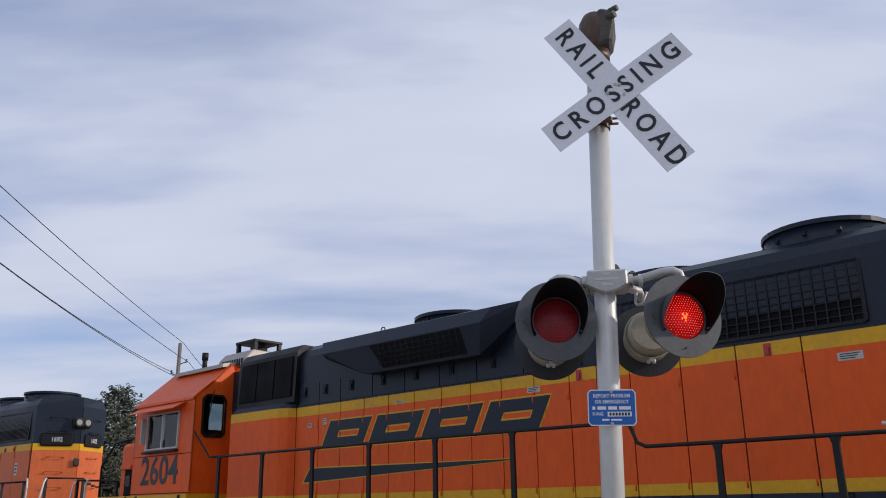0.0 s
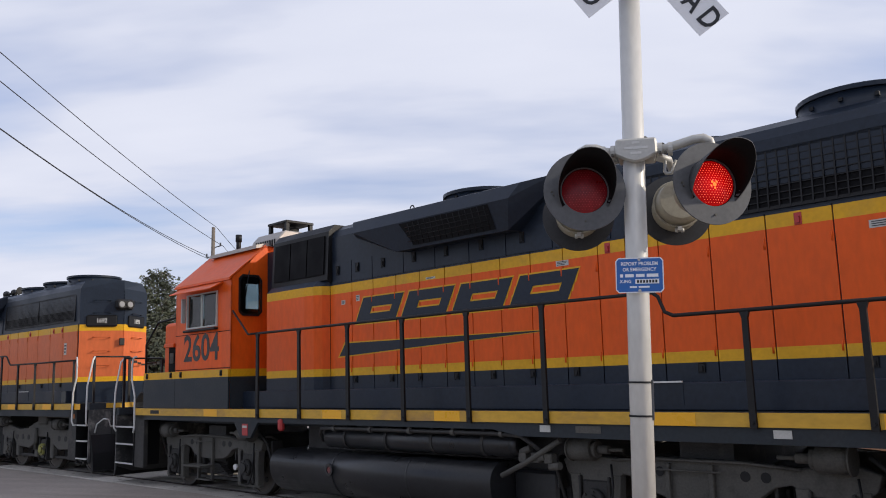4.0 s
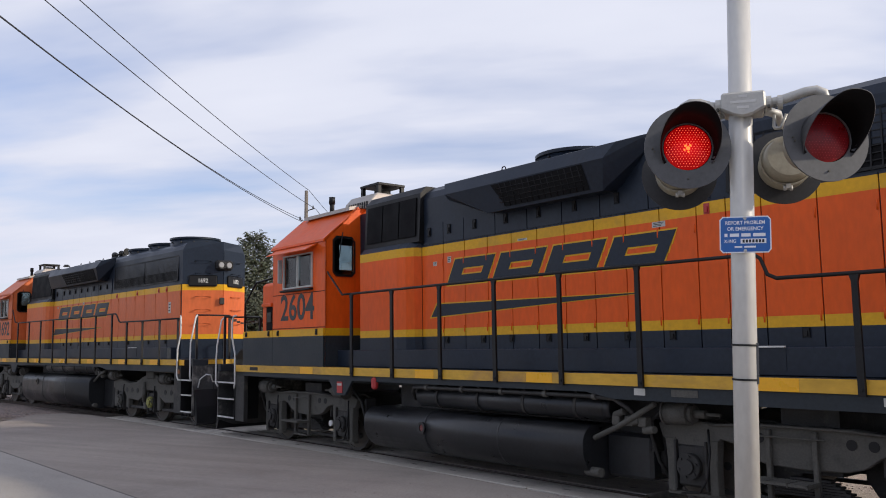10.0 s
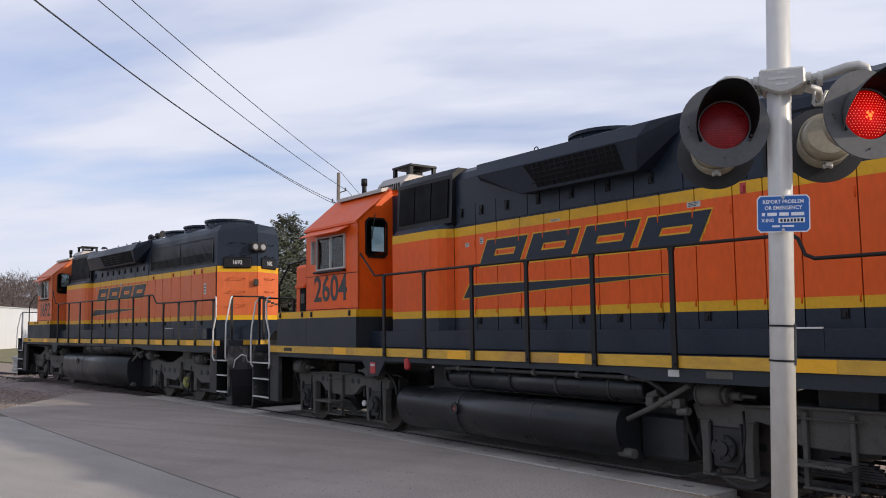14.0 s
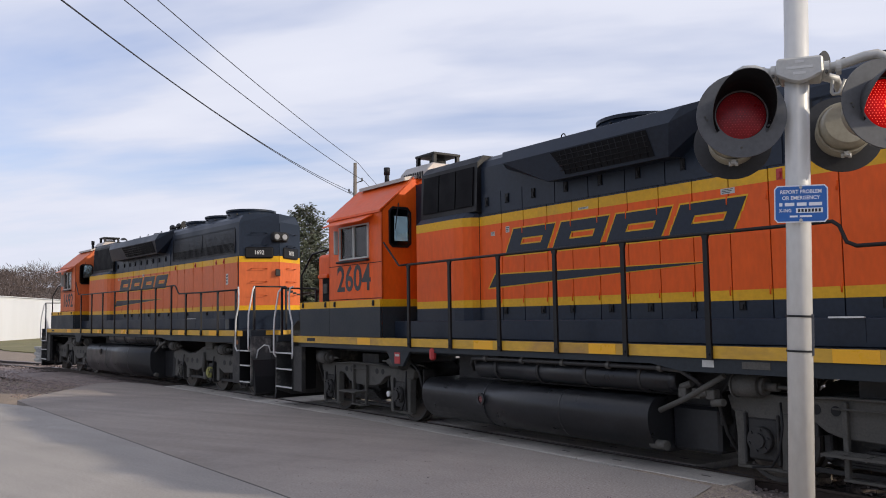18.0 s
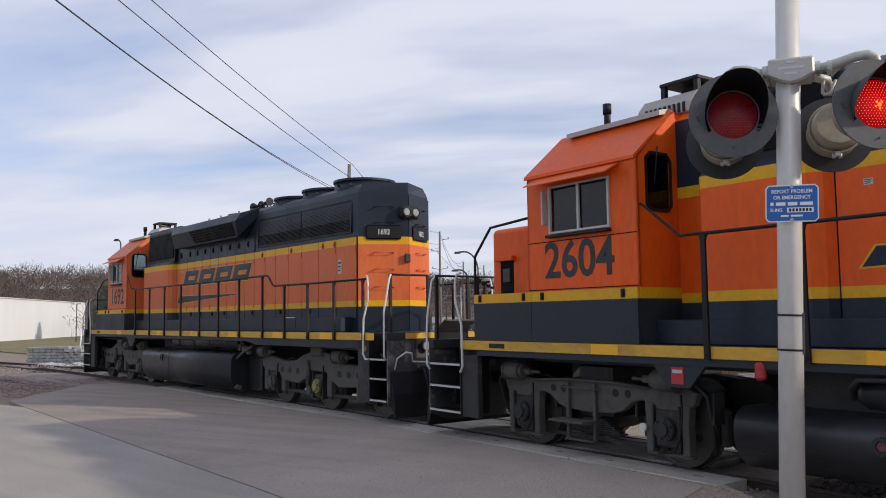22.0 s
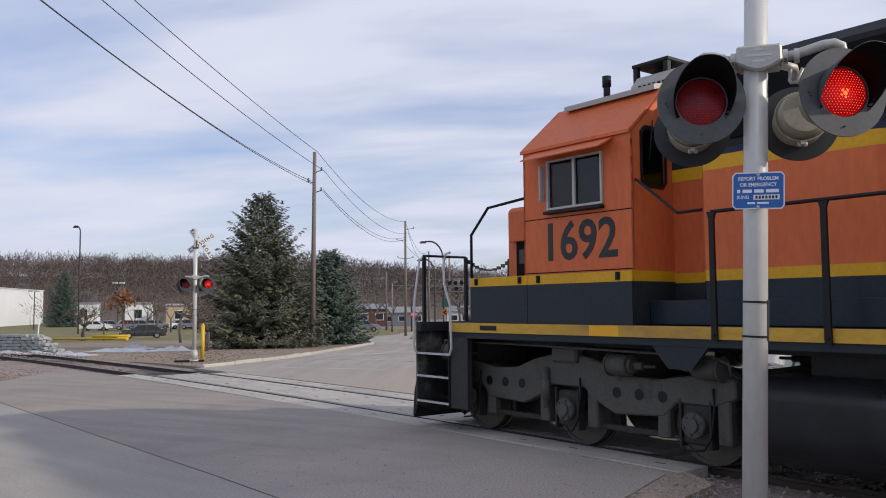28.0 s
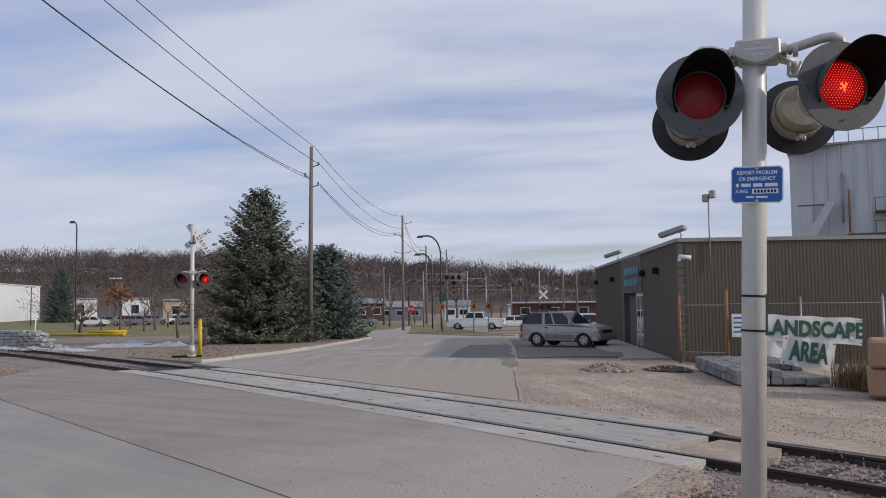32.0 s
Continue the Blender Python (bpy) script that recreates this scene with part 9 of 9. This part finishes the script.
    # squared sandstone blocks
    for k, z in enumerate((0.0, 0.56)):
        bm = bmesh.new()
        t = bmesh.new()
        add_box(t, -0.1, 2.4, -0.5, 0.7, 0, 0.54, 0.05)
        for v in t.verts:
            v.co += Vector((noise.noise(v.co * 2 + Vector((k, 0, 0))), noise.noise(v.co * 2.3), noise.noise(v.co * 1.7))) * 0.03
        merge(bm, t, 0, pose(-7.95 + 0.04 * k, 16.75, z, 0, 0, 28))
        tagged(part("stone_block", bm, SANDSTONE), "rough tan sandstone block in the yard", "stone block", "stone blocks")
    # heaps
    def heap(label, c, rx, ry, h, mat, n, r0, r1, seed):
        rng = random.Random(seed)
        H = thing("rubble_heap", label, "heap", "heaps", Matrix.Translation((c[0], c[1], -0.02)))
        bm = bmesh.new()
        m, rows = 20, 4
        rings = [[bm.verts.new((math.cos(a) * rx * f * rng.uniform(0.85, 1.1), math.sin(a) * ry * f * rng.uniform(0.85, 1.1), h * (1 - f ** 1.5) * rng.uniform(0.8, 1.1))) for a in [2 * math.pi * k / m for k in range(m)]] for f in (1, 0.7, 0.4, 0.12)]
        for p, q in zip(rings, rings[1:]):
            for k in range(m):
                bm.faces.new((p[k], p[(k + 1) % m], q[(k + 1) % m], q[k]))
        bm.faces.new(rings[-1])
        part("mound", bm, mat, H)
        bm = bmesh.new()
        for _ in range(n):
            a, f = rng.uniform(0, 6.283), rng.random() ** 0.5
            add_rock(bm, (math.cos(a) * rx * f, math.sin(a) * ry * f, h * (1 - f ** 1.5)), rng.uniform(r0, r1))
        part("rubble", bm, STONE, H)["kind"] = "stuff"
    heap("small heap of pale broken stone on the dirt", (-15.6, 17.7), 0.75, 0.6, 0.22, DIRT, 130, 0.03, 0.08, 1)
    heap("low dark heap of soil and bark", (-14.6, 19.1), 0.75, 0.5, 0.14, TIMBER, 40, 0.02, 0.05, 2)
    # dry grass
    rng = np.random.RandomState(3)
    def tufts(name, n, spot_, h0, h1, label):
        V, Fc = [], []
        for k in range(n):
            x, y = spot_(rng)
            a, h, lean, turn_ = rng.uniform(0, 6.28), rng.uniform(h0, h1), rng.uniform(0.1, 0.8) ** 1.5, rng.uniform(-1.2, 1.2)
            z = land(x, y) - 0.03
            wx, wy = 0.007 * math.cos(a), 0.007 * math.sin(a)
            mx_, my_ = x + lean * h * 0.45 * math.sin(a), y - lean * h * 0.45 * math.cos(a)
            tx, ty = mx_ + lean * h * 0.9 * math.sin(a + turn_), my_ - lean * h * 0.9 * math.cos(a + turn_)
            i = len(V)
            V += [(x - wx, y - wy, z), (x + wx, y + wy, z), (mx_ + wx * 0.8, my_ + wy * 0.8, z + h * 0.62), (mx_ - wx * 0.8, my_ - wy * 0.8, z + h * 0.62), (tx, ty, z + h * (0.95 - lean * 0.5))]
            Fc += [(i, i + 1, i + 2, i + 3), (i + 3, i + 2, i + 4)]
        me_ = bpy.data.meshes.new(name)
        me_.from_pydata(V, [], Fc)
        me_.materials.append(STRAW)
        tagged(new(name, me_), label, kind="stuff")
    tufts("dry_grass", 3600, lambda r: (-9.3 + 1.5 * r.rand() + 0.2 * r.randn(), 17.7 + 1.9 * r.rand()), 0.12, 0.82, "tall dry straw grass by the stone blocks")
    tufts("dry_grass", 500, lambda r: (-15.9 + r.rand(), 21.8 + 0.5 * r.rand()), 0.1, 0.35, "dry grass at the fence foot")
    tufts("dry_grass", 150, lambda r: (-5.5 + 7 * r.rand(), 8.9 + 1.6 * r.rand()), 0.03, 0.10, "dead weeds between the rails")


make_yard()


def make_left_yard():
    # stack of stone blocks in netting, plastic sheets, barrier pipes
    S = thing("block_stack", "netted stack of grey landscape blocks beside the track", "blocks")
    bm = bmesh.new()
    add_box(bm, -0.2, 0.2, -0.14, 0.14, -0.075, 0.075, 0.02)
    me = bpy.data.meshes.new("block")
    bm.to_mesh(me)
    bm.free()
    me.materials.append(PAVER)
    a, d, e = Vector((-51.6, 8.25)), Vector((0.81, 0.586)), Vector((-0.586, 0.81))
    for i in range(12):
        for j in range(3):
            for k in range(7):
                if i > 11 - k * 0.55 or (j == 0 and k == 6 and i > 6):
                    continue
                p = a + d * (i * 0.42 + (k % 2) * 0.1) + e * (j * 0.32)
                ob = new("block", me)
                ob.parent = S
                ob.matrix_basis = pose(p.x, p.y, land(p.x, p.y) - 0.05 + 0.16 * k, random.uniform(-3, 3) * (1 + (i > 5) * 3), random.uniform(-3, 3) * (1 + (i > 5) * 3), 36 + random.uniform(-4, 4) * (1 + (i > 5) * 3))
    def sheet_heap(c, L, W, H, turn, seed):
        bm = bmesh.new()
        n, m = 16, 8
        g = [[bm.verts.new(((i / n - 0.5) * L, (j / m - 0.5) * W, max(0.0, H * (0.55 + 1.2 * noise.noise((i * 0.5, j * 0.6, seed))) * math.sin(math.pi * i / n) * math.sin(math.pi * j / m)))) for j in range(m + 1)] for i in range(n + 1)]
        for i in range(n):
            for j in range(m):
                bm.faces.new((g[i][j], g[i + 1][j], g[i + 1][j + 1], g[i][j + 1])).smooth = True
        ob = part("plastic_sheet", bm, PLASTIC)
        ob.matrix_basis = Matrix.Translation((c[0], c[1], land(*c) - 0.03)) @ pose(0, 0, 0, 0, 0, turn)
        tagged(ob, "crumpled white plastic sheeting on bare ground", "plastic sheet", "plastic sheets")
    sheet_heap((-46.5, 8.8), 5.0, 1.6, 0.32, 40, 1)
    sheet_heap((-43.5, 10.6), 3.2, 1.3, 0.22, 30, 2)
    sheet_heap((-47, 14.2), 4.4, 1.6, 0.26, 30, 3)
    sheet_heap((-45.5, 16.3), 3.0, 1.2, 0.3, 20, 4)
    sheet_heap((-52.0, 16.5), 2.6, 1.2, 0.25, 20, 5)
    B = thing("pipe_barrier", "low yellow pipe barrier beside the grass", "barrier")
    for p, q, z in (((-92, 20.8), (-80.5, 24.6), 0.18), ((-84, 22.4), (-81, 24.9), 0.42)):
        tube_part("pipe", B, BOLLARD, [(p[0], p[1], land(*p) + z), (q[0], q[1], land(*q) + z)], 0.14, 10)
    for f in (0.02, 0.35, 0.7, 0.98):
        x, y = -92 + 11.5 * f, 20.8 + 3.8 * f
        tube_part("pipe_post", B, BOLLARD, [(x, y, land(x, y) - 0.1), (x, y, land(x, y) + 0.2)], 0.09, 8)
    st = thing("marker_stake", "slim white marker stake beside the track", "stake", m=Matrix.Translation(polar(78.2, 72)))
    tube_part("stake", st, WHITEWALL, [(0, 0, -0.1), (0.12, 0.1, 1.9)], 0.05, 6)


make_left_yard()


def gable_block(name, label, c, turn, w, d, h, mat, roof_mat, ridge, windows=0, cat="building"):
    """A plain building, front along x facing -y: walls, shallow roof, windows or doors."""
    B = thing(name, label, cat, "town buildings", Matrix.Translation(c) @ pose(0, 0, 0, 0, 0, turn))
    bm = bmesh.new()
    add_box(bm, -w / 2, w / 2, 0, d, -1, h)
    part("wall", bm, mat, B)
    bm = bmesh.new()
    add_prism(bm, [(-0.25, h), (d + 0.25, h), (d + 0.25, h + 0.12), (d / 2, h + ridge + 0.12), (-0.25, h + 0.12)], "x", -w / 2 - 0.2, w / 2 + 0.2)
    part("roof", bm, roof_mat, B)
    for k in range(windows):
        x = -w / 2 + w * (k + 0.5) / windows
        wn = box_part("window", B, WHITEWALL, x - 0.75, x + 0.75, -0.04, 0.0, h * 0.35, h * 0.78)
        box_part("pane", wn, GLASS, x - 0.66, x + 0.66, -0.05, -0.041, h * 0.38, h * 0.75)
    return B


gable_block("white_shed", "long white metal-sided shed with shallow roof", Vector((-188.2, 32.4, -1.25)), 152.5, 58, 38, 7.75, WHITEWALL, WHITEWALL, 0.3)
gable_block("low_building", "low white commercial building beyond the car park", polar(72.4, 165, -1.2), 70, 4.5, 14, 4.2, WHITEWALL, COPING, 0.2, 1)
gable_block("low_building", "tan commercial building with a dark porch", polar(69.9, 160, -1.2), 66, 4.5, 10, 3.8, TAN, COPING, 0.3, 1)
gable_block("low_building", "white commercial building beyond the car park", polar(75.6, 185, -1.2), 72, 5, 14, 4.4, WHITEWALL, COPING, 0.2, 1)
gable_block("brick_building", "low red-brick building along the street", polar(41.8, 132, -1.2), 42, 27, 12, 2.7, BRICK, COPING, 0.15, 6)
gable_block("brick_building", "small red-brick gabled building beyond the spruce trees", polar(57.3, 150, -1.3), 57, 5.5, 8, 3.0, BRICK, CARGREY, 0.9, 2)
gable_block("house", "grey house with white trim beyond the junction", polar(55.2, 150, -1.3), 54, 8, 7, 2.3, CARGREY, COPING, 1.0, 3, "house")
gable_block("house", "white house at the junction", polar(51.3, 150, -1.3), 50, 4.5, 6, 2.4, WHITEWALL, CARGREY, 1.0, 2, "house")
gable_block("house", "grey house on the wooded hillside", polar(51.2, 290, 7.2), 50, 4.5, 5, 2.6, CARGREY, CARLOW, 1.6, 1, "house")
gable_block("house", "tan house on the wooded hillside", polar(47.2, 300, 6.4), 50, 5, 5, 2.4, TAN, CARLOW, 1.4, 2, "house")
gable_block("low_building", "white trailers parked by the far street", polar(46.9, 150, -1.3), 45, 5, 4, 2.4, WHITEWALL, COPING, 0.2)


def make_tower():
    """The tall weathered feed-mill tower behind the store."""
    T = thing("mill_tower", "tall weathered white mill tower with chutes and platforms", "tower", m=Matrix.Translation((-30.7, 62.6, -0.8)) @ pose(0, 0, 0, 0, 0, 27))
    bm = bmesh.new()
    add_prism(bm, [(-4.2, 0), (-2.6, -2.6), (0, -3.6), (9, -3.6), (9, 6), (-4.2, 6)], "z", 7.2, 13.7)
    part("upper_bin", bm, SILOWALL, T)
    bm = bmesh.new()
    add_box(bm, -2.4, 9, -2.4, 5, 0, 7.2)
    part("lower_bin", bm, SILOWALL, T)
    for k in range(12):
        x = -2.6 + k * 0.95
        box_part("wall_rib", T, SILOWALL, x - 0.05, x + 0.05, -3.72 if x > 0 else -3.72 + 0.38 * -x, -3.3 if x > 0 else -3.3 + 0.38 * -x, 7.2, 13.7)
    bm = bmesh.new()
    add_prism(bm, [(-4.4, 5.0), (-1.6, 9.6), (-1.0, 9.6), (-3.6, 5.0)], "y", -4.1, -3.6)
    part("chute", bm, SILOWALL, T)
    for z in (7.0, 8.6):
        pl = box_part("platform", T, QUOIN, 1.4, 4.4, -5.0, -3.6, z, z + 0.1)
        for x in (1.4, 2.4, 3.4, 4.4):
            box_part("platform_post", pl, QUOIN, x - 0.03, x + 0.03, -5.0, -4.94, z, z + 1.0)
        box_part("platform_rail", pl, QUOIN, 1.4, 4.4, -5.0, -4.95, z + 0.95, z + 1.0)
    tube_part("pipe", T, COPING, [(3.0, -3.9, 13.5), (3.1, -3.9, 11.0), (3.4, -4.2, 9.0), (3.4, -4.2, 5.0)], 0.22, 8)
    tube_part("pipe", T, COPING, [(-0.6, -3.7, 11.6), (-0.6, -3.9, 8.0)], 0.1, 6)
    box_part("roof_edge", T, COPING, -4.3, 9.1, -3.7, 6.1, 13.7, 13.85)
    for k in range(12):
        box_part("roof_rail_post", T, COPING, -2 + k * 0.95, -1.94 + k * 0.95, -3.55, -3.5, 13.8, 14.8)
    box_part("roof_rail", T, COPING, -2, 9, -3.56, -3.5, 14.7, 14.76)
    tube_part("roof_mast", T, LAMPGREY, [(3.2, -2, 13.8), (4.0, -2, 15.8)], 0.06, 5)
    tube_part("roof_mast", T, LAMPGREY, [(4.8, -2, 13.8), (4.0, -2, 15.8)], 0.06, 5)
    # lattice head of the elevator leg, ladder, downpipes and stains of the upper bin
    for k in range(5):
        a = 2 * math.pi * k / 5
        tube_part("mast_brace", T, LAMPGREY, [(4.0, -2, 15.2), (4.0 + 0.7 * math.cos(a), -2, 15.2 + 0.7 * math.sin(a))], 0.04, 4)
    for x in (2.2, 2.6):
        tube_part("ladder_rail", T, QUOIN, [(x, -3.95, 4.5), (x, -3.95, 9.6)], 0.03, 5)
    for k in range(12):
        tube_part("ladder_rung", T, QUOIN, [(2.2, -3.95, 4.8 + 0.4 * k), (2.6, -3.95, 4.8 + 0.4 * k)], 0.02, 4)
    tube_part("downpipe", T, WHITEWALL, [(3.9, -3.75, 13.6), (3.95, -3.75, 10.4), (4.2, -3.8, 9.3)], 0.07, 6)
    tube_part("downpipe", T, RUST, [(-0.2, -3.75, 10.4), (-0.2, -3.75, 7.3)], 0.06, 6)
    box_part("wall_ledge", T, QUOIN, -3.6, -1.8, -3.3, -3.1, 9.4, 9.48)
    box_part("bin_foot", T, QUOIN, -0.4, 9.0, -3.72, -3.5, 7.12, 7.24)


make_tower()


def gantry(label, c, turn, span, tall):
    """A signal bridge: end posts, twin chords with lattice, hanging light heads."""
    G = thing("signal_gantry", label, "signal gantry", "signal gantries", Matrix.Translation(c) @ pose(0, 0, 0, 0, 0, turn))
    for x in (0, span):
        tube_part("post", G, STEELPOST, [(x, 0, -0.2), (x, 0, tall + 0.3)], 0.09, 8)
    for z in (tall - 0.9, tall):
        tube_part("chord", G, STEELPOST, [(0, 0, z), (span, 0, z)], 0.05, 6)
    for k in range(9):
        x = span * k / 9
        tube_part("lattice", G, STEELPOST, [(x, 0, tall - 0.9), (x + span / 9, 0, tall)], 0.04, 5)
    for k, f in enumerate((0.55, 0.68, 0.82)):
        bm = bmesh.new()
        add_cyl(bm, (span * f, -0.2, tall - 0.5), (span * f, -0.32, tall - 0.5), 0.26, seg=18)
        part("light_head", bm, BLACK, G)


gantry("grey lattice signal bridge over the far street", polar(55.9, 110), 35, 13, 6.0)
gantry("grey lattice signal bridge over the far street", polar(53.6, 104), 42, 5.5, 6.6)


def traffic_light(c, tall, reach, turn):
    T = thing("traffic_signal", "traffic signal arm with dark heads over the far street", "traffic signal", "traffic signals", Matrix.Translation(c) @ pose(0, 0, 0, 0, 0, turn))
    tube_part("post", T, STEELPOST, [(0, 0, -0.1), (0, 0, tall)], 0.08, 8)
    tube_part("arm", T, STEELPOST, [(0, 0, tall - 0.5), (reach, 0, tall - 0.2)], 0.05, 6)
    for f in (0.45, 0.95):
        h = box_part("signal_head", T, BLACK, reach * f - 0.16, reach * f + 0.16, -0.2, 0.2, tall - 0.85, tall + 0.2, 0.03)
        for k in range(3):
            bm = bmesh.new()
            add_cyl(bm, (reach * f, -0.2, tall + 0.05 - k * 0.4), (reach * f, -0.24, tall + 0.05 - k * 0.4), 0.14, seg=12)
            part("signal_lens", bm, (UNLIT, BOLLARD, GREENLET)[k], h)


traffic_light(polar(50.9, 118), 5.6, 5.5, RIGHTWARDS)
traffic_light(polar(47.6, 122), 5.2, -9.0, RIGHTWARDS)


def small_sign(name, label, c, shape, mat, size, z, turn, bars=None):
    S = thing(name, label, "road sign", "road signs", Matrix.Translation(c) @ pose(0, 0, 0, 0, 0, turn))
    tube_part("post", S, STEELPOST, [(0, 0, -0.1), (0, 0, z + size / 2)], 0.045, 6)
    bm = bmesh.new()
    if shape == 4:
        add_box(bm, -size / 2, size / 2, -0.07, -0.05, z - size * 0.6, z + size * 0.6)
    else:
        add_prism(bm, [(math.cos(math.pi / 8 + k * math.pi / 4) * size * 0.54, z + math.sin(math.pi / 8 + k * math.pi / 4) * size * 0.54) for k in range(8)], "y", -0.07, -0.05)
    f = part("face", bm, mat, S)
    if bars == "chevron":
        bm = bmesh.new()
        s = size
        add_prism(bm, [(s * 0.3, z + s * 0.5), (-s * 0.3, z), (s * 0.3, z - s * 0.5), (s * 0.3, z - s * 0.15), (s * 0.02, z), (s * 0.3, z + s * 0.15)], "y", -0.076, -0.071)
        part("chevron", bm, BLACK, f)
    elif bars == "stop":
        words("letters", "STOP", size * 0.3, SIGNWHITE, f, pose(0, -0.075, z, 90), "", 0.8, 0.004)


small_sign("stop_sign", "red stop sign by the far junction", polar(54.45, 98), 8, SIGNRED, 0.85, 2.3, 52, "stop")
for az in (52.35, 50.2, 49.2):
    small_sign("chevron_sign", "orange chevron sign on the junction island", polar(az, 74), 4, SIGNORANGE, 0.45, 2.25, 51, "chevron")
small_sign("street_name_sign", "small green street sign plate", polar(52.3, 96), 4, GREENLET, 0.8, 3.6, 51)
far = thing("crossbuck_post", "small white far crossbuck on a post", "crossing signal", m=Matrix.Translation(polar(45.7, 110)) @ pose(0, 0, 0, 0, 0, 45))
tube_part("post", far, STEELPOST, [(0, 0, -0.1), (0, 0, 7.0)], 0.1, 8)
for a in (45, -45):
    bm = bmesh.new()
    t = bmesh.new()
    add_box(t, -0.75, 0.75, -0.14, -0.11, -0.13, 0.13)
    merge(bm, t, 0, pose(0.5, 0, 3.9, 0, a, 0))
    part("blade", bm, SIGNWHITE, far)
for x in (0.2, 1.2):
    bm = bmesh.new()
    add_cyl(bm, (x, -0.1, 2.3), (x, -0.2, 2.3), 0.3, seg=14)
    part("light_head", bm, BLACK, far)

# ---- what moves ----
RUN = [(0.0, 0.00), (16.5, 0.00), (17.0, 0.01), (17.5, 0.08), (18.0, 0.24), (18.5, 0.50), (19.0, 0.89), (19.5, 1.44), (20.0, 2.17), (20.5, 3.03), (21.0, 4.06), (21.5, 5.25), (22.0, 6.61), (22.5, 8.08), (23.0, 9.63), (23.5, 11.26), (24.0, 12.98), (24.5, 14.76), (25.0, 16.59), (25.5, 18.50), (26.0, 20.43), (26.5, 22.36), (27.5, 26.20), (28.5, 30.10), (29.5, 34.00), (30.5, 37.90), (31.5, 41.80), (32.0, 43.70)]


def run_at(t):
    return float(np.interp(t, [r[0] for r in RUN], [r[1] for r in RUN]))


def rolling():
    """Rows by which a wheel turns as the train rolls."""
    ts = [0.0, 16.5] + [round(16.6 + 0.1 * k, 1) for k in range(155)]
    return [(t, math.degrees(run_at(t) / 0.508)) for t in ts]


def motions():
    walk(front_engine, [(t, on_track(-9.9 + s, 5.18)) for t, s in RUN])
    walk(rear_engine, [(t, on_track(-29.7 + s, 6.63)) for t, s in RUN])
    turns = rolling()
    for w in front_sets + rear_sets:
        x = w.location.x
        walk(w, [(t, pose(x, 0, 0.508, 0, a, 0)) for t, a in turns])
    # cars on the far street, seen past the train's tail
    def street(az, lane):
        c, d = polar(75, lane, 0), Vector((-math.cos(radians(75)), -math.sin(radians(75)), 0))
        k = lane * math.tan(radians(az - 75))
        p = c + d * k
        return p.x, p.y, land(p.x, p.y) + 0.02
    left_way = math.degrees(math.atan2(-math.sin(radians(75)), -math.cos(radians(75))))
    def drive(car, lane, way, legs):
        walk(car, [(t, pose(*street(az, lane), 0, 0, way)) for t, az in legs])
    drive(red_vehicle, 96, left_way, [(0.0, 60.2), (26.5, 60.2), (27.2, 62.2), (28.5, 68.4), (29.0, 70.5), (29.5, 72.5), (30.0, 74.7), (30.5, 76.7), (31.0, 78.7), (31.5, 80.7), (32.0, 82.7)])
    drive(dark_car, 96, left_way, [(0.0, 65.5), (26.4, 65.5), (27.0, 67.2), (28.5, 74.6), (29.0, 77.0), (29.5, 79.3), (30.0, 81.6), (31.0, 86.0), (32.0, 90.0)])
    drive(black_car, 101, left_way + 180, [(0.0, 89.0), (23.8, 89.0), (24.4, 86.5), (25.0, 83.0), (25.5, 80.2), (26.0, 77.2), (26.5, 74.4), (27.0, 71.4), (27.6, 68.2), (28.3, 65.6), (28.8, 65.0), (32.0, 65.0)])
    # the pairs of lights flash in turn: the left lenses show their lit face for half of each beat
    half_beat, first = 0.696, 0.25
    rows = [(0.0, 180.0)]
    for k in range(46):
        f = round((first + k * half_beat) * 30)
        while (f - 1) % 30 == 0 or (f - 2) % 30 == 0:
            f += 1
        turn = (180, 240, 300, 360) if k % 2 == 0 else (360, 300, 240, 180)
        rows += [((f - 3 + j) / 30, a) for j, a in enumerate(turn) if 0 < f - 3 + j < 960]
    rows.append((32.0, rows[-1][1]))
    for lens in left_lenses:
        walk(lens, [(t, pose(0, 0.0, 0, 0, 0, a)) for t, a in rows])
    for lens in right_lenses:
        walk(lens, [(t, pose(0, 0.0, 0, 0, 0, a + 180)) for t, a in rows])



motions()
